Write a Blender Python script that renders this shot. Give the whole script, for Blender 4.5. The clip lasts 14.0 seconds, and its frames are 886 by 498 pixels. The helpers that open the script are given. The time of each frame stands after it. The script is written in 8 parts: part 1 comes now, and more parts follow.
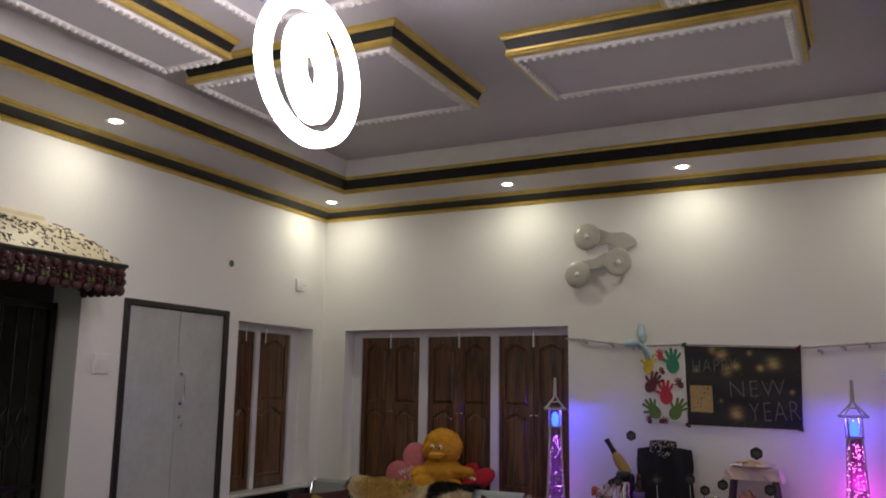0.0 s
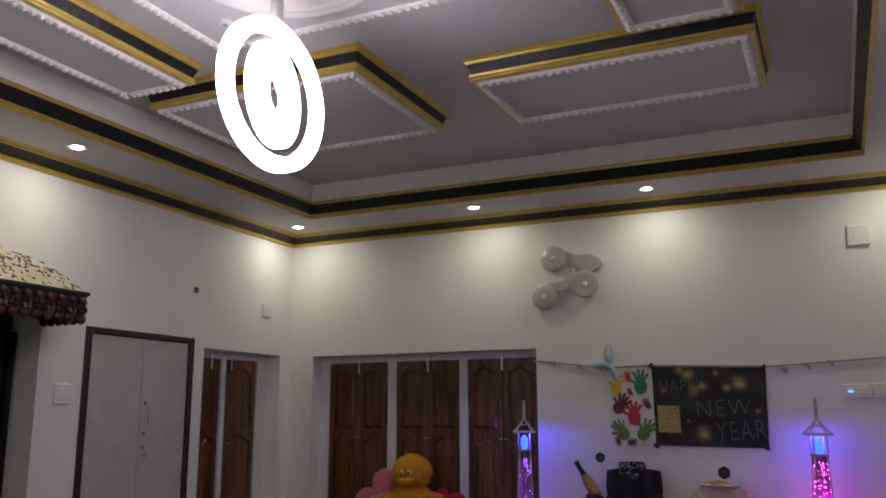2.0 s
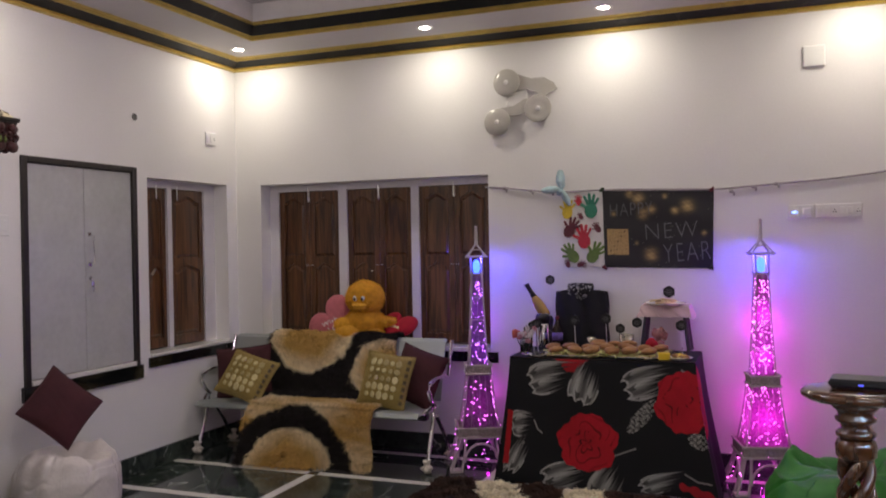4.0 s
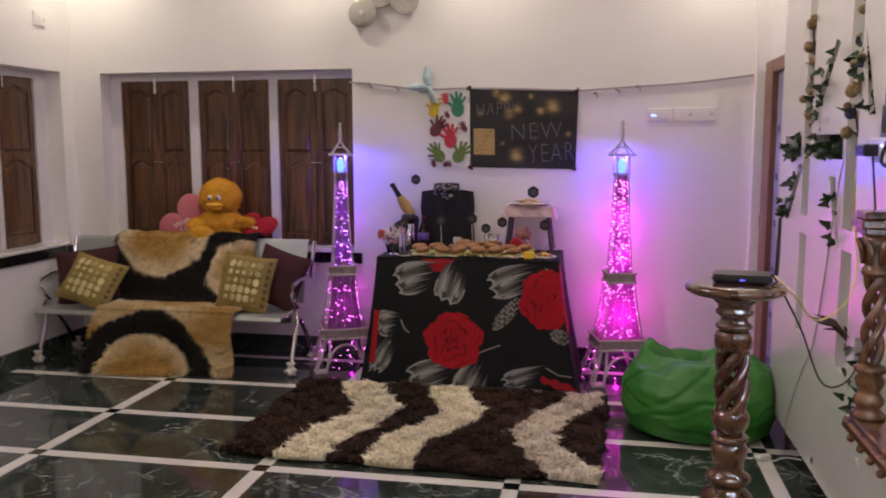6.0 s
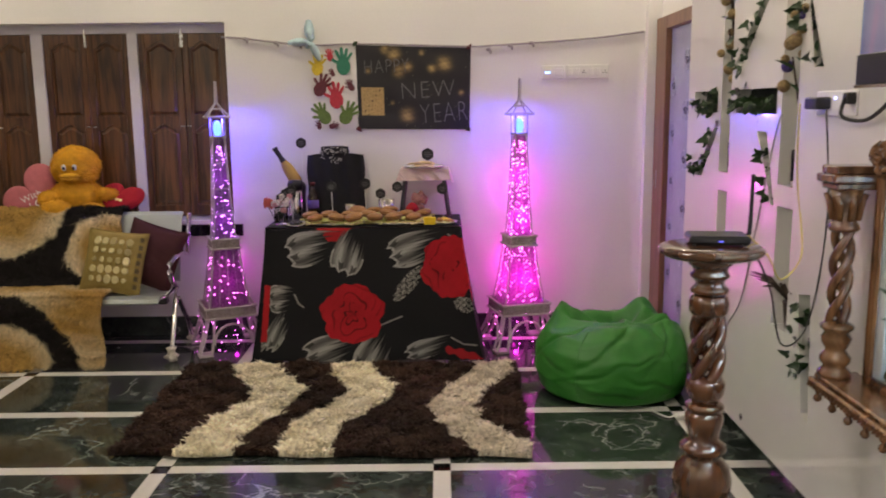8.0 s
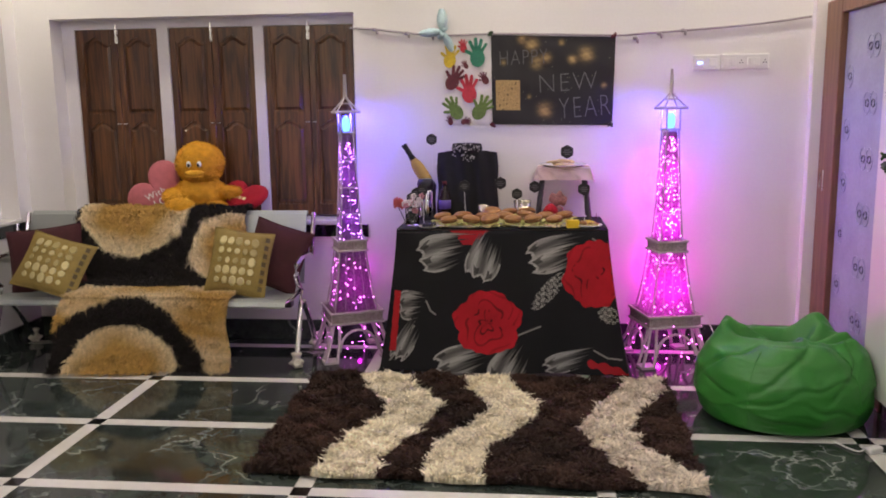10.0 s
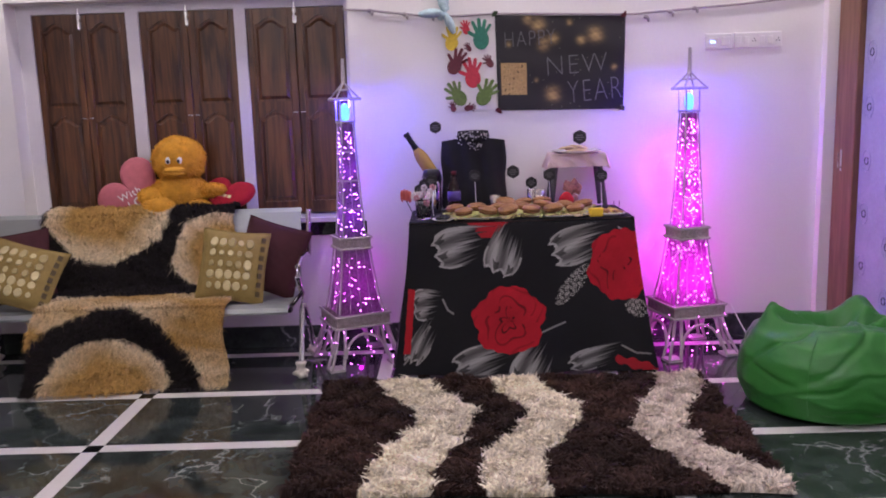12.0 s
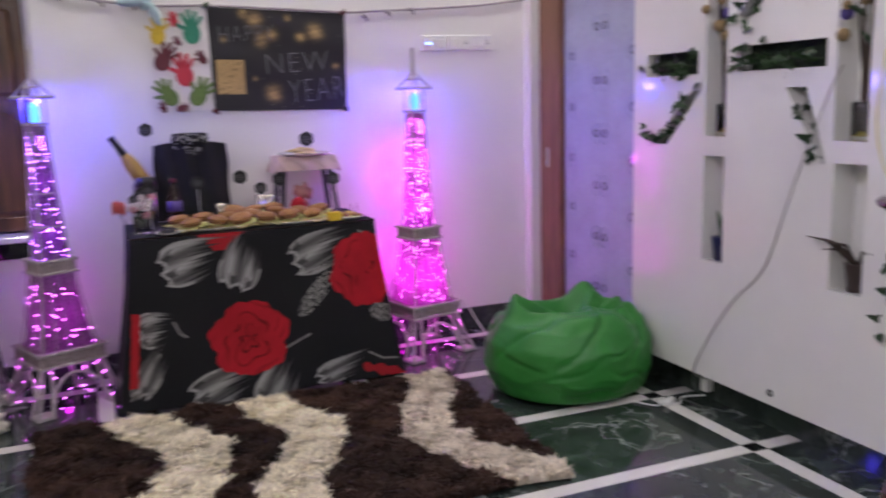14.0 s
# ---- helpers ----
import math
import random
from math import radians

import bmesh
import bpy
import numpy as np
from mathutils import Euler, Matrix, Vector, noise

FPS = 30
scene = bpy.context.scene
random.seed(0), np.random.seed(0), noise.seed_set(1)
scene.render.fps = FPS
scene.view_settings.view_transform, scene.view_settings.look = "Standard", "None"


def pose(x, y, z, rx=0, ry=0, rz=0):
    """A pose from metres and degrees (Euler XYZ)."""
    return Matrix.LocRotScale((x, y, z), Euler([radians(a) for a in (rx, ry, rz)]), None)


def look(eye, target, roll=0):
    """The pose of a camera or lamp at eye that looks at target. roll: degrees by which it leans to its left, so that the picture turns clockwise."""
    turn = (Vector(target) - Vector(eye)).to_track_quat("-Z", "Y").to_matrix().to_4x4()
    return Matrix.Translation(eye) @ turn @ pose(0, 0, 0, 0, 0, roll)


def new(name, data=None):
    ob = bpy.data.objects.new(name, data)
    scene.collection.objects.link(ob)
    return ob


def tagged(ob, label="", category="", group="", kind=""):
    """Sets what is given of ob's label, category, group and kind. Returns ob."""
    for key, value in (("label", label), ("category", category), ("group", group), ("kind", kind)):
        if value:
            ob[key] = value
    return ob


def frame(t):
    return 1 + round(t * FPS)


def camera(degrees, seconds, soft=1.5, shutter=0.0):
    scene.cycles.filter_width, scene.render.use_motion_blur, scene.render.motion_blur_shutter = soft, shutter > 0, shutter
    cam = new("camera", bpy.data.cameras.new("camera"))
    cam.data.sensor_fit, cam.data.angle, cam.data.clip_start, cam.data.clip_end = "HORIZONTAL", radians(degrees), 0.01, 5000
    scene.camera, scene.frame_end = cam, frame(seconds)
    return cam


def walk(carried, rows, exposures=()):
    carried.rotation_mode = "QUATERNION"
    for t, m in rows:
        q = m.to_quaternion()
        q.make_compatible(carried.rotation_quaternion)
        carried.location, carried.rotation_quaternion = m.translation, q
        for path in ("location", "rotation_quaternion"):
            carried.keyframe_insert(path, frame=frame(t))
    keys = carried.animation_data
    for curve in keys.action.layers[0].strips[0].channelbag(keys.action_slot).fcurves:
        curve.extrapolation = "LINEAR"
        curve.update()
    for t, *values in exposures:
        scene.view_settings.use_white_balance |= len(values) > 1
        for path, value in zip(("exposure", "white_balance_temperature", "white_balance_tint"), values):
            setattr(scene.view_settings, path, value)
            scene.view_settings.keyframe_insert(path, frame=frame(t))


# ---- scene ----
cam = camera(55.5, 14.0, soft=1.8, shutter=0.4)
PATH = [
    (0, (-0.133, 0.213, 1.611), (-1.028, 1.971, 1.941), 0.9),
    (0.5, (-0.12, 0.221, 1.614), (-0.993, 1.977, 2.006), 0.5),
    (1, (-0.132, 0.233, 1.62), (-0.979, 2.0, 2.024), 0.2),
    (1.5, (-0.117, 0.232, 1.619), (-0.955, 2.004, 2.016), 0.0),
    (2, (-0.121, 0.224, 1.611), (-0.946, 2.004, 1.997), -0.1),
    (2.5, (-0.119, 0.241, 1.602), (-0.933, 2.04, 1.921), -0.4),
    (3, (-0.136, 0.257, 1.604), (-0.923, 2.085, 1.804), -0.8),
    (3.2, (-0.14, 0.271, 1.596), (-0.911, 2.11, 1.75), -0.8),
    (5.3, (-0.351, 0.318, 1.578), (-0.897, 2.232, 1.382), -1.1),
    (5.5, (-0.361, 0.335, 1.573), (-0.851, 2.262, 1.362), -0.9),
    (6, (-0.384, 0.374, 1.564), (-0.752, 2.324, 1.316), -0.1),
    (6.5, (-0.388, 0.496, 1.554), (-0.636, 2.459, 1.268), 0.9),
    (7, (-0.433, 0.578, 1.544), (-0.535, 2.551, 1.235), 2.2),
    (7.5, (-0.589, 0.629, 1.547), (-0.563, 2.602, 1.222), 0.8),
    (8, (-0.751, 0.632, 1.544), (-0.751, 2.604, 1.209), -0.6),
    (8.5, (-0.829, 0.7, 1.528), (-0.967, 2.663, 1.169), -0.6),
    (9, (-0.887, 0.828, 1.532), (-1.1, 2.784, 1.177), -0.7),
    (9.2, (-0.9, 0.854, 1.531), (-1.128, 2.81, 1.182), -0.4),
    (11.3, (-1.415, 1.185, 1.447), (-1.535, 3.155, 1.121), -1.2),
    (11.5, (-1.433, 1.206, 1.43), (-1.542, 3.178, 1.116), -1.1),
    (12, (-1.595, 1.265, 1.446), (-1.617, 3.236, 1.107), -1.8),
    (12.5, (-1.731, 1.306, 1.444), (-1.661, 3.273, 1.09), -2.3),
    (13, (-1.795, 1.415, 1.427), (-1.656, 3.378, 1.069), -1.4),
    (13.5, (-1.845, 1.504, 1.435), (-1.506, 3.444, 1.089), -1.1),
    (14, (-1.925, 1.564, 1.415), (-1.181, 3.388, 1.07), -1.7),
]
EXPOSURES = [(0, -0.88, 6500, 14), (0.5, -1.26, 6400, 14), (1.5, -1.27, 6400, 15), (2.5, -1.13, 6300, 18), (3.2, -0.70, 6300, 20), (5.5, -0.12, 6800, 27), (6.5, 0.08, 6900, 22), (7.5, 0.16, 7900, 13), (8.5, 0.32, 6700, 15), (9, 0.48, 6900, 14), (11.5, 0.43, 5950, 34), (12.5, 0.40, 5850, 37), (14, 0.33, 5850, 23)]
walk(cam, [(t, look(eye, target, roll)) for t, eye, target, roll in PATH], EXPOSURES)

# ---- world: a closed room at night, almost no sky light ----
world = bpy.data.worlds.new("night")
world.use_nodes = True
world.node_tree.nodes["Background"].inputs[0].default_value = (0.02, 0.025, 0.04, 1)
world.node_tree.nodes["Background"].inputs[1].default_value = 0.3
scene.world = world

# room: x from XL to XR, y from YB to YF, soffit ZS, upper ceiling ZC
XL, XR, YB, YF, ZS, ZC = -4.4, 0.68, -1.1, 6.3, 3.15, 3.40
IX0, IX1, IY0, IY1 = -3.83, 0.137, -0.50, 5.71
CLAD = 0.53


# ---- building helpers ----
def finish(name, bm, material, parent=None, smooth=False, label=""):
    me = bpy.data.meshes.new(name)
    bmesh.ops.recalc_face_normals(bm, faces=bm.faces)
    bm.to_mesh(me)
    bm.free()
    if smooth:
        for p in me.polygons:
            p.use_smooth = True
    if material is not None:
        for m in material if isinstance(material, (list, tuple)) else (material,):
            me.materials.append(m)
    ob = new(name, me)
    if parent is not None:
        ob.parent = parent
    if label:
        ob["label"] = label
    return ob


def part(name, bm, material, parent, label="", smooth=False):
    return finish(name, bm, material, parent, smooth, label)


def thing(name, x, y, z, rz=0, label="", category="", group="", kind=""):
    e = new(name)
    e.empty_display_size = 0.1
    e.matrix_basis = pose(x, y, z, 0, 0, rz)
    return tagged(e, label, category, group, kind)


def box(bm, x0, y0, z0, x1, y1, z1, bevel=0.0, seg=1):
    r = bmesh.ops.create_cube(bm, size=1)
    vs = r["verts"]
    for v in vs:
        v.co = Vector((x0 + (v.co.x + 0.5) * (x1 - x0), y0 + (v.co.y + 0.5) * (y1 - y0), z0 + (v.co.z + 0.5) * (z1 - z0)))
    if bevel > 0:
        es = {e for v in vs for e in v.link_edges}
        bmesh.ops.bevel(bm, geom=list(es), offset=bevel, segments=seg, affect="EDGES", profile=0.5)
    return bm


def boxes(*rows, bevel=0.0):
    bm = bmesh.new()
    for r in rows:
        box(bm, *r, bevel=bevel)
    return bm


def lathe(bm, profile, seg=24, at=(0, 0, 0), m=None):
    rings = []
    m = m or Matrix.Identity(4)
    o = Vector(at)
    for r, z in profile:
        if r < 1e-5:
            rings.append([bm.verts.new(o + m @ Vector((0, 0, z)))])
        else:
            rings.append([bm.verts.new(o + m @ Vector((r * math.cos(2 * math.pi * i / seg), r * math.sin(2 * math.pi * i / seg), z))) for i in range(seg)])
    for a, b in zip(rings, rings[1:]):
        if len(a) == 1 and len(b) == 1:
            continue
        for i in range(seg):
            j = (i + 1) % seg
            if len(a) == 1:
                bm.faces.new((a[0], b[i], b[j]))
            elif len(b) == 1:
                bm.faces.new((a[i], b[0], a[j]))
            else:
                bm.faces.new((a[i], b[i], b[j], a[j]))
    for ring in (rings[0], rings[-1]):
        if len(ring) > 2:
            bm.faces.new(ring)
    return bm


def tube(bm, pts, r, seg=8, closed=False):
    pts = [Vector(p) for p in pts]
    rad = r if isinstance(r, (list, tuple)) else [r] * len(pts)
    rings = []
    n = len(pts)
    up = Vector((0, 0, 1))
    for i, p in enumerate(pts):
        a = pts[(i - 1) % n] if closed or i > 0 else p
        b = pts[(i + 1) % n] if closed or i < n - 1 else p
        d = (b - a).normalized()
        side = d.cross(up)
        if side.length < 1e-3:
            side = d.cross(Vector((0, 1, 0)))
        side.normalize()
        other = side.cross(d)
        rings.append([bm.verts.new(p + rad[i] * (side * math.cos(2 * math.pi * k / seg) + other * math.sin(2 * math.pi * k / seg))) for k in range(seg)])
    pairs = list(zip(rings, rings[1:])) + ([(rings[-1], rings[0])] if closed else [])
    for a, b in pairs:
        for k in range(seg):
            j = (k + 1) % seg
            bm.faces.new((a[k], b[k], b[j], a[j]))
    if not closed:
        bm.faces.new(rings[0])
        bm.faces.new(rings[-1])
    return bm


def ball(bm, at, r, sub=2, scale=(1, 1, 1)):
    vs = bmesh.ops.create_icosphere(bm, subdivisions=sub, radius=r)["verts"]
    for v in vs:
        v.co = Vector((v.co.x * scale[0] + at[0], v.co.y * scale[1] + at[1], v.co.z * scale[2] + at[2]))
    return vs


def prism(bm, outline, z0, z1, m=None):
    """A flat outline in x, y given thickness from z0 to z1."""
    m = m or Matrix.Identity(4)
    lo = [bm.verts.new(m @ Vector((x, y, z0))) for x, y in outline]
    hi = [bm.verts.new(m @ Vector((x, y, z1))) for x, y in outline]
    bm.faces.new(lo[::-1])
    bm.faces.new(hi)
    n = len(lo)
    for i in range(n):
        j = (i + 1) % n
        bm.faces.new((lo[i], lo[j], hi[j], hi[i]))
    return bm


def sheet(name, verts, faces, material, parent=None, colours=None, smooth=False, label=""):
    """A mesh from numpy arrays, with an optional colour per vertex."""
    me = bpy.data.meshes.new(name)
    me.from_pydata([tuple(v) for v in verts], [], [tuple(f) for f in faces])
    if colours is not None:
        c = me.color_attributes.new("dye", "FLOAT_COLOR", "POINT")
        c.data.foreach_set("color", np.c_[colours, np.ones(len(colours))].astype(np.float32).ravel())
    if smooth:
        me.polygons.foreach_set("use_smooth", [True] * len(me.polygons))
    me.materials.append(material)
    me.update()
    ob = new(name, me)
    if parent is not None:
        ob.parent = parent
    if label:
        ob["label"] = label
    return ob


# ---- materials ----
def material(name, colour, rough=0.5, metal=0.0, vary=0.12, size=6.0, grain=120.0, bump=0.05, coat=0.0, spec=0.5, island=False):
    """A painted or plain surface: a base colour that drifts at two scales, with fine relief."""
    m = bpy.data.materials.new(name)
    m.use_nodes = True
    nt = m.node_tree
    b = nt.nodes["Principled BSDF"]
    tc = nt.nodes.new("ShaderNodeTexCoord")
    n1 = nt.nodes.new("ShaderNodeTexNoise")
    n1.inputs["Scale"].default_value, n1.inputs["Detail"].default_value = size, 4
    n2 = nt.nodes.new("ShaderNodeTexNoise")
    n2.inputs["Scale"].default_value, n2.inputs["Detail"].default_value = grain, 3
    nt.links.new(tc.outputs["Object"], n1.inputs["Vector"])
    nt.links.new(tc.outputs["Object"], n2.inputs["Vector"])
    mix = nt.nodes.new("ShaderNodeMath")
    mix.operation = "MULTIPLY_ADD"
    mix.inputs[1].default_value = 0.6
    nt.links.new(n1.outputs["Fac"], mix.inputs[0])
    half = nt.nodes.new("ShaderNodeMath")
    half.operation = "MULTIPLY"
    half.inputs[1].default_value = 0.4
    nt.links.new(n2.outputs["Fac"], half.inputs[0])
    nt.links.new(half.outputs[0], mix.inputs[2])
    ramp = nt.nodes.new("ShaderNodeValToRGB")
    c = Vector(colour)
    ramp.color_ramp.elements[0].position, ramp.color_ramp.elements[1].position = 0.3, 0.7
    ramp.color_ramp.elements[0].color = (*(c * (1 - vary)), 1)
    ramp.color_ramp.elements[1].color = (*[min(1, v) for v in c * (1 + vary)], 1)
    nt.links.new(mix.outputs[0], ramp.inputs[0])
    nt.links.new(ramp.outputs[0], b.inputs["Base Color"])
    b.inputs["Roughness"].default_value = rough
    b.inputs["Metallic"].default_value = metal
    b.inputs["Coat Weight"].default_value = coat
    b.inputs["Coat Roughness"].default_value = 0.08
    b.inputs["Specular IOR Level"].default_value = spec
    if bump > 0:
        bp = nt.nodes.new("ShaderNodeBump")
        bp.inputs["Strength"].default_value, bp.inputs["Distance"].default_value = bump, 0.01
        nt.links.new(n2.outputs["Fac"], bp.inputs["Height"])
        nt.links.new(bp.outputs[0], b.inputs["Normal"])
    return m


def glow(name, colour, strength):
    m = bpy.data.materials.new(name)
    m.use_nodes = True
    b = m.node_tree.nodes["Principled BSDF"]
    b.inputs["Base Color"].default_value = (*colour, 1)
    b.inputs["Emission Color"].default_value = (*colour, 1)
    b.inputs["Emission Strength"].default_value = strength
    return m


def dyed(name, rough=0.8, grain=300.0, bump=0.1, sheen=0.0, vary=0.25):
    """Cloth, paper or fur whose print is held in the mesh as dye."""
    m = bpy.data.materials.new(name)
    m.use_nodes = True
    nt = m.node_tree
    b = nt.nodes["Principled BSDF"]
    at = nt.nodes.new("ShaderNodeAttribute")
    at.attribute_name = "dye"
    tc = nt.nodes.new("ShaderNodeTexCoord")
    n = nt.nodes.new("ShaderNodeTexNoise")
    n.inputs["Scale"].default_value, n.inputs["Detail"].default_value = grain, 3
    nt.links.new(tc.outputs["Object"], n.inputs["Vector"])
    mr = nt.nodes.new("ShaderNodeMapRange")
    mr.inputs["From Min"].default_value, mr.inputs["From Max"].default_value = 0.3, 0.7
    mr.inputs["To Min"].default_value, mr.inputs["To Max"].default_value = 1 - vary, 1 + vary
    nt.links.new(n.outputs["Fac"], mr.inputs["Value"])
    mx = nt.nodes.new("ShaderNodeVectorMath")
    mx.operation = "SCALE"
    nt.links.new(at.outputs["Color"], mx.inputs[0])
    nt.links.new(mr.outputs[0], mx.inputs["Scale"])
    nt.links.new(mx.outputs[0], b.inputs["Base Color"])
    b.inputs["Roughness"].default_value = rough
    b.inputs["Sheen Weight"].default_value = sheen
    if bump:
        bp = nt.nodes.new("ShaderNodeBump")
        bp.inputs["Strength"].default_value, bp.inputs["Distance"].default_value = bump, 0.005
        nt.links.new(n.outputs["Fac"], bp.inputs["Height"])
        nt.links.new(bp.outputs[0], b.inputs["Normal"])
    return m


def marble(name, base, vein, rough=0.08):
    """Polished dark stone with thin branching veins and cloudy patches."""
    m = bpy.data.materials.new(name)
    m.use_nodes = True
    nt = m.node_tree
    b = nt.nodes["Principled BSDF"]
    tc = nt.nodes.new("ShaderNodeTexCoord")
    oi = nt.nodes.new("ShaderNodeObjectInfo")
    off = nt.nodes.new("ShaderNodeVectorMath")
    off.operation = "MULTIPLY_ADD"
    comb = nt.nodes.new("ShaderNodeCombineXYZ")
    for k in range(3):
        nt.links.new(oi.outputs["Random"], comb.inputs[k])
    nt.links.new(comb.outputs[0], off.inputs[0])
    off.inputs[1].default_value = (37, 19, 53)
    nt.links.new(tc.outputs["Object"], off.inputs[2])
    warp = nt.nodes.new("ShaderNodeTexNoise")
    warp.inputs["Scale"].default_value, warp.inputs["Detail"].default_value = 2.2, 6
    nt.links.new(off.outputs[0], warp.inputs["Vector"])
    add = nt.nodes.new("ShaderNodeVectorMath")
    add.operation = "MULTIPLY_ADD"
    nt.links.new(warp.outputs["Color"], add.inputs[0])
    add.inputs[1].default_value = (1.6, 1.6, 1.6)
    nt.links.new(off.outputs[0], add.inputs[2])
    vor = nt.nodes.new("ShaderNodeTexVoronoi")
    vor.feature = "DISTANCE_TO_EDGE"
    vor.inputs["Scale"].default_value = 1.7
    nt.links.new(add.outputs[0], vor.inputs["Vector"])
    vr = nt.nodes.new("ShaderNodeValToRGB")
    vr.color_ramp.elements[0].position, vr.color_ramp.elements[1].position = 0.0, 0.022
    vr.color_ramp.elements[0].color, vr.color_ramp.elements[1].color = (1, 1, 1, 1), (0, 0, 0, 1)
    nt.links.new(vor.outputs["Distance"], vr.inputs[0])
    cl = nt.nodes.new("ShaderNodeTexNoise")
    cl.inputs["Scale"].default_value, cl.inputs["Detail"].default_value = 4.5, 8
    nt.links.new(add.outputs[0], cl.inputs["Vector"])
    patch = nt.nodes.new("ShaderNodeMath")
    patch.operation = "MULTIPLY"
    pr = nt.nodes.new("ShaderNodeMapRange")
    pr.inputs["From Min"].default_value, pr.inputs["From Max"].default_value = 0.46, 0.62
    nt.links.new(cl.outputs["Fac"], pr.inputs["Value"])
    nt.links.new(vr.outputs[0], patch.inputs[0])
    nt.links.new(pr.outputs[0], patch.inputs[1])
    cr = nt.nodes.new("ShaderNodeValToRGB")
    cr.color_ramp.elements[0].position, cr.color_ramp.elements[1].position = 0.35, 0.72
    cr.color_ramp.elements[0].color = (*[v * 0.55 for v in base], 1)
    cr.color_ramp.elements[1].color = (*[v * 1.8 for v in base], 1)
    nt.links.new(cl.outputs["Fac"], cr.inputs[0])
    mx = nt.nodes.new("ShaderNodeMix")
    mx.data_type = "RGBA"
    mx.inputs["B"].default_value = (*vein, 1)
    for s in mx.inputs:
        if s.name == "A" and s.type == "RGBA":
            nt.links.new(cr.outputs[0], s)
        if s.name == "B" and s.type == "RGBA":
            s.default_value = (*vein, 1)
    nt.links.new(patch.outputs[0], mx.inputs["Factor"])
    nt.links.new(mx.outputs[2], b.inputs["Base Color"])
    b.inputs["Roughness"].default_value = rough
    return m


def timber(name, dark, light, rough=0.3, across=(14, 14, 1.2), coat=0.2):
    m = bpy.data.materials.new(name)
    m.use_nodes = True
    nt = m.node_tree
    b = nt.nodes["Principled BSDF"]
    tc = nt.nodes.new("ShaderNodeTexCoord")
    mp = nt.nodes.new("ShaderNodeMapping")
    mp.inputs["Scale"].default_value = across
    nt.links.new(tc.outputs["Object"], mp.inputs["Vector"])
    n = nt.nodes.new("ShaderNodeTexNoise")
    n.inputs["Scale"].default_value, n.inputs["Detail"].default_value, n.inputs["Distortion"].default_value = 2.0, 6, 0.8
    nt.links.new(mp.outputs[0], n.inputs["Vector"])
    r = nt.nodes.new("ShaderNodeValToRGB")
    r.color_ramp.elements[0].position, r.color_ramp.elements[1].position = 0.35, 0.7
    r.color_ramp.elements[0].color, r.color_ramp.elements[1].color = (*dark, 1), (*light, 1)
    nt.links.new(n.outputs["Fac"], r.inputs[0])
    nt.links.new(r.outputs[0], b.inputs["Base Color"])
    b.inputs["Roughness"].default_value = rough
    b.inputs["Coat Weight"].default_value = coat
    b.inputs["Coat Roughness"].default_value = 0.15
    bp = nt.nodes.new("ShaderNodeBump")
    bp.inputs["Strength"].default_value, bp.inputs["Distance"].default_value = 0.15, 0.004
    nt.links.new(n.outputs["Fac"], bp.inputs["Height"])
    nt.links.new(bp.outputs[0], b.inputs["Normal"])
    return m


def clear(name, tint=(1, 1, 1), rough=0.02):
    m = bpy.data.materials.new(name)
    m.use_nodes = True
    b = m.node_tree.nodes["Principled BSDF"]
    b.inputs["Base Color"].default_value = (*tint, 1)
    b.inputs["Transmission Weight"].default_value = 1
    b.inputs["Roughness"].default_value = rough
    b.inputs["IOR"].default_value = 1.45
    return m


WALL = material("wall_paint", (0.80, 0.79, 0.77), 0.55, vary=0.03, size=1.5, grain=60, bump=0.06)
CLADP = material("gloss_wall_paint", (0.76, 0.76, 0.71), 0.25, vary=0.03, size=1.2, grain=9, bump=0.002, coat=0.9)
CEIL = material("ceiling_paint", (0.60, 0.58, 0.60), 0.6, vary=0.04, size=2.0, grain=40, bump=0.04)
TRIMW = material("white_plaster", (0.78, 0.76, 0.74), 0.5, vary=0.06, size=10, grain=80, bump=0.05)
GOLD = material("gold_paint", (0.56, 0.41, 0.10), 0.34, 0.35, vary=0.2, size=12, grain=90, bump=0.08)
BLACKM = marble("black_band", (0.005, 0.006, 0.006), (0.04, 0.04, 0.036), 0.5)
GREEN = marble("green_marble", (0.036, 0.047, 0.041), (0.34, 0.37, 0.34), 0.07)
BLACKSQ = marble("black_marble", (0.006, 0.007, 0.007), (0.06, 0.06, 0.06), 0.07)
WHITESTRIP = material("white_marble", (0.70, 0.69, 0.65), 0.12, vary=0.06, size=5, grain=30, bump=0.0)
SHUTTER = timber("shutter_wood", (0.040, 0.015, 0.0055), (0.168, 0.071, 0.024), 0.3, (16, 16, 1.1), 0.35)
TURNED = timber("turned_wood", (0.036, 0.012, 0.005), (0.115, 0.042, 0.014), 0.14, (9, 9, 1.5), 0.8)
CARVED = timber("carved_wood", (0.075, 0.030, 0.012), (0.24, 0.11, 0.045), 0.25, (12, 12, 3), 0.6)
FRAMEB = timber("door_frame_wood", (0.16, 0.07, 0.035), (0.27, 0.13, 0.07), 0.4, (12, 12, 1.4), 0.1)
CHROME = material("chrome", (0.75, 0.75, 0.76), 0.12, 1.0, vary=0.03, bump=0)
STEEL = material("grey_steel", (0.36, 0.40, 0.39), 0.35, 0.6, vary=0.08, size=5, bump=0.02)
BLACKP = material("black_plastic", (0.012, 0.012, 0.014), 0.3, vary=0.2, bump=0.02)
WHITEP = material("white_plastic", (0.78, 0.78, 0.76), 0.3, vary=0.03, bump=0.01)
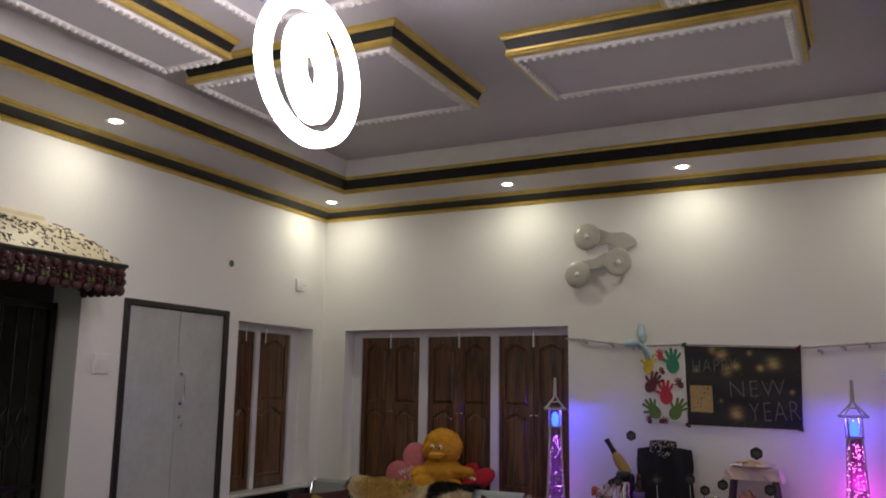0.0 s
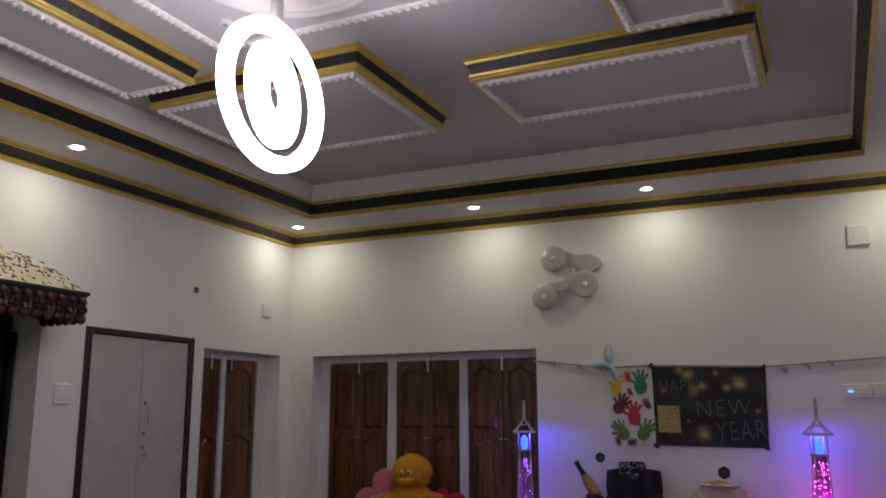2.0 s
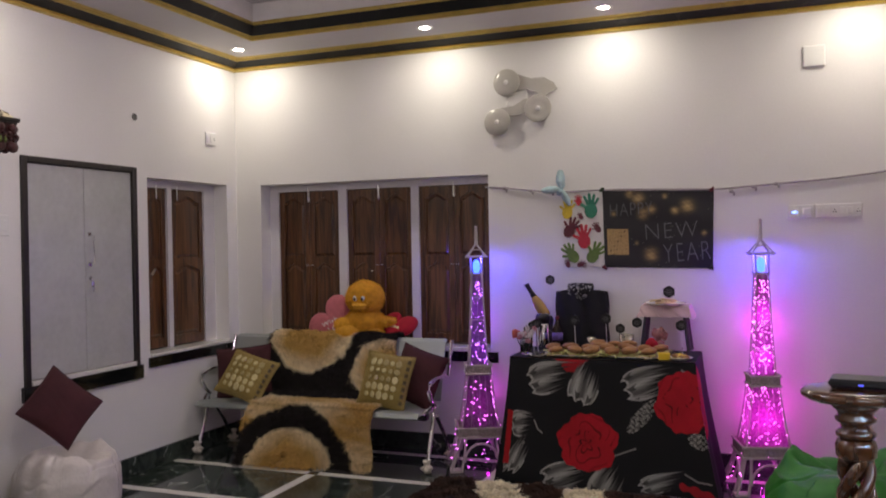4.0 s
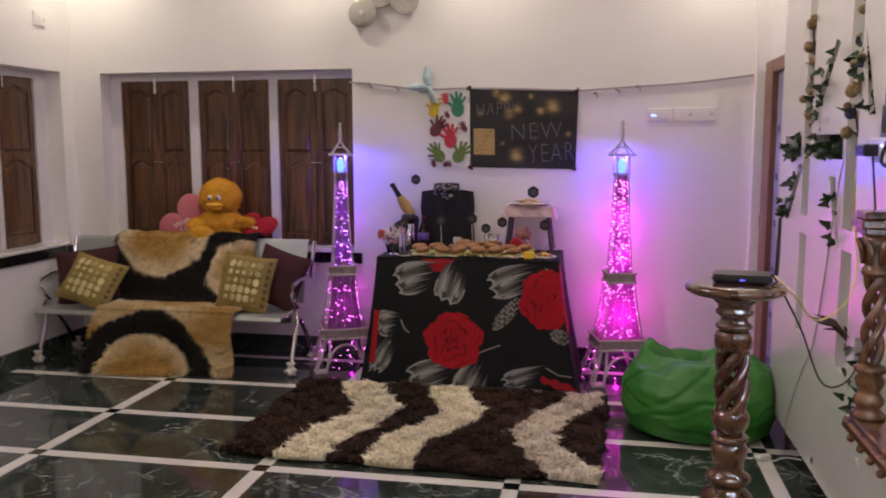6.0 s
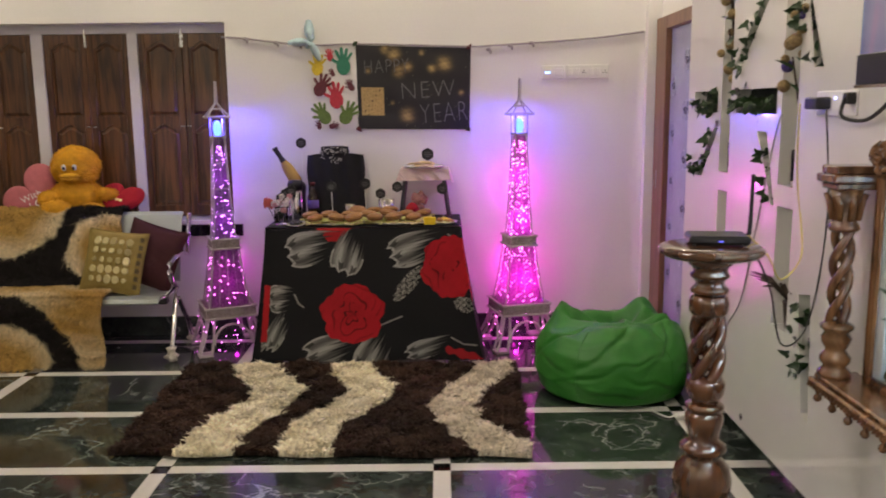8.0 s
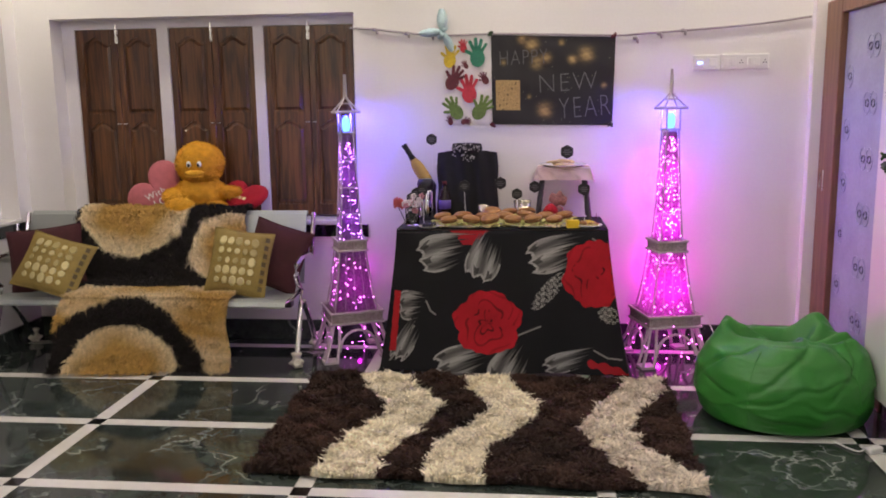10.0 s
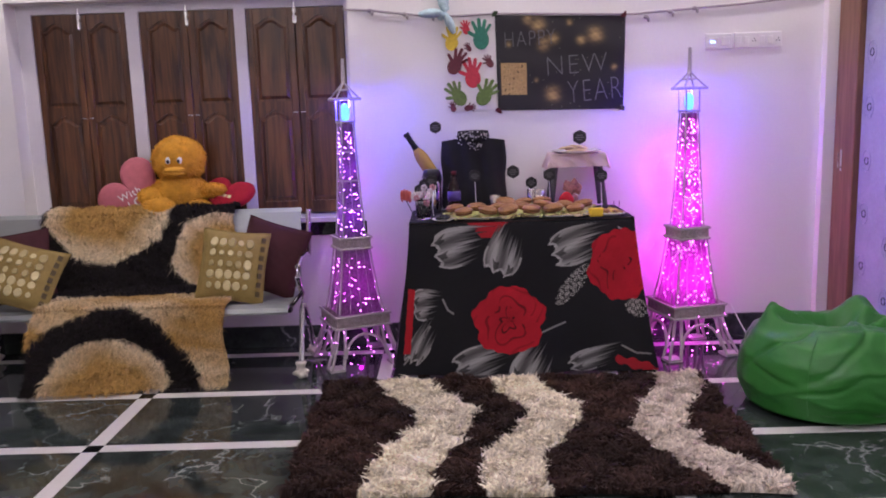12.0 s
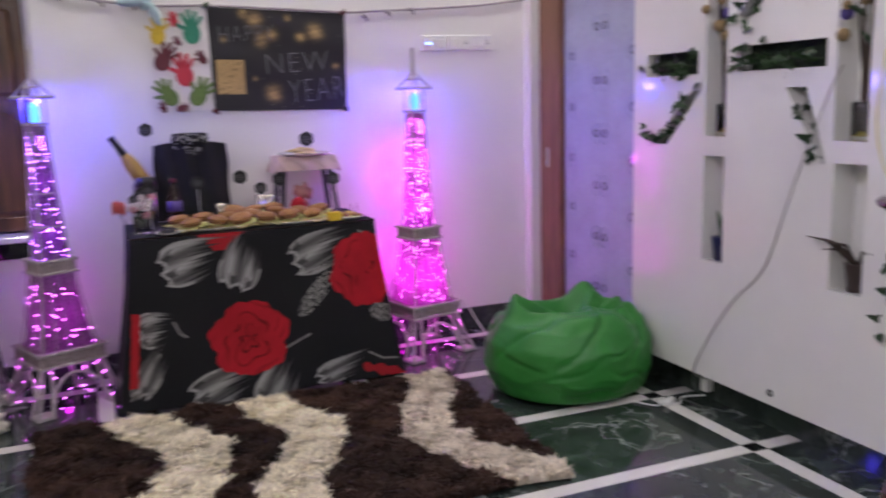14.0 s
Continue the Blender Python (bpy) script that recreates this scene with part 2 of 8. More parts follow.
IRON = material("dark_iron", (0.02, 0.018, 0.017), 0.4, 0.7, vary=0.3, bump=0.05)


# ---- lamps of the room ----
def lamp(name, kind, at, energy, colour, size=0.05, aim=None, cone=None, blend=0.6):
    d = bpy.data.lights.new(name, kind)
    d.energy, d.color = energy, colour
    if kind == "AREA":
        d.size = size
    else:
        d.shadow_soft_size = size
    if cone:
        d.spot_size, d.spot_blend = radians(cone), blend
    ob = new(name, d)
    ob.matrix_basis = look(at, aim) if aim else pose(*at)
    return ob


SPOT = [(-4.10, 5.935), (-2.51, 5.935), (-1.22, 5.95), (0.345, 5.93), (-4.04, 3.60), (-4.04, 1.30), (-4.04, -0.6), (0.34, 3.6), (0.34, 1.3), (0.34, -0.6), (-2.53, -0.75), (-1.24, -0.75)]
WARM = (0.985, 0.955, 0.74)


# ---- structure ----
def wall_slab(name, bm, mat=WALL, label="plain white painted wall"):
    return tagged(finish(name, bm, mat), label, "wall", kind="structure")


# back wall, with the wide window opening
WX0, WX1, WZ0, WZ1 = -4.16, -2.165, 0.79, 2.10
wall_slab("wall_north", boxes((XL - 0.25, YF, -0.1, WX0, YF + 0.25, ZS + 0.4), (WX1, YF, -0.1, XR + 0.25, YF + 0.25, ZS + 0.4), (WX0, YF, -0.1, WX1, YF + 0.25, WZ0), (WX0, YF, WZ1, WX1, YF + 0.25, ZS + 0.4)), label="white painted wall with a wide shuttered window")
# left wall: side window, closet recess, and an opening with an iron gate
LY0, LY1, LZ0, LZ1 = 5.205, 6.165, 0.82, 2.105
CY0, CY1, CZ0, CZ1 = 4.095, 5.085, 0.69, 2.165
OY0, OY1, OZ1 = 2.55, 3.765, 2.25
wall_slab("wall_west", boxes(
    (XL - 0.25, YB - 0.25, -0.1, XL, OY0, ZS + 0.4), (XL - 0.25, OY0, OZ1, XL, OY1, ZS + 0.4),
    (XL - 0.25, OY1, -0.1, XL, CY0, ZS + 0.4), (XL - 0.25, CY0, -0.1, XL, CY1, CZ0), (XL - 0.25, CY0, CZ1, XL, CY1, ZS + 0.4),
    (XL - 0.25, CY1, -0.1, XL, LY0, ZS + 0.4), (XL - 0.25, LY0, -0.1, XL, LY1, LZ0), (XL - 0.25, LY0, LZ1, XL, LY1, ZS + 0.4), (XL - 0.25, LY1, -0.1, XL, YF, ZS + 0.4)), label="white painted wall with a closet and a window")
# right wall with a door opening next to the corner
DY0, DY1, DZ1 = 5.12, 6.205, 2.08
wall_slab("wall_east", boxes((XR, YB - 0.25, -0.1, XR + 0.25, DY0, ZS + 0.4), (XR, DY0, DZ1, XR + 0.25, DY1, ZS + 0.4), (XR, DY1, -0.1, XR + 0.25, YF, ZS + 0.4), (0.59, 6.235, 0.0, XR, YF, ZS)))
wall_slab("wall_south", boxes((XL - 0.25, YB - 0.25, -0.1, XR + 0.25, YB, ZS + 0.4)))
# blind walls behind the openings
wall_slab("wall_behind_gate", boxes((XL - 1.65, OY0 - 0.6, -0.1, XL - 1.55, OY1 + 0.5, 2.6), (XL - 1.55, OY1 + 0.4, -0.1, XL - 0.25, OY1 + 0.5, 2.6), (XL - 1.55, OY0 - 0.6, -0.1, XL - 0.25, OY0 - 0.5, 2.6), (XL - 1.55, OY0 - 0.5, 2.5, XL - 0.25, OY1 + 0.4, 2.6)), material("dark_passage_paint", (0.25, 0.24, 0.22), 0.7), "unlit passage wall behind the gate")
wall_slab("wall_behind_windows", boxes((WX0 - 0.2, YF + 0.25, 0.5, WX1 + 0.2, YF + 0.3, 2.4), (XL - 0.3, LY0 - 0.2, 0.5, XL - 0.25, LY1 + 0.1, 2.4), (XL - 0.5, CY0 - 0.1, 0.5, XL - 0.45, CY1 + 0.1, 2.4)))
wall_slab("wall_behind_door", boxes((XR + 0.25, DY0 - 0.1, -0.1, XR + 0.3, DY1 + 0.1, 2.3)))

# ceiling: soffit ring, tray sides, upper ceiling
bm = boxes((XL, IY1, ZS, XR, YF, ZS + 0.05), (XL, YB, ZS, XR, IY0, ZS + 0.05), (XL, IY0, ZS, IX0, IY1, ZS + 0.05), (IX1, IY0, ZS, XR, IY1, ZS + 0.05),
           (IX0 - 0.05, IY0 - 0.05, ZS + 0.05, IX0, IY1 + 0.05, ZC), (IX1, IY0 - 0.05, ZS + 0.05, IX1 + 0.05, IY1 + 0.05, ZC), (IX0, IY1, ZS + 0.05, IX1, IY1 + 0.05, ZC), (IX0, IY0 - 0.05, ZS + 0.05, IX1, IY0, ZC),
           (XL - 0.2, YB - 0.2, ZC, XR + 0.2, YF + 0.2, ZC + 0.1))
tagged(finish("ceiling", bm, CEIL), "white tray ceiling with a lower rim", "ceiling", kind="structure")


def ring(profile, x0, y0, x1, y1, inward):
    """A moulding that runs round a rectangle; profile rows are (out from the wall, z)."""
    bm = bmesh.new()
    loops = []
    for d, z in profile:
        s = d if inward else -d
        loops.append([bm.verts.new((x0 + s, y0 + s, z)), bm.verts.new((x1 - s, y0 + s, z)), bm.verts.new((x1 - s, y1 - s, z)), bm.verts.new((x0 + s, y1 - s, z))])
    for a, b in zip(loops, loops[1:] + loops[:1]):
        for i in range(4):
            j = (i + 1) % 4
            bm.faces.new((a[i], a[j], b[j], b[i]))
    return bm


def trim(name, bm, mat, label, parent=None):
    return tagged(finish(name, bm, mat, parent), label, "moulding", kind="structure")


# wall cornice: gold, black, gold, flaring out to the soffit
trim("cornice_gold_lower", ring([(0.0, 3.058), (0.022, 3.062), (0.026, 3.072), (0.018, 3.082), (0.030, 3.086), (0.0, 3.088)], XL, YB, XR, YF, True), GOLD, "gold painted lower cornice bead")
trim("cornice_black", ring([(0.0, 3.088), (0.028, 3.089), (0.095, 3.125), (0.0, 3.126)], XL, YB, XR, YF, True), BLACKM, "black marbled cornice band")
trim("cornice_gold_upper", ring([(0.0, 3.126), (0.098, 3.127), (0.112, 3.134), (0.108, 3.139), (0.138, 3.149), (0.0, 3.149)], XL, YB, XR, YF, True), GOLD, "gold painted upper cornice bead")
# tray moulding: gold, black, thin gold, white cove
trim("tray_gold_lower", ring([(0.0, 3.138), (0.004, 3.139), (0.010, 3.150), (0.006, 3.160), (0.016, 3.171), (0.0, 3.173)], IX0, IY0, IX1, IY1, True), GOLD, "gold painted moulding under the tray")
trim("tray_black", ring([(0.0, 3.173), (0.014, 3.174), (0.060, 3.236), (0.0, 3.237)], IX0, IY0, IX1, IY1, True), BLACKM, "black marbled tray band")
trim("tray_gold_upper", ring([(0.0, 3.237), (0.056, 3.238), (0.060, 3.250), (0.052, 3.266), (0.0, 3.268)], IX0, IY0, IX1, IY1, True), GOLD, "thin gold moulding above the black band")
trim("tray_white_cove", ring([(0.0, 3.268), (0.046, 3.269), (0.048, 3.32), (0.054, 3.365), (0.058, 3.399), (0.0, 3.399)], IX0, IY0, IX1, IY1, True), TRIMW, "white plaster cove of the tray")


def beads(bm, x0, y0, x1, y1, z, step=0.045, r=0.014):
    """A row of small plaster beads round a rectangle."""
    n = max(2, round((x1 - x0) / step))
    k = max(2, round((y1 - y0) / step))
    spots = [(x0 + (x1 - x0) * i / n, y) for i in range(n + 1) for y in (y0, y1)] + [(x, y0 + (y1 - y0) * i / k) for i in range(1, k) for x in (x0, x1)]
    for x, y in spots:
        vs = bmesh.ops.create_icosphere(bm, subdivisions=1, radius=r)["verts"]
        for v in vs:
            v.co = Vector((v.co.x * 1.25 + x, v.co.y * 1.25 + y, v.co.z + z))


def ceiling_panel(x0, y0, x1, y1, drop=0.12, coloured=True):
    z = ZC - drop
    p = thing("ceiling_panel", (x0 + x1) / 2, (y0 + y1) / 2, z, 0, "white dropped ceiling panel with gold and black edge" if coloured else "white plaster frame on the ceiling", "ceiling panel", "ceiling panels", "structure")
    hx, hy = (x1 - x0) / 2, (y1 - y0) / 2
    if coloured:
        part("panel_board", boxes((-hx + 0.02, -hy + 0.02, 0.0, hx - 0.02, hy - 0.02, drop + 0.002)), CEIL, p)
        part("gold_lower_edge", ring([(0.021, 0.0), (0.0, 0.003), (-0.006, 0.012), (0.0, 0.022), (-0.004, 0.034), (0.021, 0.036)], -hx, -hy, hx, hy, True), GOLD, p, "gold painted lower edge")
        part("black_band", ring([(0.021, 0.036), (0.006, 0.037), (-0.012, 0.085), (0.021, 0.086)], -hx, -hy, hx, hy, True), BLACKM, p, "black marbled band")
        part("gold_upper_edge", ring([(0.021, 0.086), (-0.018, 0.087), (-0.026, 0.1), (-0.022, 0.108), (-0.034, drop - 0.001), (0.021, drop - 0.001)], -hx, -hy, hx, hy, True), GOLD, p, "gold painted upper edge")
    bm = ring([(0.03, 0.004), (0.032, -0.012), (0.048, -0.016), (0.062, -0.010), (0.07, 0.004)], -hx, -hy, hx, hy, True)
    beads(bm, -hx + 0.048, -hy + 0.048, hx - 0.048, hy - 0.048, -0.014)
    part("beaded_frame", bm, TRIMW, p, "white beaded plaster frame")
    return p


for row in [(-1.70, 3.96, -0.33, 4.66), (-3.47, 3.57, -2.14, 4.60), (-3.47, 1.80, -3.01, 3.405), (-0.865, 1.80, -0.355, 3.745), (-3.43, 0.55, -2.10, 1.60), (-1.69, 0.55, -0.32, 1.60)]:
    ceiling_panel(*row)
ceiling_panel(-2.81, 2.25, -1.35, 3.36, 0.0, False)
med = thing("ceiling_medallion", -2.05, 2.80, ZC, 0, "round white plaster ceiling rose above the pendant", "ceiling rose", kind="structure")
bm = lathe(bmesh.new(), [(0.415, 0.0), (0.415, -0.012), (0.402, -0.02), (0.388, -0.012), (0.375, -0.008), (0.362, -0.012), (0.35, -0.022), (0.336, -0.012), (0.32, -0.006), (0.2, -0.006), (0.18, -0.02), (0.15, -0.03), (0.0, -0.032)], 64)
part("plaster_rose", bm, TRIMW, med, smooth=True)


def downlight(x, y):
    d = thing("recessed_downlight", x, y, ZS, 0, "small round recessed ceiling downlight, switched on", "downlight", "rim downlights")
    part("trim_ring", lathe(bmesh.new(), [(0.062, 0.0), (0.062, -0.006), (0.054, -0.008), (0.038, -0.004), (0.038, 0.0)], 24), WHITEP, d)
    part("lens", lathe(bmesh.new(), [(0.0375, -0.001), (0.034, -0.005), (0.0, -0.006)], 24), LENS, d, "glowing warm white lens")


LENS = glow("downlight_lens", (1.0, 0.93, 0.78), 60)
for sx, sy in SPOT:
    downlight(sx, sy)
    lamp("downlight_beam", "AREA", (sx, sy, ZS - 0.012), 6.2, WARM, 0.06, (sx, sy, 0))

# skirting of dark green marble
tagged(finish("baseboard_north", boxes((XL, YF - 0.018, 0, XR, YF, 0.13)), GREEN), "dark green marble skirting", "skirting", kind="structure")
tagged(finish("baseboard_west", boxes((XL, OY1, 0, XL + 0.018, YF - 0.018, 0.13), (XL, YB, 0, XL + 0.018, OY0, 0.13)), GREEN), "dark green marble skirting", "skirting", kind="structure")
tagged(finish("baseboard_east", boxes((XR - 0.03, YB, 0, XR, DY0, 0.155)), GREEN), "dark green marble skirting", "skirting", kind="structure")

# ---- pendant: two nested upright glowing rings ----
pend = thing("ring_pendant_lamp", -2.05, 2.80, ZC, 0, "double glowing ring pendant lamp hanging from the ceiling rose", "pendant lamp")
RINGGLOW = glow("pendant_led", (1.0, 0.915, 0.955), 25)


def hoop(R, wide, thick, seg=64):
    """A flat band ring standing upright in the y, z plane."""
    bm = bmesh.new()
    rows = []
    for x, r in ((-thick / 2, R), (thick / 2, R), (thick / 2, R - wide), (-thick / 2, R - wide)):
        rows.append([bm.verts.new((x, r * math.cos(2 * math.pi * i / seg), r * math.sin(2 * math.pi * i / seg))) for i in range(seg)])
    for a, b in zip(rows, rows[1:] + rows[:1]):
        for i in range(seg):
            j = (i + 1) % seg
            bm.faces.new((a[i], a[j], b[j], b[i]))
    return bm


for R, wide, turn in ((0.309, 0.060, -3), (0.212, 0.140, 10)):
    h = part("led_ring", hoop(R, wide, 0.036), RINGGLOW, pend, "glowing white ring")
    h.matrix_basis = pose(0, 0, -0.548, 0, 0, turn)
part("driver_housing", lathe(bmesh.new(), [(0.0, -0.13), (0.024, -0.13), (0.026, -0.135), (0.026, -0.230), (0.022, -0.238), (0.0, -0.238)], 20), WHITEP, pend, "white lamp holder cylinder")
bm = tube(bmesh.new(), [(0.004, 0, -0.03), (-0.004, 0.003, -0.13)], 0.0022, 6)
tube(bm, [(-0.006, 0, -0.03), (0.005, -0.002, -0.13)], 0.0022, 6)
ball(bm, (0, 0, -0.112), 0.008, 1)
part("cord", bm, BLACKP, pend, "thin dark cord")
det = thing("smoke_detector", -2.56, 3.09, ZC, 0, "small round white ceiling sensor", "sensor")
part("sensor_body", lathe(bmesh.new(), [(0.0, 0.0), (0.032, 0.0), (0.03, -0.012), (0.016, -0.016), (0.0, -0.016)], 20), WHITEP, det)
part("sensor_eye", lathe(bmesh.new(), [(0.0, -0.016), (0.014, -0.016), (0.012, -0.02), (0.0, -0.021)], 16), material("blue_lens", (0.25, 0.3, 0.7), 0.2), det, "bluish lens")

# ---- windows ----
FRAMEW = material("white_gloss_paint", (0.66, 0.64, 0.66), 0.35, vary=0.05, size=8, grain=70, bump=0.05)


def arch(x0, x1, z0, z1, rise=0.045, n=12):
    """The outline of a panel whose top is a cathedral arch."""
    pts = [(x0, z0), (x1, z0)]
    for i in range(n + 1):
        s = i / n
        x = x1 + (x0 - x1) * s
        u = abs(2 * s - 1)
        k = 0.0 if u > 0.82 else 0.5 + 0.5 * math.cos(math.pi * u / 0.82)
        pts.append((x, z1 - rise + rise * (k ** 0.7)))
    return pts


def leaf(parent, x0, x1, z0, z1, hinge):
    """One shutter leaf in the x, z plane, its face at y = 0 towards -y."""
    turn = pose(0, 0, 0, 90)
    w, rail = 0.042, 0.075
    mid = z0 + (z1 - z0) * 0.53
    bm = boxes((x0, -0.004, z0, x1, 0.016, z1))
    lf = part("shutter_leaf", bm, SHUTTER, parent)
    bm = bmesh.new()
    box(bm, x0, -0.016, z0, x0 + w, -0.004, z1, 0.003)
    box(bm, x1 - w, -0.016, z0, x1, -0.004, z1, 0.003)
    box(bm, x0 + w, -0.016, z0, x1 - w, -0.004, z0 + rail, 0.003)
    for a, b in ((z0 + rail, mid), (mid + 0.03, z1 - 0.03)):
        o = arch(x0 + w, x1 - w, a, b - 0.02)
        top = o[2:]
        poly = [(x0 + w, b + 0.03), (x1 - w, b + 0.03)] + [(x, z) for x, z in top]
        prism(bm, [(x, z) for x, z in poly], 0.004, 0.016, turn)
    part("stiles_and_rails", bm, SHUTTER, lf)
    for a, b in ((z0 + rail, mid), (mid + 0.03, z1 - 0.03)):
        bm = bmesh.new()
        m1 = arch(x0 + w + 0.012, x1 - w - 0.012, a + 0.014, b - 0.036, 0.042)
        m2 = arch(x0 + w + 0.028, x1 - w - 0.028, a + 0.032, b - 0.054, 0.036)
        lo = [bm.verts.new(turn @ Vector((x, z, 0.004))) for x, z in m1]
        hi = [bm.verts.new(turn @ Vector((x, z, 0.014))) for x, z in m2]
        for i in range(len(lo)):
            j = (i + 1) % len(lo)
            bm.faces.new((lo[i], lo[j], hi[j], hi[i]))
        bm.faces.new(hi)
        part("raised_panel", bm, SHUTTER, lf)
    bm = bmesh.new()
    kx = x1 - 0.02 if hinge < 0 else x0 + 0.02
    ball(bm, (kx, -0.022, z0 + (z1 - z0) * 0.5), 0.007, 1)
    box(bm, kx - 0.012, -0.018, z0 + (z1 - z0) * 0.5 - 0.004, kx + 0.012, -0.0165, z0 + (z1 - z0) * 0.5 + 0.004)
    part("knob", bm, CHROME, lf, "small metal knob")


def shutter_pair(parent, x0, x1, z0, z1):
    c = (x0 + x1) / 2
    leaf(parent, x0, c - 0.002, z0, z1, -1)
    leaf(parent, c + 0.002, x1, z0, z1, 1)
    bm = tube(bmesh.new(), [(c, -0.026, z1 + 0.03), (c, -0.026, z1 - 0.085)], 0.006, 8)
    box(bm, c - 0.011, -0.022, z1 - 0.09, c + 0.011, -0.0165, z1 - 0.045)
    box(bm, c - 0.011, -0.022, z1 - 0.03, c + 0.011, -0.0165, z1 - 0.005)
    part("tower_bolt", bm, CHROME, parent, "steel tower bolt")


win = thing("window_1", 0, YF + 0.14, 0, 0, "wide window closed by brown wooden shutters", "window", kind="structure")
part("window_frame", boxes((WX0, 0, 0.80, -4.075, 0.09, WZ1), (-3.505, -0.004, 0.80, -3.430, 0.09, 2.045), (-2.857, -0.004, 0.80, -2.790, 0.09, 2.045), (-4.075, 0, 2.045, WX1, 0.09, WZ1), (-2.20, 0, 0.80, WX1, 0.09, 2.045)), FRAMEW, win, "white painted frame")
for a, b in ((-4.075, -3.505), (-3.430, -2.857), (-2.790, -2.205)):
    e = new("shutter_pair")
    e.parent, e.location = win, (0, 0.03, 0)
    shutter_pair(e, a, b, 0.81, 2.043)
part("window_sill", boxes((WX0 + 0.002, -0.165, 0.77, WX1 - 0.002, 0.09, 0.80), bevel=0.003), WHITESTRIP, win, "white marble sill")
part("sill_apron", boxes((WX0 + 0.001, -0.16, 0.69, WX1 + 0.06, -0.141, 0.769)), BLACKSQ, win, "black marble band under the sill")

win2 = thing("window_2", XL - 0.13, 0, 0, 0, "narrow side window closed by brown wooden shutters", "window", kind="structure")
win2.matrix_basis = pose(XL - 0.13, 0, 0, 0, 0, 90)
part("window_frame", boxes((LY0, 0, LZ0, 5.34, 0.09, LZ1), (6.03, 0, LZ0, LY1, 0.09, LZ1), (5.34, 0, 2.05, 6.03, 0.09, LZ1), (5.575, -0.004, LZ0, 5.625, 0.09, 2.05)), FRAMEW, win2, "white painted frame")
e = new("shutter_pair")
e.parent, e.location = win2, (0, 0.03, 0)
leaf(e, 5.345, 5.573, 0.83, 2.048, -1)
leaf(e, 5.627, 6.026, 0.83, 2.048, 1)
for c in (5.46, 5.70):
    part("tower_bolt", tube(bmesh.new(), [(c, -0.026, 2.08), (c, -0.026, 1.965)], 0.006, 8), CHROME, e, "steel tower bolt")
part("window_sill", boxes((LY0 + 0.002, -0.15, 0.80, LY1 - 0.002, 0.09, 0.822), bevel=0.003), WHITESTRIP, win2, "white marble sill")
part("sill_apron", boxes((LY0 - 0.02, -0.148, 0.726, LY1 + 0.15, -0.131, 0.798)), BLACKSQ, win2, "black marble band under the sill")

# ---- closet in the left wall ----
MARBLED = material("marbled_laminate", (0.47, 0.48, 0.47), 0.35, vary=0.12, size=5.0, grain=24, bump=0.02)
DARKFR = timber("dark_frame_wood", (0.010, 0.007, 0.006), (0.026, 0.019, 0.016), 0.5, (14, 14, 1.5), 0.0)
clo = thing("built_in_closet", XL, 4.59, 0, 90, "built-in closet with two pale marbled doors and black frame", "closet")
hw = (CY1 - CY0) / 2
part("closet_frame", boxes((-hw, -0.02, CZ0, -hw + 0.045, 0.1, CZ1), (hw - 0.045, -0.02, CZ0, hw, 0.1, CZ1), (-hw + 0.045, -0.02, CZ1 - 0.04, hw - 0.045, 0.1, CZ1), bevel=0.006), DARKFR, clo, "dark stained frame")
part("closet_sill", boxes((-hw - 0.02, -0.03, 0.67, hw + 0.02, 0.02, 0.765), bevel=0.003), BLACKSQ, clo, "black marble sill")
part("sill_cap", boxes((-hw + 0.045, -0.028, 0.766, hw - 0.045, 0.05, 0.795), bevel=0.003), WHITESTRIP, clo, "pale stone sill")
for s in (-1, 1):
    d = part("closet_door", boxes(((-hw + 0.048) if s < 0 else 0.012, 0.0, 0.80, 0.008 if s < 0 else hw - 0.048, 0.025, CZ1 - 0.043), bevel=0.002), MARBLED, clo, "pale grey marbled door")
    if s > 0:
        bm = tube(bmesh.new(), [(0.05, -0.003, 1.50), (0.05, -0.04, 1.50), (0.05, -0.04, 1.68), (0.05, -0.003, 1.68)], 0.007, 8)
        box(bm, 0.038, -0.005, 1.478, 0.062, 0.0, 1.505)
        box(bm, 0.038, -0.005, 1.675, 0.062, 0.0, 1.70)
        part("door_pull", bm, CHROME, d, "steel pull handle")
        bm = lathe(bmesh.new(), [(0.0, 0), (0.014, 0), (0.012, 0.008), (0.0, 0.01)], 14, (0.05, 0, 1.40), pose(0, 0, 0, 90))
        tube(bm, [(0.05, -0.01, 1.40), (0.052, -0.02, 1.385), (0.046, -0.018, 1.34)], 0.004, 6)
        tube(bm, [(0.05, -0.01, 1.40), (0.06, -0.022, 1.37), (0.062, -0.018, 1.31)], 0.004, 6)
        ball(bm, (0.055, -0.02, 1.36), 0.013, 1, (1, 0.3, 1.6))
        part("lock_and_keys", bm, CHROME, d, "lock with hanging keys")

# ---- iron gate in the left opening ----
gate = thing("iron_gate", XL - 0.2, 0, 0, 90, "dark wrought iron gate in an unlit doorway", "gate")
bm = bmesh.new()
box(bm, OY0 + 0.02, -0.02, 0.03, OY0 + 0.06, 0.02, 2.1)
box(bm, OY1 - 0.06, -0.02, 0.03, OY1 - 0.02, 0.02, 2.1)
box(bm, OY0 + 0.06, -0.02, 2.06, OY1 - 0.06, 0.02, 2.1)
box(bm, OY0 + 0.06, -0.02, 0.05, OY1 - 0.06, 0.02, 0.09)
box(bm, OY0 + 0.06, -0.02, 1.0, OY1 - 0.06, 0.02, 1.03)
part("gate_frame", bm, IRON, gate)
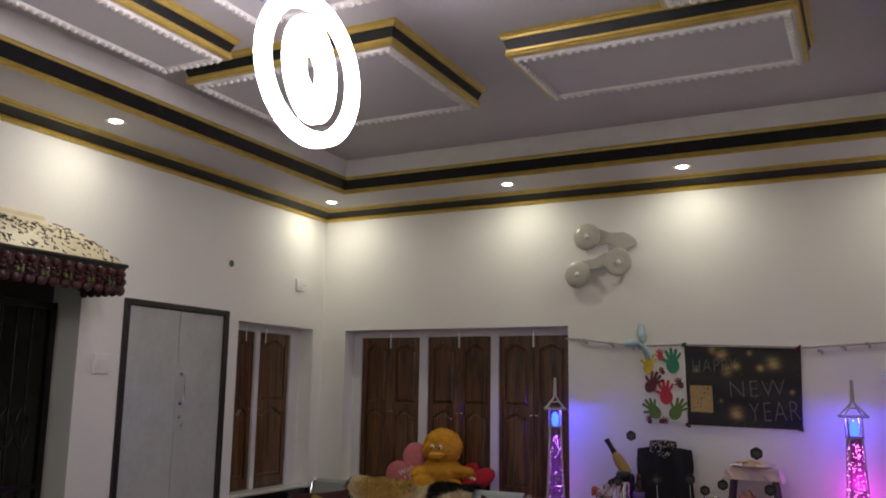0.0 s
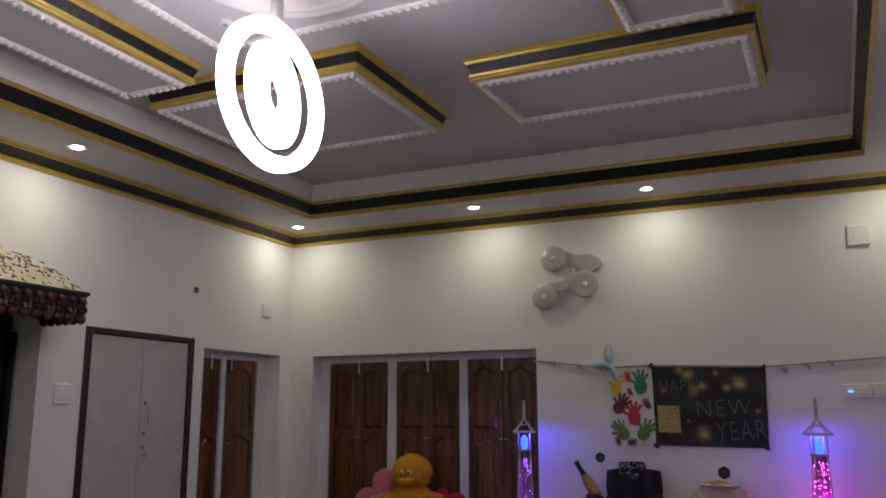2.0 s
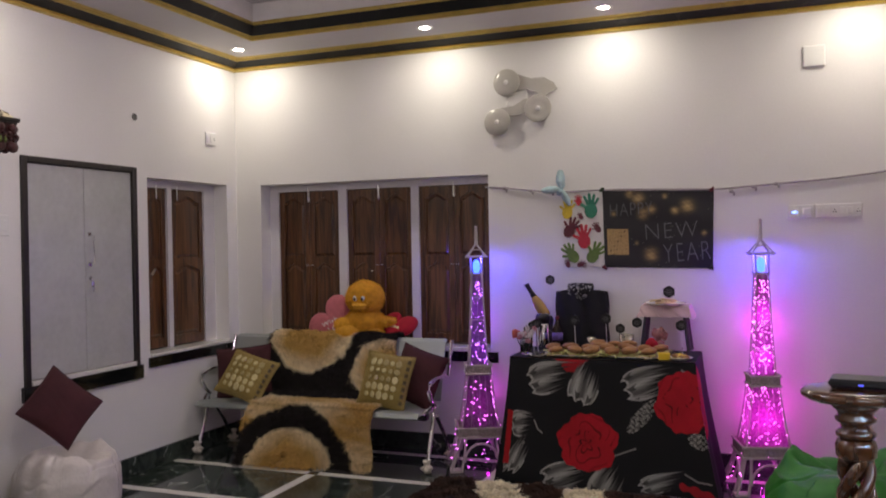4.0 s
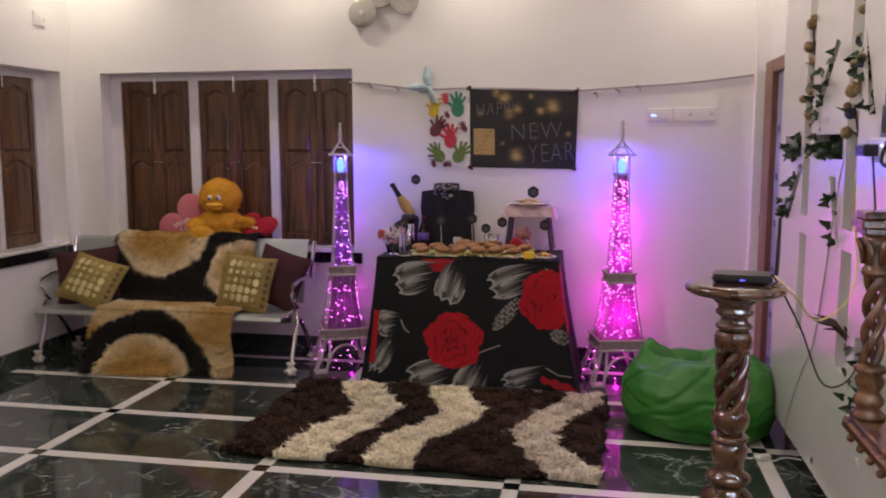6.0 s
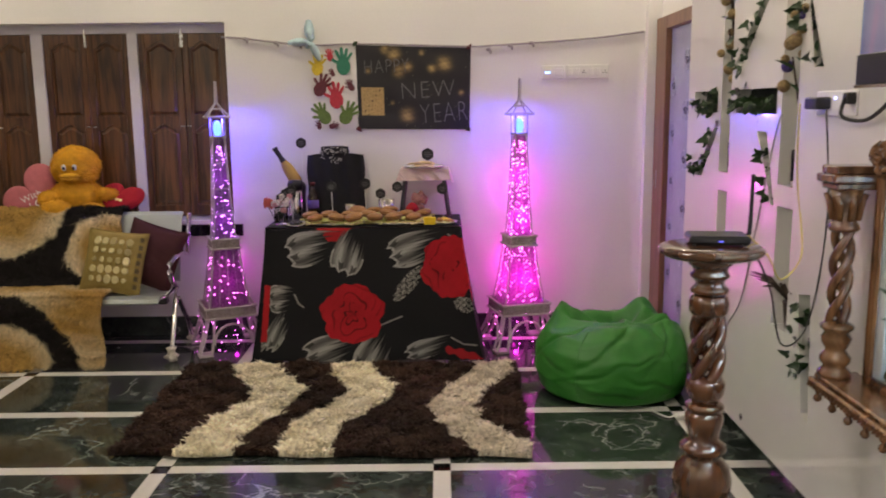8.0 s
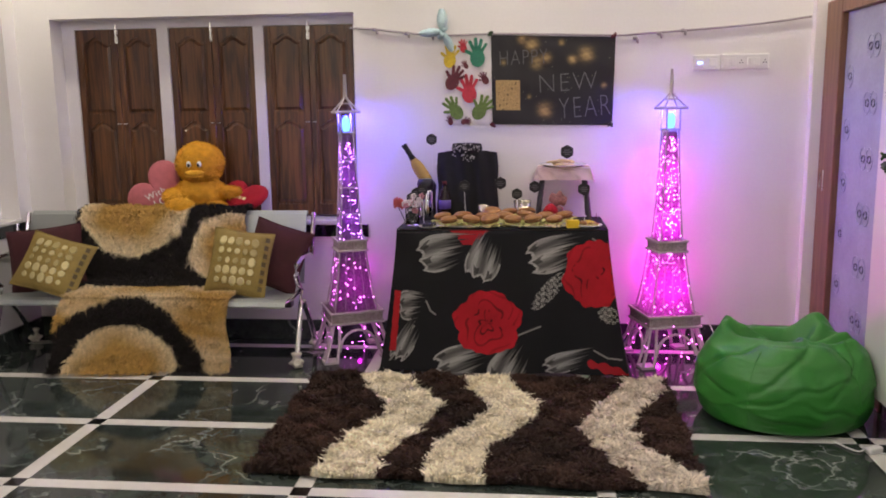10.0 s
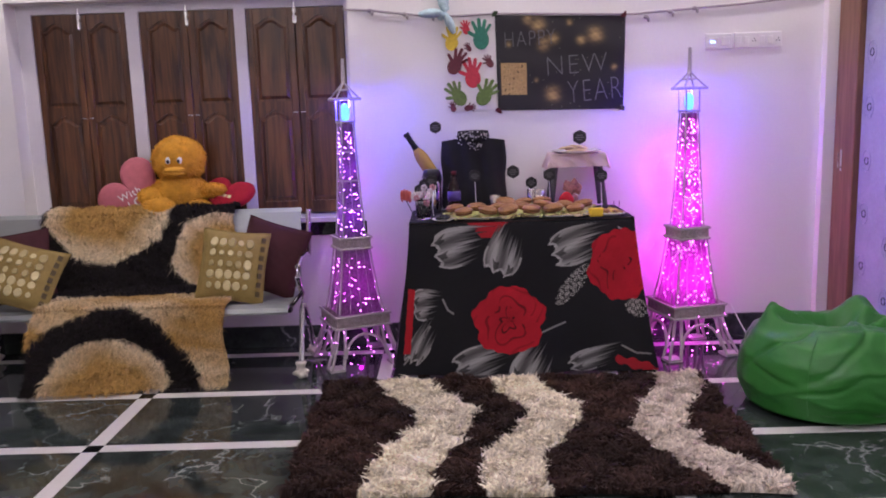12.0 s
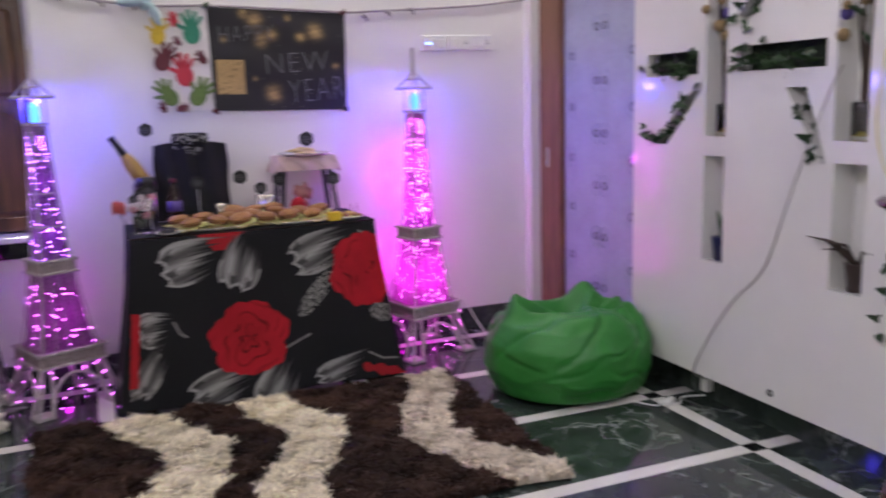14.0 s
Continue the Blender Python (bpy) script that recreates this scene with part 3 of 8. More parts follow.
for i in range(10):
    x = OY0 + 0.12 + i * 0.103
    part("gate_bar", tube(bmesh.new(), [(x, 0, 0.09), (x, 0, 2.06)], 0.009, 8), IRON, gate)
    pts = [(x + 0.045 * math.sin(a) , 0.004, 1.35 + 0.09 * math.cos(a) * (1 if a < math.pi else 1.4)) for a in [k * math.pi / 8 for k in range(17)]]
    part("scroll", tube(bmesh.new(), pts, 0.006, 6), IRON, gate)

# ---- canopy over the opening ----
def canopy():
    c = thing("carved_canopy", XL, 2.795, 2.105, 90, "cream fretwork canopy with carved red-brown fringe over the doorway", "canopy")
    CREAM = material("cream_fretwork", (0.62, 0.55, 0.38), 0.45, vary=0.1, size=9, grain=60, bump=0.1)
    REDW = material("red_carved_wood", (0.050, 0.012, 0.012), 0.4, vary=0.5, size=30, grain=70, bump=0.3)
    GREENL = material("green_enamel", (0.10, 0.14, 0.03), 0.35, vary=0.3, bump=0.1)
    DARK = material("dark_fret", (0.03, 0.025, 0.012), 0.6, vary=0.3)
    L, D = 0.96, 0.36
    bm = bmesh.new()
    prof = [(1.0, 0.205), (0.90, 0.245), (0.78, 0.30), (0.62, 0.355), (0.45, 0.395), (0.30, 0.42), (0.28, 0.445), (0.2, 0.46)]
    rings = []
    for k, z in prof:
        rings.append([bm.verts.new((-L * (0.45 + 0.55 * k), 0, z)), bm.verts.new((-L * (0.45 + 0.55 * k), -D * k, z)), bm.verts.new((L * (0.45 + 0.55 * k), -D * k, z)), bm.verts.new((L * (0.45 + 0.55 * k), 0, z))])
    for a, b in zip(rings, rings[1:]):
        for i in range(3):
            bm.faces.new((a[i], a[i + 1], b[i + 1], b[i]))
    bm.faces.new(rings[-1])
    part("dome", bm, CREAM, c, "cream dome")
    # raised dark scrolls on the dome
    rnd = random.Random(5)
    bm = bmesh.new()
    for _ in range(620):
        s = rnd.random() * 0.8
        k0 = 1.0 - 0.72 * s
        z0 = float(np.interp(-k0, [-p[0] for p in prof], [p[1] for p in prof]))
        if rnd.random() < 0.72:
            p0 = Vector((rnd.uniform(-1, 1) * L * (0.45 + 0.55 * k0), -D * k0, z0))
            tx, tz = Vector((1, 0, 0)), Vector((0, 0.75, 0.6))
        else:
            p0 = Vector((L * (0.45 + 0.55 * k0), -D * k0 * rnd.random(), z0))
            tx, tz = Vector((0, 1, 0)), Vector((-0.8, 0, 0.5))
        a0, turn, r = rnd.uniform(0, 6.28), rnd.choice((-1, 1)), rnd.uniform(0.009, 0.02)
        pts = [p0 + (tx * math.cos(a0 + turn * q) + tz * math.sin(a0 + turn * q)) * r * (1 - q * 0.12) for q in (0, 0.7, 1.4, 2.1, 2.8, 3.6)]
        tube(bm, pts, [0.001, 0.003, 0.004, 0.004, 0.003, 0.001], 5)
    part("fretwork", bm, DARK, c, "dark scroll pattern")["kind"] = "stuff"
    bm = boxes((-L - 0.015, -D - 0.015, 0.185, L + 0.015, 0, 0.207), (-L - 0.005, -D - 0.005, 0.172, L + 0.005, 0, 0.185), bevel=0.004)
    part("rail", bm, DARKFR, c, "dark brown rail")
    bm = bmesh.new()
    box(bm, -L, -D, 0.06, L, -D + 0.02, 0.172)
    box(bm, L - 0.02, -D + 0.02, 0.06, L, 0, 0.172)
    box(bm, -L, -D + 0.02, 0.06, -L + 0.02, 0, 0.172)
    n = 26
    for i in range(n):
        x = -L + (i + 0.5) * 2 * L / n
        ball(bm, (x, -D - 0.008, 0.15), 0.024, 2)
        for a in range(5):
            ball(bm, (x + 0.022 * math.cos(a * 1.257), -D - 0.012, 0.105 + 0.022 * math.sin(a * 1.257)), 0.014, 1)
        ball(bm, (x, -D - 0.002, 0.05), 0.034, 2, (1, 0.6, 0.9))
    for i in range(6):
        y = -D + (i + 0.5) * D / 6
        ball(bm, (L + 0.006, y, 0.15), 0.024, 2)
        ball(bm, (L + 0.01, y, 0.105), 0.026, 2)
        ball(bm, (L + 0.002, y, 0.05), 0.034, 2, (0.6, 1, 0.9))
    part("carved_fringe", bm, REDW, c, "red-brown carved fringe")
    for i in range(0, n, 2):
        x = -L + (i + 0.5) * 2 * L / n
        for side in (-0.015, 0.015):
            bm = bmesh.new()
            ball(bm, (x + side, -D - 0.024, 0.085), 0.02, 1, (0.5, 0.4, 1))
            part("leaf_inlay", bm, GREENL, c, "green painted leaf")


canopy()

# ---- door next to the corner ----
PATT = material("blue_laminate", (0.36, 0.40, 0.52), 0.25, vary=0.1, size=9, grain=50, bump=0.02)
door = thing("door_1", XR + 0.05, 0, 0, 90, "blue-grey patterned laminate door in a brown frame", "door", kind="structure")
part("door_frame", boxes((5.965, -0.012, 0, DY1, 0.09, DZ1), (DY0, -0.012, 0, DY0 + 0.05, 0.09, DZ1), (DY0 + 0.05, -0.012, DZ1 - 0.08, 5.965, 0.09, DZ1), bevel=0.004), FRAMEB, door, "brown wooden door frame")
dl = part("door_leaf", boxes((DY0 + 0.052, 0.02, 0.01, 5.963, 0.055, DZ1 - 0.082)), PATT, door)
BLUEDARK = material("dark_blue_print", (0.035, 0.045, 0.09), 0.3, vary=0.1, bump=0)
BLUELINE = material("light_blue_print", (0.25, 0.28, 0.42), 0.3, vary=0.1, bump=0)
for k in range(7):
    for col in range(3):
        x = DY0 + 0.16 + col * 0.30
        z = 0.20 + k * 0.29 + (0.145 if col % 2 else 0)
        if z > DZ1 - 0.15:
            continue
        for dx in (-0.04, 0.04) if col % 2 else (0,):
            part("printed_ring", tube(bmesh.new(), [(x + dx + 0.02 * math.cos(a * 0.524), 0.0555, z + 0.02 * math.sin(a * 0.524)) for a in range(12)], 0.004, 4, True), BLUEDARK, dl)
            part("printed_ring", tube(bmesh.new(), [(x + dx + 0.045 * math.cos(a * 0.524), 0.0555, z + 0.06 * math.sin(a * 0.524)) for a in range(12)], 0.0025, 4, True), BLUELINE, dl)
bm = tube(bmesh.new(), [(6.10, 0.094, 1.02), (6.10, 0.11, 1.02), (6.10, 0.11, 1.10)], 0.004, 6)
box(bm, 6.09, 0.0905, 1.0, 6.11, 0.094, 1.12)
part("door_latch", bm, CHROME, door, "small steel hook latch")

# ---- false wall with niches on the right ----
# niches as outlines in y, z
def quad(y0, z0, y1, z1):
    return [(y0, z0), (y1, z0), (y1, z1), (y0, z1)]


NICHES = [quad(4.59, 1.50, 4.95, 1.60), quad(3.89, 1.50, 4.34, 1.60),
          quad(4.41, 1.235, 4.54, 2.35), quad(3.70, 1.235, 3.845, 2.35), quad(4.41, 0.69, 4.54, 1.15), quad(3.69, 0.69, 3.835, 1.155),
          [(4.80, 1.19), (4.90, 1.19), (4.63, 1.43), (4.57, 1.43)], [(3.87, 1.15), (3.90, 1.15), (4.08, 1.43), (3.98, 1.43)],
          [(4.30, 1.69), (4.36, 1.72), (4.06, 1.98), (4.0, 1.96)], [(3.51, 1.66), (3.58, 1.66), (3.74, 1.95), (3.67, 1.97)],
          [(3.46, 0.42), (3.52, 0.44), (3.60, 0.86), (3.50, 0.88)], quad(1.51, 0.74, 2.99, 1.35)]
bm = bmesh.new()
outer = [bm.verts.new((CLAD, y, z)) for y, z in quad(YB, 0.155, 5.06, ZS)]
edges = [bm.edges.new((outer[i], outer[(i + 1) % 4])) for i in range(4)]
for o in NICHES:
    vs = [bm.verts.new((CLAD, y, z)) for y, z in o]
    edges += [bm.edges.new((vs[i], vs[(i + 1) % 4])) for i in range(4)]
bmesh.ops.triangle_fill(bm, use_beauty=True, use_dissolve=False, edges=edges)
keep = []
for f_ in list(bm.faces):
    c = f_.calc_center_median()
    for o in NICHES:
        n = len(o)
        if all((o[(i + 1) % n][0] - o[i][0]) * (c.z - o[i][1]) - (o[(i + 1) % n][1] - o[i][1]) * (c.y - o[i][0]) > 0 for i in range(n)):
            keep.append(f_)
            break
bmesh.ops.delete(bm, geom=keep, context="FACES")
for o in NICHES:
    n = len(o)
    front = [bm.verts.new((CLAD, y, z)) for y, z in o]
    back = [bm.verts.new((CLAD + 0.11, y, z)) for y, z in o]
    for i in range(n):
        j = (i + 1) % n
        bm.faces.new((front[i], front[j], back[j], back[i]))
    bm.faces.new(back)
oo = [(YB, 0.155), (5.06, 0.155), (5.06, ZS), (YB, ZS)]
fr = [bm.verts.new((CLAD, y, z)) for y, z in oo]
bk = [bm.verts.new((XR, y, z)) for y, z in oo]
for i in range(4):
    bm.faces.new((fr[i], fr[(i + 1) % 4], bk[(i + 1) % 4], bk[i]))
bmesh.ops.remove_doubles(bm, verts=bm.verts, dist=0.0005)
tagged(finish("wall_niches", bm, CLADP), "glossy off-white false wall with plant niches", "wall", kind="structure")

# ---- soft surfaces ----
PILE = dyed("long_pile", 0.95, 180, 0.0, 0.0, 0.3)
PRINT = dyed("printed_cloth", 0.95, 420, 0.0, 0.0, 0.18)
PAPER = dyed("painted_paper", 0.6, 90, 0.05, 0.0, 0.08)


def smooth_noise(x, y, seed=0):
    """A cheap sum of waves for uneven edges; values about -1 to 1."""
    r = np.random.RandomState(int(seed * 10))
    out = np.zeros_like(x)
    for k in range(7):
        a, b, p = r.uniform(-1, 1), r.uniform(-1, 1), r.uniform(0, 6.28)
        out += np.sin((a * x + b * y) * (1.5 ** k) + p) / (1.25 ** k)
    return out / 3.2


def grid_faces(nu, nv):
    i, j = np.meshgrid(np.arange(nu - 1), np.arange(nv - 1), indexing="ij")
    a = (i * nv + j).ravel()
    return np.stack([a, a + nv, a + nv + 1, a + 1], 1)


def fur(name, surf, dye, count, length, width, lean, parent, seed, nu=70, nv=70, label="", droop=0.5):
    """A backing sheet with long pile: tapered tufts stood on surf(u, v), dyed by dye(u, v), with the shade between
    tufts put into the dye.
    """
    u, v = np.meshgrid(np.linspace(0, 1, nu), np.linspace(0, 1, nv), indexing="ij")
    P = surf(u.ravel(), v.ravel())
    # backing dye dimmed to stand for the shade under the pile
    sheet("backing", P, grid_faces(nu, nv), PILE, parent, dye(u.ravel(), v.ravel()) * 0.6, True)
    r = np.random.RandomState(int(seed * 10))
    u, v = r.rand(count), r.rand(count)
    p = surf(u, v)
    e = 1e-3
    du, dv = surf(u + e, v) - p, surf(u, v + e) - p
    n = np.cross(du, dv)
    n /= np.linalg.norm(n, axis=1)[:, None] + 1e-9
    du /= np.linalg.norm(du, axis=1)[:, None] + 1e-9
    dv /= np.linalg.norm(dv, axis=1)[:, None] + 1e-9
    ang = r.rand(count) * 6.283
    side = du * np.cos(ang)[:, None] + dv * np.sin(ang)[:, None]
    cl = smooth_noise(u * 60, v * 60, seed + 3)
    cl2 = smooth_noise(u * 60 + 40, v * 60, seed + 4)
    bend = du * (cl * droop + r.randn(count) * 0.3)[:, None] + dv * (cl2 * droop + r.randn(count) * 0.3)[:, None]
    L = length * ((0.65 + 0.6 * r.rand(count)) * (1 + 0.3 * cl2))[:, None]
    up = n + bend * 0.5
    mid = p + up * L * 0.55
    tip = p + (n * 0.7 + bend + np.array(lean)) * L
    w = width * (0.6 + 0.8 * r.rand(count))[:, None]
    V = np.concatenate([p - side * w, p + side * w, mid + side * w * 0.7, mid - side * w * 0.7, tip])
    k = np.arange(count)
    F4 = np.stack([k, k + count, k + 2 * count, k + 3 * count], 1)
    F3 = np.stack([k + 3 * count, k + 2 * count, k + 4 * count], 1)
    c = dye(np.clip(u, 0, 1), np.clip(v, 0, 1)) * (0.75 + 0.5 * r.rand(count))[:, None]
    # shade put into the tuft colour: roots darker, tips lighter
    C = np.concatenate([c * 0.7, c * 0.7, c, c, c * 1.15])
    ob = sheet("pile", V, F4.tolist() + F3.tolist(), PILE, parent, C, True, label)
    ob["kind"] = "stuff"
    return ob


def stripe(x, y, pts, half):
    """Distance test to a bent stripe; pts rows (x, y)."""
    best = np.full(x.shape, 9.0)
    for (x0, y0), (x1, y1) in zip(pts, pts[1:]):
        dx, dy = x1 - x0, y1 - y0
        s = np.clip(((x - x0) * dx + (y - y0) * dy) / (dx * dx + dy * dy), 0, 1)
        best = np.minimum(best, np.hypot(x - x0 - s * dx, y - y0 - s * dy))
    return best < half


# ---- shaggy rug ----
rug = thing("shaggy_rug", 0, 0, 0.004, 0, "dark brown shaggy rug with three wavy cream stripes", "rug")
RC = [(-2.26, 4.20), (-0.375, 4.14), (-0.325, 5.48), (-2.28, 5.51)]


def rug_xy(u, v):
    x = (1 - v) * ((1 - u) * RC[0][0] + u * RC[1][0]) + v * ((1 - u) * RC[3][0] + u * RC[2][0])
    y = (1 - v) * ((1 - u) * RC[0][1] + u * RC[1][1]) + v * ((1 - u) * RC[3][1] + u * RC[2][1])
    return x + 0.012 * np.sin(v * 17), y + 0.012 * np.sin(u * 23)


def rug_surf(u, v):
    x, y = rug_xy(u, v)
    return np.stack([x, y, 0.008 + 0.006 * np.sin(u * 31) * np.sin(v * 23)], 1)


S1 = [(-1.90, 5.60), (-1.80, 5.30), (-1.63, 5.03), (-1.71, 4.72), (-1.82, 4.45), (-1.84, 4.15)]
S2 = [(-1.36, 5.60), (-1.26, 5.33), (-1.14, 5.02), (-1.26, 4.72), (-1.38, 4.46), (-1.37, 4.15)]
S3 = [(-0.44, 5.58), (-0.48, 5.32), (-0.62, 5.06), (-0.72, 4.78), (-0.66, 4.52), (-0.54, 4.29), (-0.36, 4.17)]


def rug_dye(u, v):
    x, y = rug_xy(u, v)
    y = y + 0.035
    wx = x + 0.018 * smooth_noise(x * 40, y * 40, 2)
    grey = stripe(wx, y, S3, 0.112)
    light = stripe(wx, y, S1, 0.130) | stripe(wx, y, S2, 0.122)
    tone = 0.5 + 0.5 * smooth_noise(x * 9, y * 9, 6)
    c = np.where(grey[:, None], np.array([[0.76, 0.67, 0.54]]) * (0.75 + 0.35 * tone)[:, None], np.array([[0.036, 0.016, 0.010]]) * (0.3 + 1.5 * tone)[:, None])
    return np.where(light[:, None], np.array([[0.92, 0.84, 0.64]]) * (0.8 + 0.3 * tone)[:, None], c)


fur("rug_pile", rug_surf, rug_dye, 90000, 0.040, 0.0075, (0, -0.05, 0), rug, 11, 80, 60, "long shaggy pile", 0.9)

# ---- waiting bench with throws ----
bench = thing("steel_bench", 0, 0, 0, 0, "three-seat grey steel waiting bench with chrome arms", "bench")
BX0, BX1 = -4.33, -2.47


def plate(x0, x1, rows):
    """A bent perforated plate: rows of (y, z) swept from x0 to x1, with thickness."""
    bm = bmesh.new()
    n = len(rows)
    top = [[bm.verts.new((x, y, z)) for y, z in rows] for x in (x0, x1)]
    low = [[bm.verts.new((x, y + 0.004, z - 0.012)) for y, z in rows] for x in (x0, x1)]
    for i in range(n - 1):
        bm.faces.new((top[0][i], top[1][i], top[1][i + 1], top[0][i + 1]))
        bm.faces.new((low[0][i], low[0][i + 1], low[1][i + 1], low[1][i]))
        bm.faces.new((top[0][i], top[0][i + 1], low[0][i + 1], low[0][i]))
        bm.faces.new((top[1][i], low[1][i], low[1][i + 1], top[1][i + 1]))
    for i in (0, n - 1):
        bm.faces.new((top[0][i], low[0][i], low[1][i], top[1][i]))
    return bm


def perforated():
    m = material("perforated_steel", (0.38, 0.42, 0.40), 0.4, 0.5, vary=0.06, bump=0)
    nt = m.node_tree
    tc = nt.nodes.new("ShaderNodeTexCoord")
    vo = nt.nodes.new("ShaderNodeTexVoronoi")
    vo.inputs["Scale"].default_value, vo.inputs["Randomness"].default_value = 70, 0.0
    nt.links.new(tc.outputs["Object"], vo.inputs["Vector"])
    lt = nt.nodes.new("ShaderNodeMath")
    lt.operation = "GREATER_THAN"
    lt.inputs[1].default_value = 0.32
    nt.links.new(vo.outputs["Distance"], lt.inputs[0])
    bp = nt.nodes.new("ShaderNodeBump")
    bp.inputs["Strength"].default_value, bp.inputs["Distance"].default_value = 0.8, 0.004
    nt.links.new(lt.outputs[0], bp.inputs["Height"])
    nt.links.new(bp.outputs[0], nt.nodes["Principled BSDF"].inputs["Normal"])
    return m


PERF = perforated()
w3 = (BX1 - BX0) / 3
for k in range(3):
    a, b = BX0 + k * w3 + 0.008, BX0 + (k + 1) * w3 - 0.008
    part("seat_plate", plate(a, b, [(5.60, 0.385), (5.615, 0.405), (5.66, 0.415), (5.80, 0.400), (5.98, 0.395), (6.03, 0.41)]), PERF, bench, "perforated grey seat")
    part("back_plate", plate(a, b, [(6.05, 0.44), (6.09, 0.60), (6.14, 0.76), (6.175, 0.85), (6.20, 0.872), (6.215, 0.86)]), PERF, bench, "perforated grey backrest")
part("beam", boxes((BX0 + 0.03, 5.82, 0.325, BX1 - 0.03, 5.88, 0.385), bevel=0.005), BLACKP, bench, "dark steel beam")
for x in (BX0 - 0.02, BX1 + 0.035):
    arm = [(x, 6.19, 0.86), (x, 6.10, 0.60), (x, 6.0, 0.63), (x, 5.84, 0.63), (x, 5.74, 0.605), (x, 5.72, 0.55), (x, 5.76, 0.49), (x, 5.82, 0.44), (x, 5.80, 0.36), (x, 5.74, 0.22), (x, 5.66, 0.03)]
    part("chrome_frame", tube(bmesh.new(), arm, 0.016, 10), CHROME, bench, "bent chrome arm and leg")
    part("rear_leg", tube(bmesh.new(), [(x, 5.86, 0.36), (x, 6.0, 0.2), (x, 6.12, 0.03)], 0.016, 10), CHROME, bench)
    part("seat_bracket", tube(bmesh.new(), [(x, 5.78, 0.44), (x + (0.03 if x < -3.5 else -0.03), 5.70, 0.405), (x + (0.1 if x < -3.5 else -0.1), 5.61, 0.385)], 0.012, 8), CHROME, bench)
WRAP = material("white_cloth_wrap", (0.70, 0.66, 0.58), 0.85, vary=0.12, size=30, grain=150, bump=0.4)
for x in (BX0 - 0.02, BX1 + 0.035):
    for y in (5.66, 6.12):
        bm = bmesh.new()
        vs = ball(bm, (x, y, 0.032), 0.036, 3, (1.15, 1.0, 0.88))
        for v_ in vs:
            v_.co += Vector((0.008 * math.sin(v_.co.z * 160 + v_.co.y * 70), 0.008 * math.sin(v_.co.x * 150), 0))
        lathe(bm, [(0.028, 0.05), (0.02, 0.062), (0.026, 0.075), (0.032, 0.09), (0.02, 0.092)], 14, (x, y, 0))
        part("foot_wrap", bm, WRAP, bench, "white cloth tied round the foot", True)

# throws
TAN, TAN2, DKB = np.array([0.56, 0.34, 0.09]), np.array([0.85, 0.71, 0.45]), np.array([0.008, 0.005, 0.004])
throw1 = thing("fur_throw", 0, 0, 0, 0, "dark shaggy throw with tan half circles over the backrest", "throw", "fur throws")


def back_surf(u, v):
    # v = 0 low on the seat, v = 1 over the top of the backrest
    z = np.interp(v, [0, 0.12, 0.85, 0.93, 1.0, 1.1], [0.425, 0.45, 0.86, 0.895, 0.86, 0.78])
    y = np.interp(v, [0, 0.12, 0.85, 0.93, 1.0, 1.1], [5.83, 6.0, 6.15, 6.19, 6.235, 6.24])
    x = -3.97 + 1.12 * u - 0.03 * (1 - v) + 0.012 * np.sin(v * 14)
    return np.stack([x, y + 0.008 * np.sin(u * 19), z + 0.006 * np.sin(u * 27)], 1)


def back_dye(u, v):
    n = 0.025 * smooth_noise(u * 30, v * 30, 8)
    a = np.hypot((u - 0.34) / 0.33, (v - 0.98) / 0.60) + n
    b = np.hypot((u - 0.93) / 0.24, (v - 0.47) / 0.38) + n
    m = np.minimum(a, b)
    k = np.clip((m - 0.58) / 0.36 + 0.35 * smooth_noise(u * 9, v * 9, 18), 0, 1)[:, None]
    tan = TAN * (1 - k) + TAN2 * k
    return np.where((m < 1.0)[:, None], tan, DKB)


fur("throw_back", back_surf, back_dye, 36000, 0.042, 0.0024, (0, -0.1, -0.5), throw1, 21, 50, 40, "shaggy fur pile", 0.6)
throw2 = thing("fur_throw", 0, 0, 0, 0, "tan shaggy throw with dark arch hanging off the seat", "throw", "fur throws")


def seat_surf(u, v):
    # v = 1 at the back of the seat, v = 0 at the hem near the floor
    z = np.interp(v, [-0.1, 0, 0.70, 0.76, 0.82, 1.0, 1.1], [-0.02, 0.015, 0.385, 0.425, 0.435, 0.425, 0.42])
    y = np.interp(v, [-0.1, 0, 0.70, 0.76, 0.82, 1.0, 1.1], [5.555, 5.56, 5.585, 5.595, 5.64, 5.85, 5.95])
    sk = np.clip(1 - v, 0, 1)
    x = -3.78 + 1.00 * u - 0.05 * sk * (1 - u) + 0.012 * np.sin(v * 9)
    y = y - (0.02 + 0.13 * (1 - u)) * sk ** 1.5
    return np.stack([x - 0.03, y + 0.012 * np.sin(u * 13) * sk, z], 1)


def seat_dye(u, v):
    n = 0.03 * smooth_noise(u * 30, v * 30, 12)
    d = np.hypot((u - 0.40) / 0.5, (v + 0.02) / 0.86) + n
    k = np.clip((d - 0.36) / 0.24 + 0.35 * smooth_noise(u * 9, v * 9, 19), 0, 1)[:, None]
    o = np.clip(0.5 + 0.9 * smooth_noise(u * 7, v * 7, 9), 0, 1)[:, None]
    c = np.where((d < 0.62)[:, None], TAN * (1 - k) + TAN2 * k, np.where((d < 0.93)[:, None], DKB, TAN * (1 - o) + TAN2 * o))
    return c


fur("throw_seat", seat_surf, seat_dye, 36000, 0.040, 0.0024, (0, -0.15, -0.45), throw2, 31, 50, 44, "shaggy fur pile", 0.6)


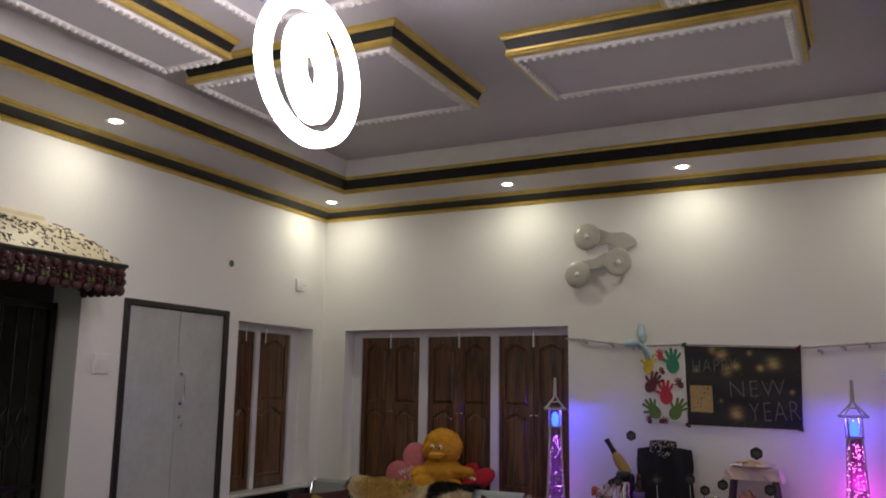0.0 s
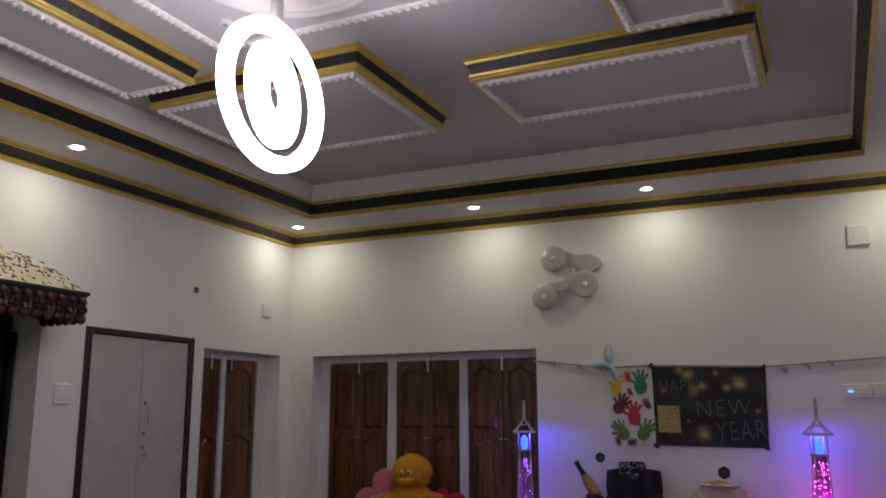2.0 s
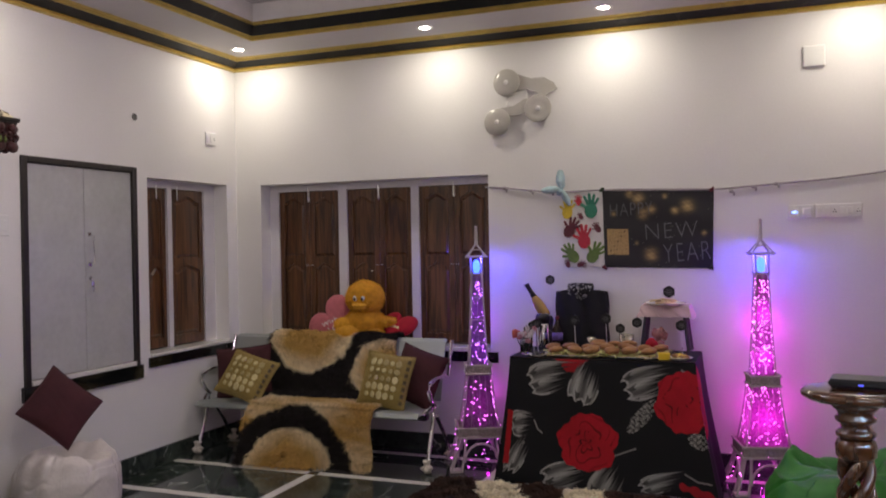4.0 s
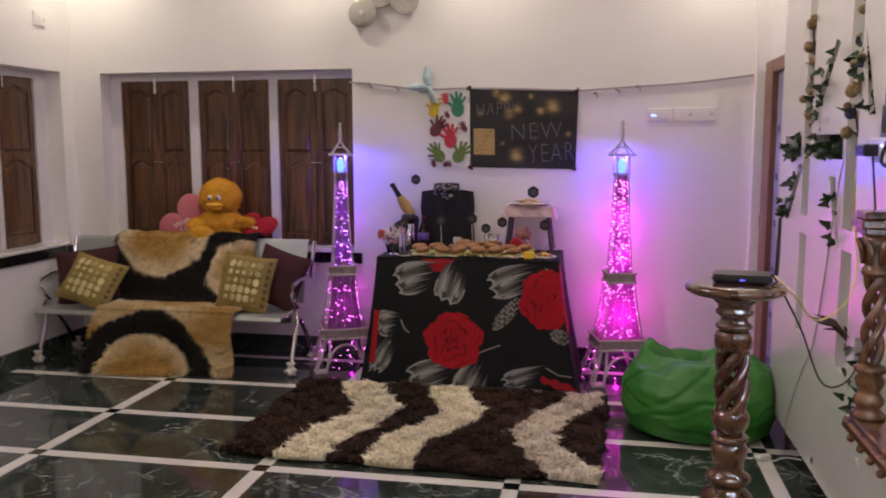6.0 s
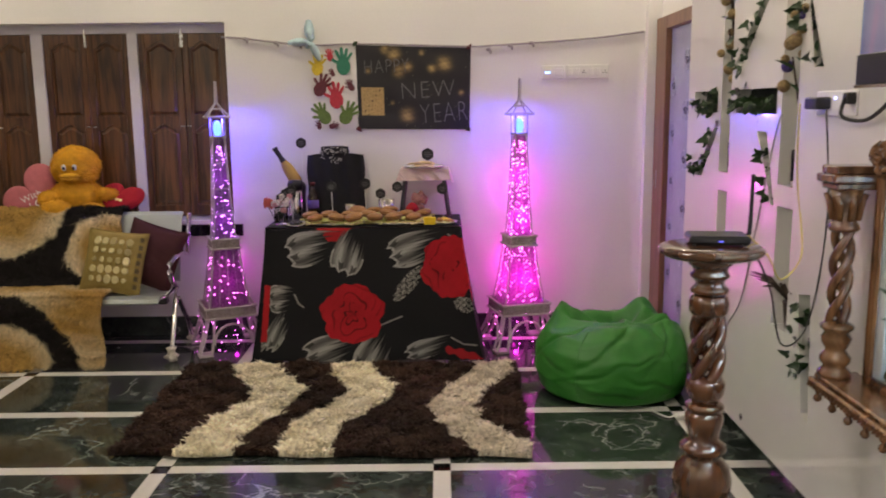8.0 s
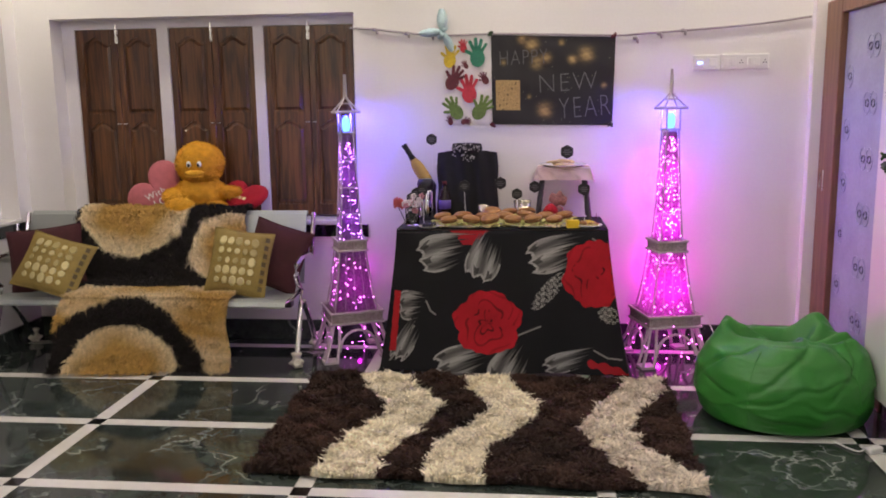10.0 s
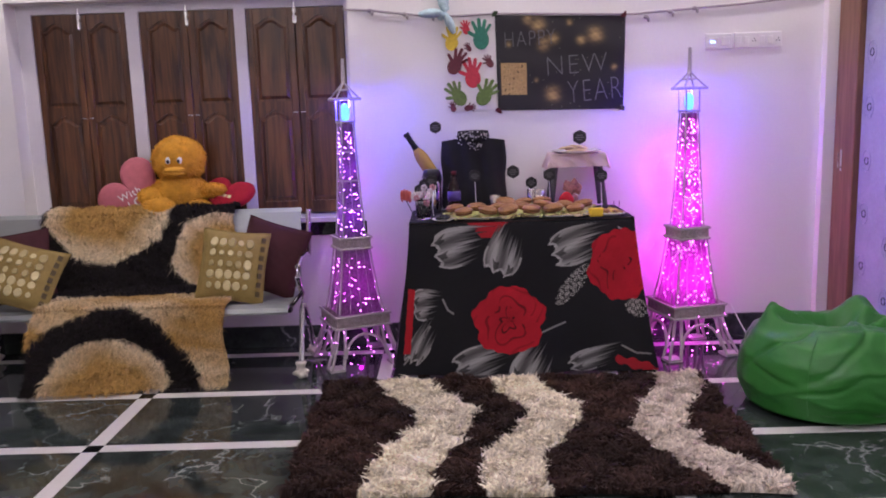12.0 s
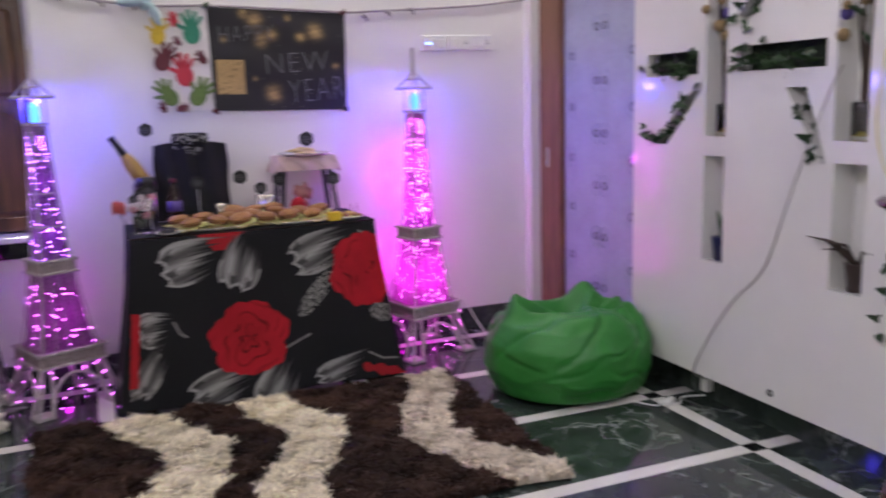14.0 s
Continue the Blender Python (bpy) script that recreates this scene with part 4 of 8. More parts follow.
def cushion_mesh(w, d, thick, n=26, pinch=0.06):
    """A stuffed square cushion lying in x, y with pinched corners."""
    u, v = np.meshgrid(np.linspace(-1, 1, n), np.linspace(-1, 1, n), indexing="ij")
    u, v = u.ravel(), v.ravel()
    k = ((1 - u ** 2).clip(0) * (1 - v ** 2).clip(0)) ** 0.42
    x = u * w / 2 * (1 - pinch * (1 - v ** 2))
    y = v * d / 2 * (1 - pinch * (1 - u ** 2))
    wr = 0.012 * thick * smooth_noise(u * 7, v * 7, 4) * 10 * k
    top = np.stack([x, y, k * thick / 2 + wr * 0.4], 1)
    low = np.stack([x, y, -k * thick / 2 - 0.0005], 1)
    F = grid_faces(n, n)
    return np.concatenate([top, low]), np.concatenate([F, F[:, ::-1] + n * n]), u, v


def cushion(name, m, w, d, thick, mat, label, group="", dots=False):
    c = new(name)
    c.matrix_basis = m
    tagged(c, label, "cushion", group)
    V, F, u, v = cushion_mesh(w, d, thick)
    sheet("cover", V, F, mat, c, None, True)
    n = 26
    pts = []
    for s in range(4 * 14):
        q, r = divmod(s, 14)
        a = -1 + 2 * r / 14
        uu, vv = ((a, -1), (1, a), (-a, 1), (-1, -a))[q]
        pts.append((uu * w / 2 * (1 - 0.06 * (1 - vv ** 2)), vv * d / 2 * (1 - 0.06 * (1 - uu ** 2)), 0))
    part("piping", tube(bmesh.new(), pts, 0.005, 6, True), mat, c, "corded edge")
    if dots:
        rnd = random.Random(3)
        for i in range(5):
            for j in range(5):
                uu, vv = -0.62 + 0.27 * i, -0.6 + 0.3 * j
                z = ((1 - uu ** 2) * (1 - vv ** 2)) ** 0.42 * thick / 2
                gx, gy = -uu * 0.9 * thick / w * 1.6, -vv * 0.9 * thick / d * 1.6
                bm = bmesh.new()
                r = rnd.choice((0.016, 0.019, 0.023, 0.025))
                lathe(bm, [(0.0, 0.003), (r * 0.8, 0.0025), (r, -0.004)], 14)
                o = part("sequin_dot", bm, DOT if rnd.random() < 0.75 else DOT2, c, "pale gold round patch")
                o.matrix_basis = Matrix.Translation((uu * w / 2, vv * d / 2, z + 0.004)) @ Vector((0, 0, 1)).rotation_difference(Vector((-gx, -gy, 1)).normalized()).to_matrix().to_4x4() @ Matrix.Diagonal((0.9, rnd.uniform(0.9, 1.25), 1, 1))
        for j in range(7):
            vv = -0.75 + 0.25 * j
            z = ((1 - 0.86 ** 2) * (1 - vv ** 2)) ** 0.42 * thick / 2
            o = part("border_square", boxes((-0.012, -0.014, -0.006, 0.012, 0.014, 0.002)), DOT3, c, "dark border patch")
            o.matrix_basis = pose(0.84 * w / 2, vv * d / 2, z + 0.004, 0, 38, 0)
    return c


GOLDCL = material("gold_velvet", (0.26, 0.185, 0.045), 0.75, vary=0.25, size=14, grain=260, bump=0.3)
DOT = material("pale_gold_patch", (0.60, 0.52, 0.26), 0.35, 0.3, vary=0.15, bump=0.1)
DOT2 = material("dull_gold_patch", (0.38, 0.31, 0.13), 0.4, 0.2, vary=0.15, bump=0.1)
DOT3 = material("bronze_patch", (0.10, 0.07, 0.02), 0.5, vary=0.2)
MAROON = material("maroon_cloth", (0.055, 0.010, 0.014), 0.85, vary=0.25, size=10, grain=300, bump=0.25)
cushion("square_cushion", pose(-2.80, 5.80, 0.605, 68, 8, 5), 0.36, 0.40, 0.12, GOLDCL, "gold velvet cushion with pale dots, leaning on bench", "gold cushions", True)
cushion("square_cushion", pose(-3.93, 5.72, 0.60, 58, 0, 10) @ pose(0, 0, 0, 0, 0, -18), 0.40, 0.36, 0.12, GOLDCL, "gold velvet cushion with pale dots, on bench seat", "gold cushions", True)
cushion("square_cushion", pose(-2.62, 5.95, 0.62, 74, 18, 0), 0.36, 0.40, 0.13, MAROON, "plain maroon cushion behind the gold one", "maroon cushions")
cushion("square_cushion", pose(-4.10, 5.93, 0.60, 76, -6, 12), 0.46, 0.40, 0.13, MAROON, "plain maroon cushion at the bench end", "maroon cushions")


# ---- bean bags ----
def bean_bag(name, x, y, rx, ry, h, mat, label, seed, ears, rz=0, folds=(), press=9.0):
    b = thing(name, x, y, 0, rz, label, "bean bag")
    nu, nv = 150, 84
    th, s = np.meshgrid(np.linspace(0, 2 * np.pi, nu, endpoint=False), np.linspace(0, 1, nv), indexing="ij")
    rad = np.interp(s, [0, 0.03, 0.12, 0.3, 0.5, 0.68, 0.82, 0.92, 1.0], [0.0, 0.62, 0.90, 1.0, 0.985, 0.86, 0.62, 0.34, 0.0])
    z = np.interp(s, [0, 0.03, 0.12, 0.3, 0.5, 0.68, 0.82, 0.92, 1.0], [0.0, 0.0, 0.05, 0.30, 0.60, 0.82, 0.92, 0.93, 0.90]) * h
    for _ in range(3):
        for arr in (rad, z):
            arr[:, 1:-1] = (arr[:, :-2] + 2 * arr[:, 1:-1] + arr[:, 2:]) / 4
    rad = rad + 0.02 * np.sin(3 * th + seed) * np.sin(np.pi * s) + 0.010 * np.sin(9 * th + 7 * s + seed) * (s > 0.3)
    crease = np.exp(-(np.sin(3.5 * th + 2.2 * np.sin(3 * s + seed)) / 0.16) ** 2)
    rad = rad - crease * 0.13 * np.clip(s - 0.35, 0, 1) ** 0.8
    for c0, s0, lean, dep in ((4.2, 0.36, 1.2, 0.018), (5.1, 0.30, -0.9, 0.022), (4.9, 0.5, 0.6, 0.016), (3.6, 0.42, -0.8, 0.018), (5.8, 0.42, 0.9, 0.02), (4.55, 0.22, -0.4, 0.015)):
        d = np.angle(np.exp(1j * (th - c0)))
        rad = rad - dep * np.exp(-((s - s0 - lean * 0.18 * d) / 0.018) ** 2 - (d / 0.34) ** 2) + 0.6 * dep * np.exp(-((s - s0 - 0.035 - lean * 0.18 * d) / 0.03) ** 2 - (d / 0.36) ** 2)
    x_ = rad * rx * np.cos(th)
    y_ = rad * ry * np.sin(th)
    wr = smooth_noise(th * 9 / np.pi * 2 + 0 * s, s * 9, int(seed * 3)) * 0.5 + smooth_noise(th * 4, s * 22 + 3 * np.sin(th * 2), int(seed * 5)) * 0.5
    rad = rad + 0.016 * (np.abs(wr) - 0.25) * np.sin(np.pi * np.clip(s * 1.05, 0, 1)) * (s > 0.12)
    x_ = rad * rx * np.cos(th)
    y_ = rad * ry * np.sin(th)
    for ea, up, wide in ears:
        d = np.angle(np.exp(1j * (th - ea)))
        g = np.exp(-(d / wide) ** 2) * np.exp(-((s - 0.80) / 0.085) ** 2)
        z = z + up * g
        x_, y_ = x_ * (1 + 0.05 * g), y_ * (1 + 0.05 * g)
    dip = np.exp(-((x_ - 0.04) / 0.15) ** 2 - ((y_ - 0.02) / 0.10) ** 2) * (s > 0.6)
    z = z - 0.15 * h / 0.5 * dip
    for (ax, ay), (bx, by), deep, wide in folds:
        dx, dy = bx - ax, by - ay
        q = np.clip(((x_ - ax) * dx + (y_ - ay) * dy) / (dx * dx + dy * dy), 0, 1)
        d = np.hypot(x_ - ax - q * dx, y_ - ay - q * dy)
        z = z - deep * np.exp(-(d / wide) ** 2) * np.sin(np.pi * (0.15 + 0.7 * q)) * (s > 0.5) + 0.4 * deep * np.exp(-((d - 2.2 * wide) / wide) ** 2) * (s > 0.5) * (z > 0.5 * h)
    x_ = np.where(y + y_ < 5.075, np.minimum(x_, press - x), x_)
    z = z + 0.012 * np.sin(13 * x_ / rx + 5 * y_ / ry + seed) * np.sin(np.pi * s) * (s > 0.2)
    V = np.stack([x_.ravel(), y_.ravel(), np.maximum(z, 0.0).ravel()], 1)
    i, j = np.meshgrid(np.arange(nu), np.arange(nv - 1), indexing="ij")
    a, c = (i * nv + j).ravel(), (((i + 1) % nu) * nv + j).ravel()
    sheet("bag", V, np.stack([a, c, c + 1, a + 1], 1), mat, b, None, True)
    for k in range(5):
        t0 = k * 2 * math.pi / 5 + 0.35
        idx = int(round(t0 / (2 * math.pi) * nu)) % nu
        pts = [V[idx * nv + q] * 1.003 for q in range(14, 66, 3)]
        part("seam", tube(bmesh.new(), pts, 0.0022, 5), mat, b, "raised seam")
    return b


GREENV = material("green_vinyl", (0.022, 0.19, 0.022), 0.42, vary=0.12, size=6, grain=140, bump=0.12)
WHITEV = material("white_vinyl", (0.62, 0.58, 0.56), 0.55, vary=0.08, size=8, grain=60, bump=0.25)
bean_bag("bean_bag", 0.165, 5.075, 0.425, 0.385, 0.425, GREENV, "bright green vinyl bean bag slumped in the corner", 1.3, [(3.05, 0.075, 0.26), (0.75, 0.095, 0.28), (4.75, 0.03, 0.45), (5.9, 0.02, 0.3)], 0,
         (((-0.24, 0.0), (-0.02, -0.13), 0.055, 0.026), ((-0.02, -0.03), (0.22, 0.02), 0.07, 0.030), ((0.10, -0.12), (0.30, -0.06), 0.04, 0.022), ((-0.20, 0.08), (0.12, 0.10), 0.05, 0.03)), 0.524)
bean_bag("bean_bag", -4.07, 4.10, 0.30, 0.30, 0.46, WHITEV, "white bean bag beside the wall", 2.6, [(1.0, 0.03, 0.5)])
cushion("square_cushion", pose(-4.12, 4.10, 0.66, 62, 42, 50), 0.36, 0.36, 0.12, MAROON, "plain maroon cushion standing on the white bean bag", "maroon cushions")


# ---- tower lamps ----
def film_material():
    m = bpy.data.materials.new("translucent_film")
    m.use_nodes = True
    nt = m.node_tree
    tr, df, mx = nt.nodes.new("ShaderNodeBsdfTranslucent"), nt.nodes.new("ShaderNodeBsdfDiffuse"), nt.nodes.new("ShaderNodeMixShader")
    no, mr = nt.nodes.new("ShaderNodeTexNoise"), nt.nodes.new("ShaderNodeMapRange")
    no.inputs["Scale"].default_value = 28
    mr.inputs["From Min"].default_value, mr.inputs["From Max"].default_value = 0.3, 0.7
    mr.inputs["To Min"].default_value, mr.inputs["To Max"].default_value = 0.35, 0.75
    nt.links.new(no.outputs["Fac"], mr.inputs["Value"])
    nt.links.new(mr.outputs[0], mx.inputs[0])
    tr.inputs["Color"].default_value = (0.58, 0.42, 0.56, 1)
    df.inputs["Color"].default_value = (0.10, 0.07, 0.10, 1)
    nt.links.new(df.outputs[0], mx.inputs[1])
    nt.links.new(tr.outputs[0], mx.inputs[2])
    nt.links.new(mx.outputs[0], nt.nodes["Material Output"].inputs["Surface"])
    return m


FILM = film_material()
PALE = material("bleached_cane", (0.47, 0.42, 0.44), 0.6, vary=0.15, size=20, grain=120, bump=0.25)
WEAVE = material("woven_band", (0.38, 0.31, 0.33), 0.7, vary=0.35, size=60, grain=300, bump=0.5)
BLUEG = glow("blue_led_lantern", (0.028, 0.085, 1.0), 9)
FROST = material("frosted_lantern", (0.75, 0.8, 0.9), 0.3, vary=0.03, bump=0)


def tower(x, y, rz, hue, low, seed, energy, core, count):
    t = thing("tower_lamp", x, y, 0, rz, "lattice tower lamp wound with glowing fairy lights", "floor lamp", "tower lamps")
    # splayed legs and their arches
    legs = [(sx, sy) for sx in (-1, 1) for sy in (-1, 1)]
    for sx, sy in legs:
        bm = bmesh.new()
        for da, db in ((0, 0), (1, 0), (0, 1)):
            a = Vector((sx * (0.212 - 0.070 * da), sy * (0.212 - 0.070 * db), 0.012))
            b = Vector((sx * (0.142 - 0.035 * da), sy * (0.142 - 0.035 * db), 0.225))
            tube(bm, [a, (a + b) / 2 + Vector((-sx * 0.008, -sy * 0.008, 0)), b], 0.009, 6)
        box(bm, min(sx * 0.135, sx * 0.222), min(sy * 0.135, sy * 0.222), 0.0, max(sx * 0.135, sx * 0.222), max(sy * 0.135, sy * 0.222), 0.014)
        part("leg", bm, PALE, t)
    for k in range(4):
        m = pose(0, 0, 0, 0, 0, 90 * k)
        pts = [m @ Vector((0.118 * math.cos(a), -0.165 - 0.02 * (1 - math.sin(a)), 0.06 + 0.125 * math.sin(a))) for a in [q * math.pi / 10 for q in range(11)]]
        part("arch", tube(bmesh.new(), pts, 0.008, 6), PALE, t)
    def band(z0, z1, h):
        bm = boxes((-h, -h, z0, h, -h + 0.012, z1), (-h, h - 0.012, z0, h, h, z1), (-h, -h + 0.012, z0, -h + 0.012, h - 0.012, z1), (h - 0.012, -h + 0.012, z0, h, h - 0.012, z1), bevel=0.002)
        o = part("woven_band", bm, WEAVE, t, "woven cane band")
        bm = bmesh.new()
        for z in (z0, z1):
            tube(bm, [(-h - 0.004, -h - 0.004, z), (h + 0.004, -h - 0.004, z), (h + 0.004, h + 0.004, z), (-h - 0.004, h + 0.004, z)], 0.008, 6, True)
        part("band_rim", bm, PALE, o)
    band(0.225, 0.290, 0.158)
    band(0.66, 0.72, 0.087)
    for z0, z1, a, b, n in ((0.290, 0.66, 0.132, 0.080, 5), (0.72, 1.36, 0.066, 0.036, 3)):
        for k in range(4):
            m = pose(0, 0, 0, 0, 0, 90 * k)
            for i in range(n):
                s = -1 + 2 * i / (n - 1)
                if k % 2 and abs(s) == 1:
                    continue
                thick = 0.0055 if abs(s) == 1 else 0.0022
                pts = [m @ Vector((s * (a + (b - a) * q ** 0.8), -(a + (b - a) * q ** 0.8), z0 + (z1 - z0) * q)) for q in (0, 0.33, 0.66, 1)]
                part("upright", tube(bmesh.new(), pts, thick, 6), PALE, t)
        for q in ((0.25, 0.5, 0.75) if z0 > 0.5 else ()):
            h = a + (b - a) * q ** 0.8
            zz = z0 + (z1 - z0) * q
            part("crossbar", tube(bmesh.new(), [(-h, -h, zz), (h, -h, zz), (h, h, zz), (-h, h, zz)], 0.005, 6, True), PALE, t)
    # lantern on top
    part("lantern_floor", boxes((-0.045, -0.045, 1.36, 0.045, 0.045, 1.372)), PALE, t)
    part("lantern_bulb", lathe(bmesh.new(), [(0.0, 1.372), (0.020, 1.376), (0.026, 1.41), (0.024, 1.445), (0.012, 1.465), (0.0, 1.468)], 16), BLUEG, t, "glowing blue bulb")
    for sx, sy in legs:
        part("lantern_post", tube(bmesh.new(), [(sx * 0.04, sy * 0.04, 1.37), (sx * 0.04, sy * 0.04, 1.49)], 0.005, 6), PALE, t)
    bm = bmesh.new()
    for k in range(4):
        m = pose(0, 0, 0, 0, 0, 90 * k)
        tube(bm, [m @ Vector(p) for p in ((-0.068, -0.068, 1.49), (0.068, -0.068, 1.49))], 0.009, 6)
        tube(bm, [m @ Vector(p) for p in ((-0.068, -0.068, 1.49), (-0.026, -0.026, 1.545), (0, 0, 1.585))], 0.005, 6)
        tube(bm, [m @ Vector(p) for p in ((-0.03, -0.03, 1.54), (0.03, -0.03, 1.54))], 0.005, 6)
    box(bm, -0.05, -0.05, 1.488, 0.05, 0.05, 1.496)
    part("lantern_roof", bm, PALE, t, "open cane roof")
    part("spire", tube(bmesh.new(), [(0, 0, 1.575), (0, 0, 1.71)], [0.013, 0.009], 8), PALE, t)
    # fairy lights
    rnd = random.Random(seed)
    for z0, z1, a, b in ((0.292, 0.658, 0.120, 0.072), (0.722, 1.355, 0.059, 0.030)):
        bm = bmesh.new()
        rows = []
        for q in (0, 0.25, 0.5, 0.75, 1):
            h = a + (b - a) * q ** 0.8
            rows.append([bm.verts.new((sx * h, sy * h, z0 + (z1 - z0) * q)) for sx, sy in ((-1, -1), (1, -1), (1, 1), (-1, 1))])
        for lo, hi in zip(rows, rows[1:]):
            for k in range(4):
                bm.faces.new((lo[k], lo[(k + 1) % 4], hi[(k + 1) % 4], hi[k]))
        part("lining", bm, FILM, t, "thin translucent lining")
    led, led2 = glow("fairy_light", [v + 0.14 for v in hue], 22), glow("fairy_light_low", [v + 0.12 for v in low], 20)
    bm, bm2 = bmesh.new(), bmesh.new()
    for _ in range(count):
        z = rnd.choice((rnd.uniform(0.30, 0.66), rnd.uniform(0.72, 1.33), rnd.uniform(0.72, 1.33)))
        h = (0.122 - 0.048 * (z - 0.295) / 0.365) if z < 0.66 else (0.061 - 0.029 * (z - 0.72) / 0.64)
        h *= rnd.uniform(1.0, 1.05)
        a = h * max(-0.95, min(0.95, rnd.gauss(0, 0.5)))
        p = rnd.choice(((a, -h), (a, -h), (a, h), (-h, a), (h, a)))
        bmesh.ops.create_icosphere(bm if z > 0.66 else bm2, subdivisions=1, radius=rnd.choice((0.0020, 0.0026, 0.0036)), matrix=Matrix.Translation((p[0], p[1], z)))
    for _ in range(60):
        z = rnd.uniform(0.015, 0.29)
        h = 0.205 - 0.2 * z
        a = rnd.uniform(-h, h)
        p = rnd.choice(((a, -h), (a, -h), (-h, a), (h, a)))
        bmesh.ops.create_icosphere(bm2, subdivisions=1, radius=rnd.choice((0.002, 0.003)), matrix=Matrix.Translation((p[0], p[1], z)))
    part("fairy_lights", bm, led, t, "tiny glowing coloured bulbs")["kind"] = "stuff"
    part("fairy_lights", bm2, led2, t, "tiny glowing pink bulbs")["kind"] = "stuff"
    pts = []
    for i in range(160):
        q = i / 159
        z = 0.30 + q * 1.03
        h = 0.11 * (1 - q) + 0.03 * q
        if 0.65 < z < 0.73:
            h = 0.06
        a = q * 60
        pts.append((h * 0.9 * math.cos(a), h * 0.9 * math.sin(a), z))
    part("light_wire", tube(bmesh.new(), pts, 0.0009, 4), BLACKP, t, "thin dark wire")
    # light given by the bulbs
    for z, e in ((0.12, 0.10), (0.50, 0.34), (1.0, 0.30)):
        lamp("fairy_light_glow", "POINT", (x, y + 0.19, z), energy * e, hue if z > 0.66 else low, 0.012)
    for z, e in ((0.44, 0.5), (0.84, 0.26), (1.10, 0.20)):
        lamp("fairy_light_core", "POINT", (x, y, z), core * e, hue if z > 0.66 else low, 0.03)
    lamp("lantern_glow", "POINT", (x, y + 0.02, 1.475), 10.0, (0.09, 0.06, 1.0), 0.025)
    return t


tower(-0.26, 6.005, 14, (1.0, 0.012, 0.95), (1.0, 0.012, 0.82), 7, 4.9, 4.0, 480)
tower(-2.17, 6.01, 24, (0.42, 0.02, 1.0), (0.80, 0.015, 0.85), 8, 1.0, 0.5, 230)

# ---- buffet table and its printed cloth ----
table = thing("buffet_table", -1.228, 5.925, 0, 0, "low plain table hidden under a printed cloth", "table")
part("tabletop", boxes((-0.580, -0.280, 0.80, 0.580, 0.270, 0.828), bevel=0.004), FRAMEB, table)
for sx in (-1, 1):
    for sy in (-1, 1):
        part("leg", boxes((sx * 0.55 - 0.025, sy * 0.22 - 0.025, 0, sx * 0.55 + 0.025, sy * 0.22 + 0.025, 0.80), bevel=0.004), FRAMEB, table)
cloth = thing("tablecloth", 0, 0, 0, 0, "black tablecloth printed with red roses and grey tulips", "tablecloth")


def rose(X, Y, cx, cy, rx, ry, c, seed):
    """An open rose seen from above: pointed outer petals, thin dark curls in the heart."""
    dx, dy = (X - cx) / rx, (Y - cy) / ry
    r, a = np.hypot(dx, dy), np.arctan2(dy, dx)
    edge = 0.90 + 0.09 * np.abs(np.cos(2.5 * a + seed)) + 0.04 * np.cos(7 * a + 2 * seed) + 0.02 * np.cos(17 * a)
    inside = r < edge
    curl = np.abs(np.sin(9.5 * r + 1.6 * np.sin(2 * a + seed) + 0.9 * np.sin(5 * a + 2 * r) + a))
    thin = np.clip((0.40 - curl) / 0.2, 0, 1) * (smooth_noise(dx * 5, dy * 5, seed) > -0.15)
    dark = thin * np.clip(1.35 - 1.1 * r, 0, 1.0)
    shade = 0.80 + 0.16 * smooth_noise(dx * 3.2, dy * 3.2, seed + 1) + 0.14 * r
    red = np.array([[0.50, 0.010, 0.020]]) * shade[:, None]
    return np.where(inside[:, None], red * (1 - 0.8 * dark)[:, None], c)


def tulip(X, Y, cx, cy, L, W, ang, c, seed):
    """A pale closed tulip: ragged lip at the tip, long strokes fading towards the stem."""
    ca, sa = math.cos(radians(ang)), math.sin(radians(ang))
    a, b = ((X - cx) * ca + (Y - cy) * sa) / L, (-(X - cx) * sa + (Y - cy) * ca) / W
    half = np.where(a > 0.25, 1 - 0.42 * ((a - 0.25) / 0.75) ** 2, 1 - 0.22 * (0.25 - a) ** 1.5)
    q = b / half
    strokes = (np.sin(17 * q + seed * 3 + 1.2 * a) + np.sin(31 * q + seed * 7 - 0.8 * a) + 0.7 * np.sin(53 * q + seed)) / 2.7
    bands = 0.5 + 0.5 * np.sin(6.5 * q + seed * 2 + 1.1 * a)
    stem = -0.55 + 0.55 * strokes - 0.35 * q
    lum = np.clip((a - stem) / 0.55, 0, 1) * (0.10 + 0.34 * bands) * (0.85 + 0.2 * strokes)
    tip = 0.96 - 0.20 * np.abs(np.sin(3.6 * q + seed)) + 0.03 * strokes
    pocket = (a > tip - 0.42) & (a < tip - 0.12) & (np.sin(7.2 * q + seed * 2 + 3 * a) > 0.35)
    lum = np.where(pocket, lum * 0.2 + 0.01, lum)
    lip = (a > tip - 0.10) | ((np.abs(q) > 0.88) & (a > 0.05))
    lum = np.where(lip, np.maximum(lum, 0.36 + 0.1 * strokes), lum)
    inside = (np.abs(q) < 1) & (a < tip) & (lum > 0.012)
    return np.where(inside[:, None], lum[:, None] * np.array([[1.0, 1.0, 0.95]]), c)


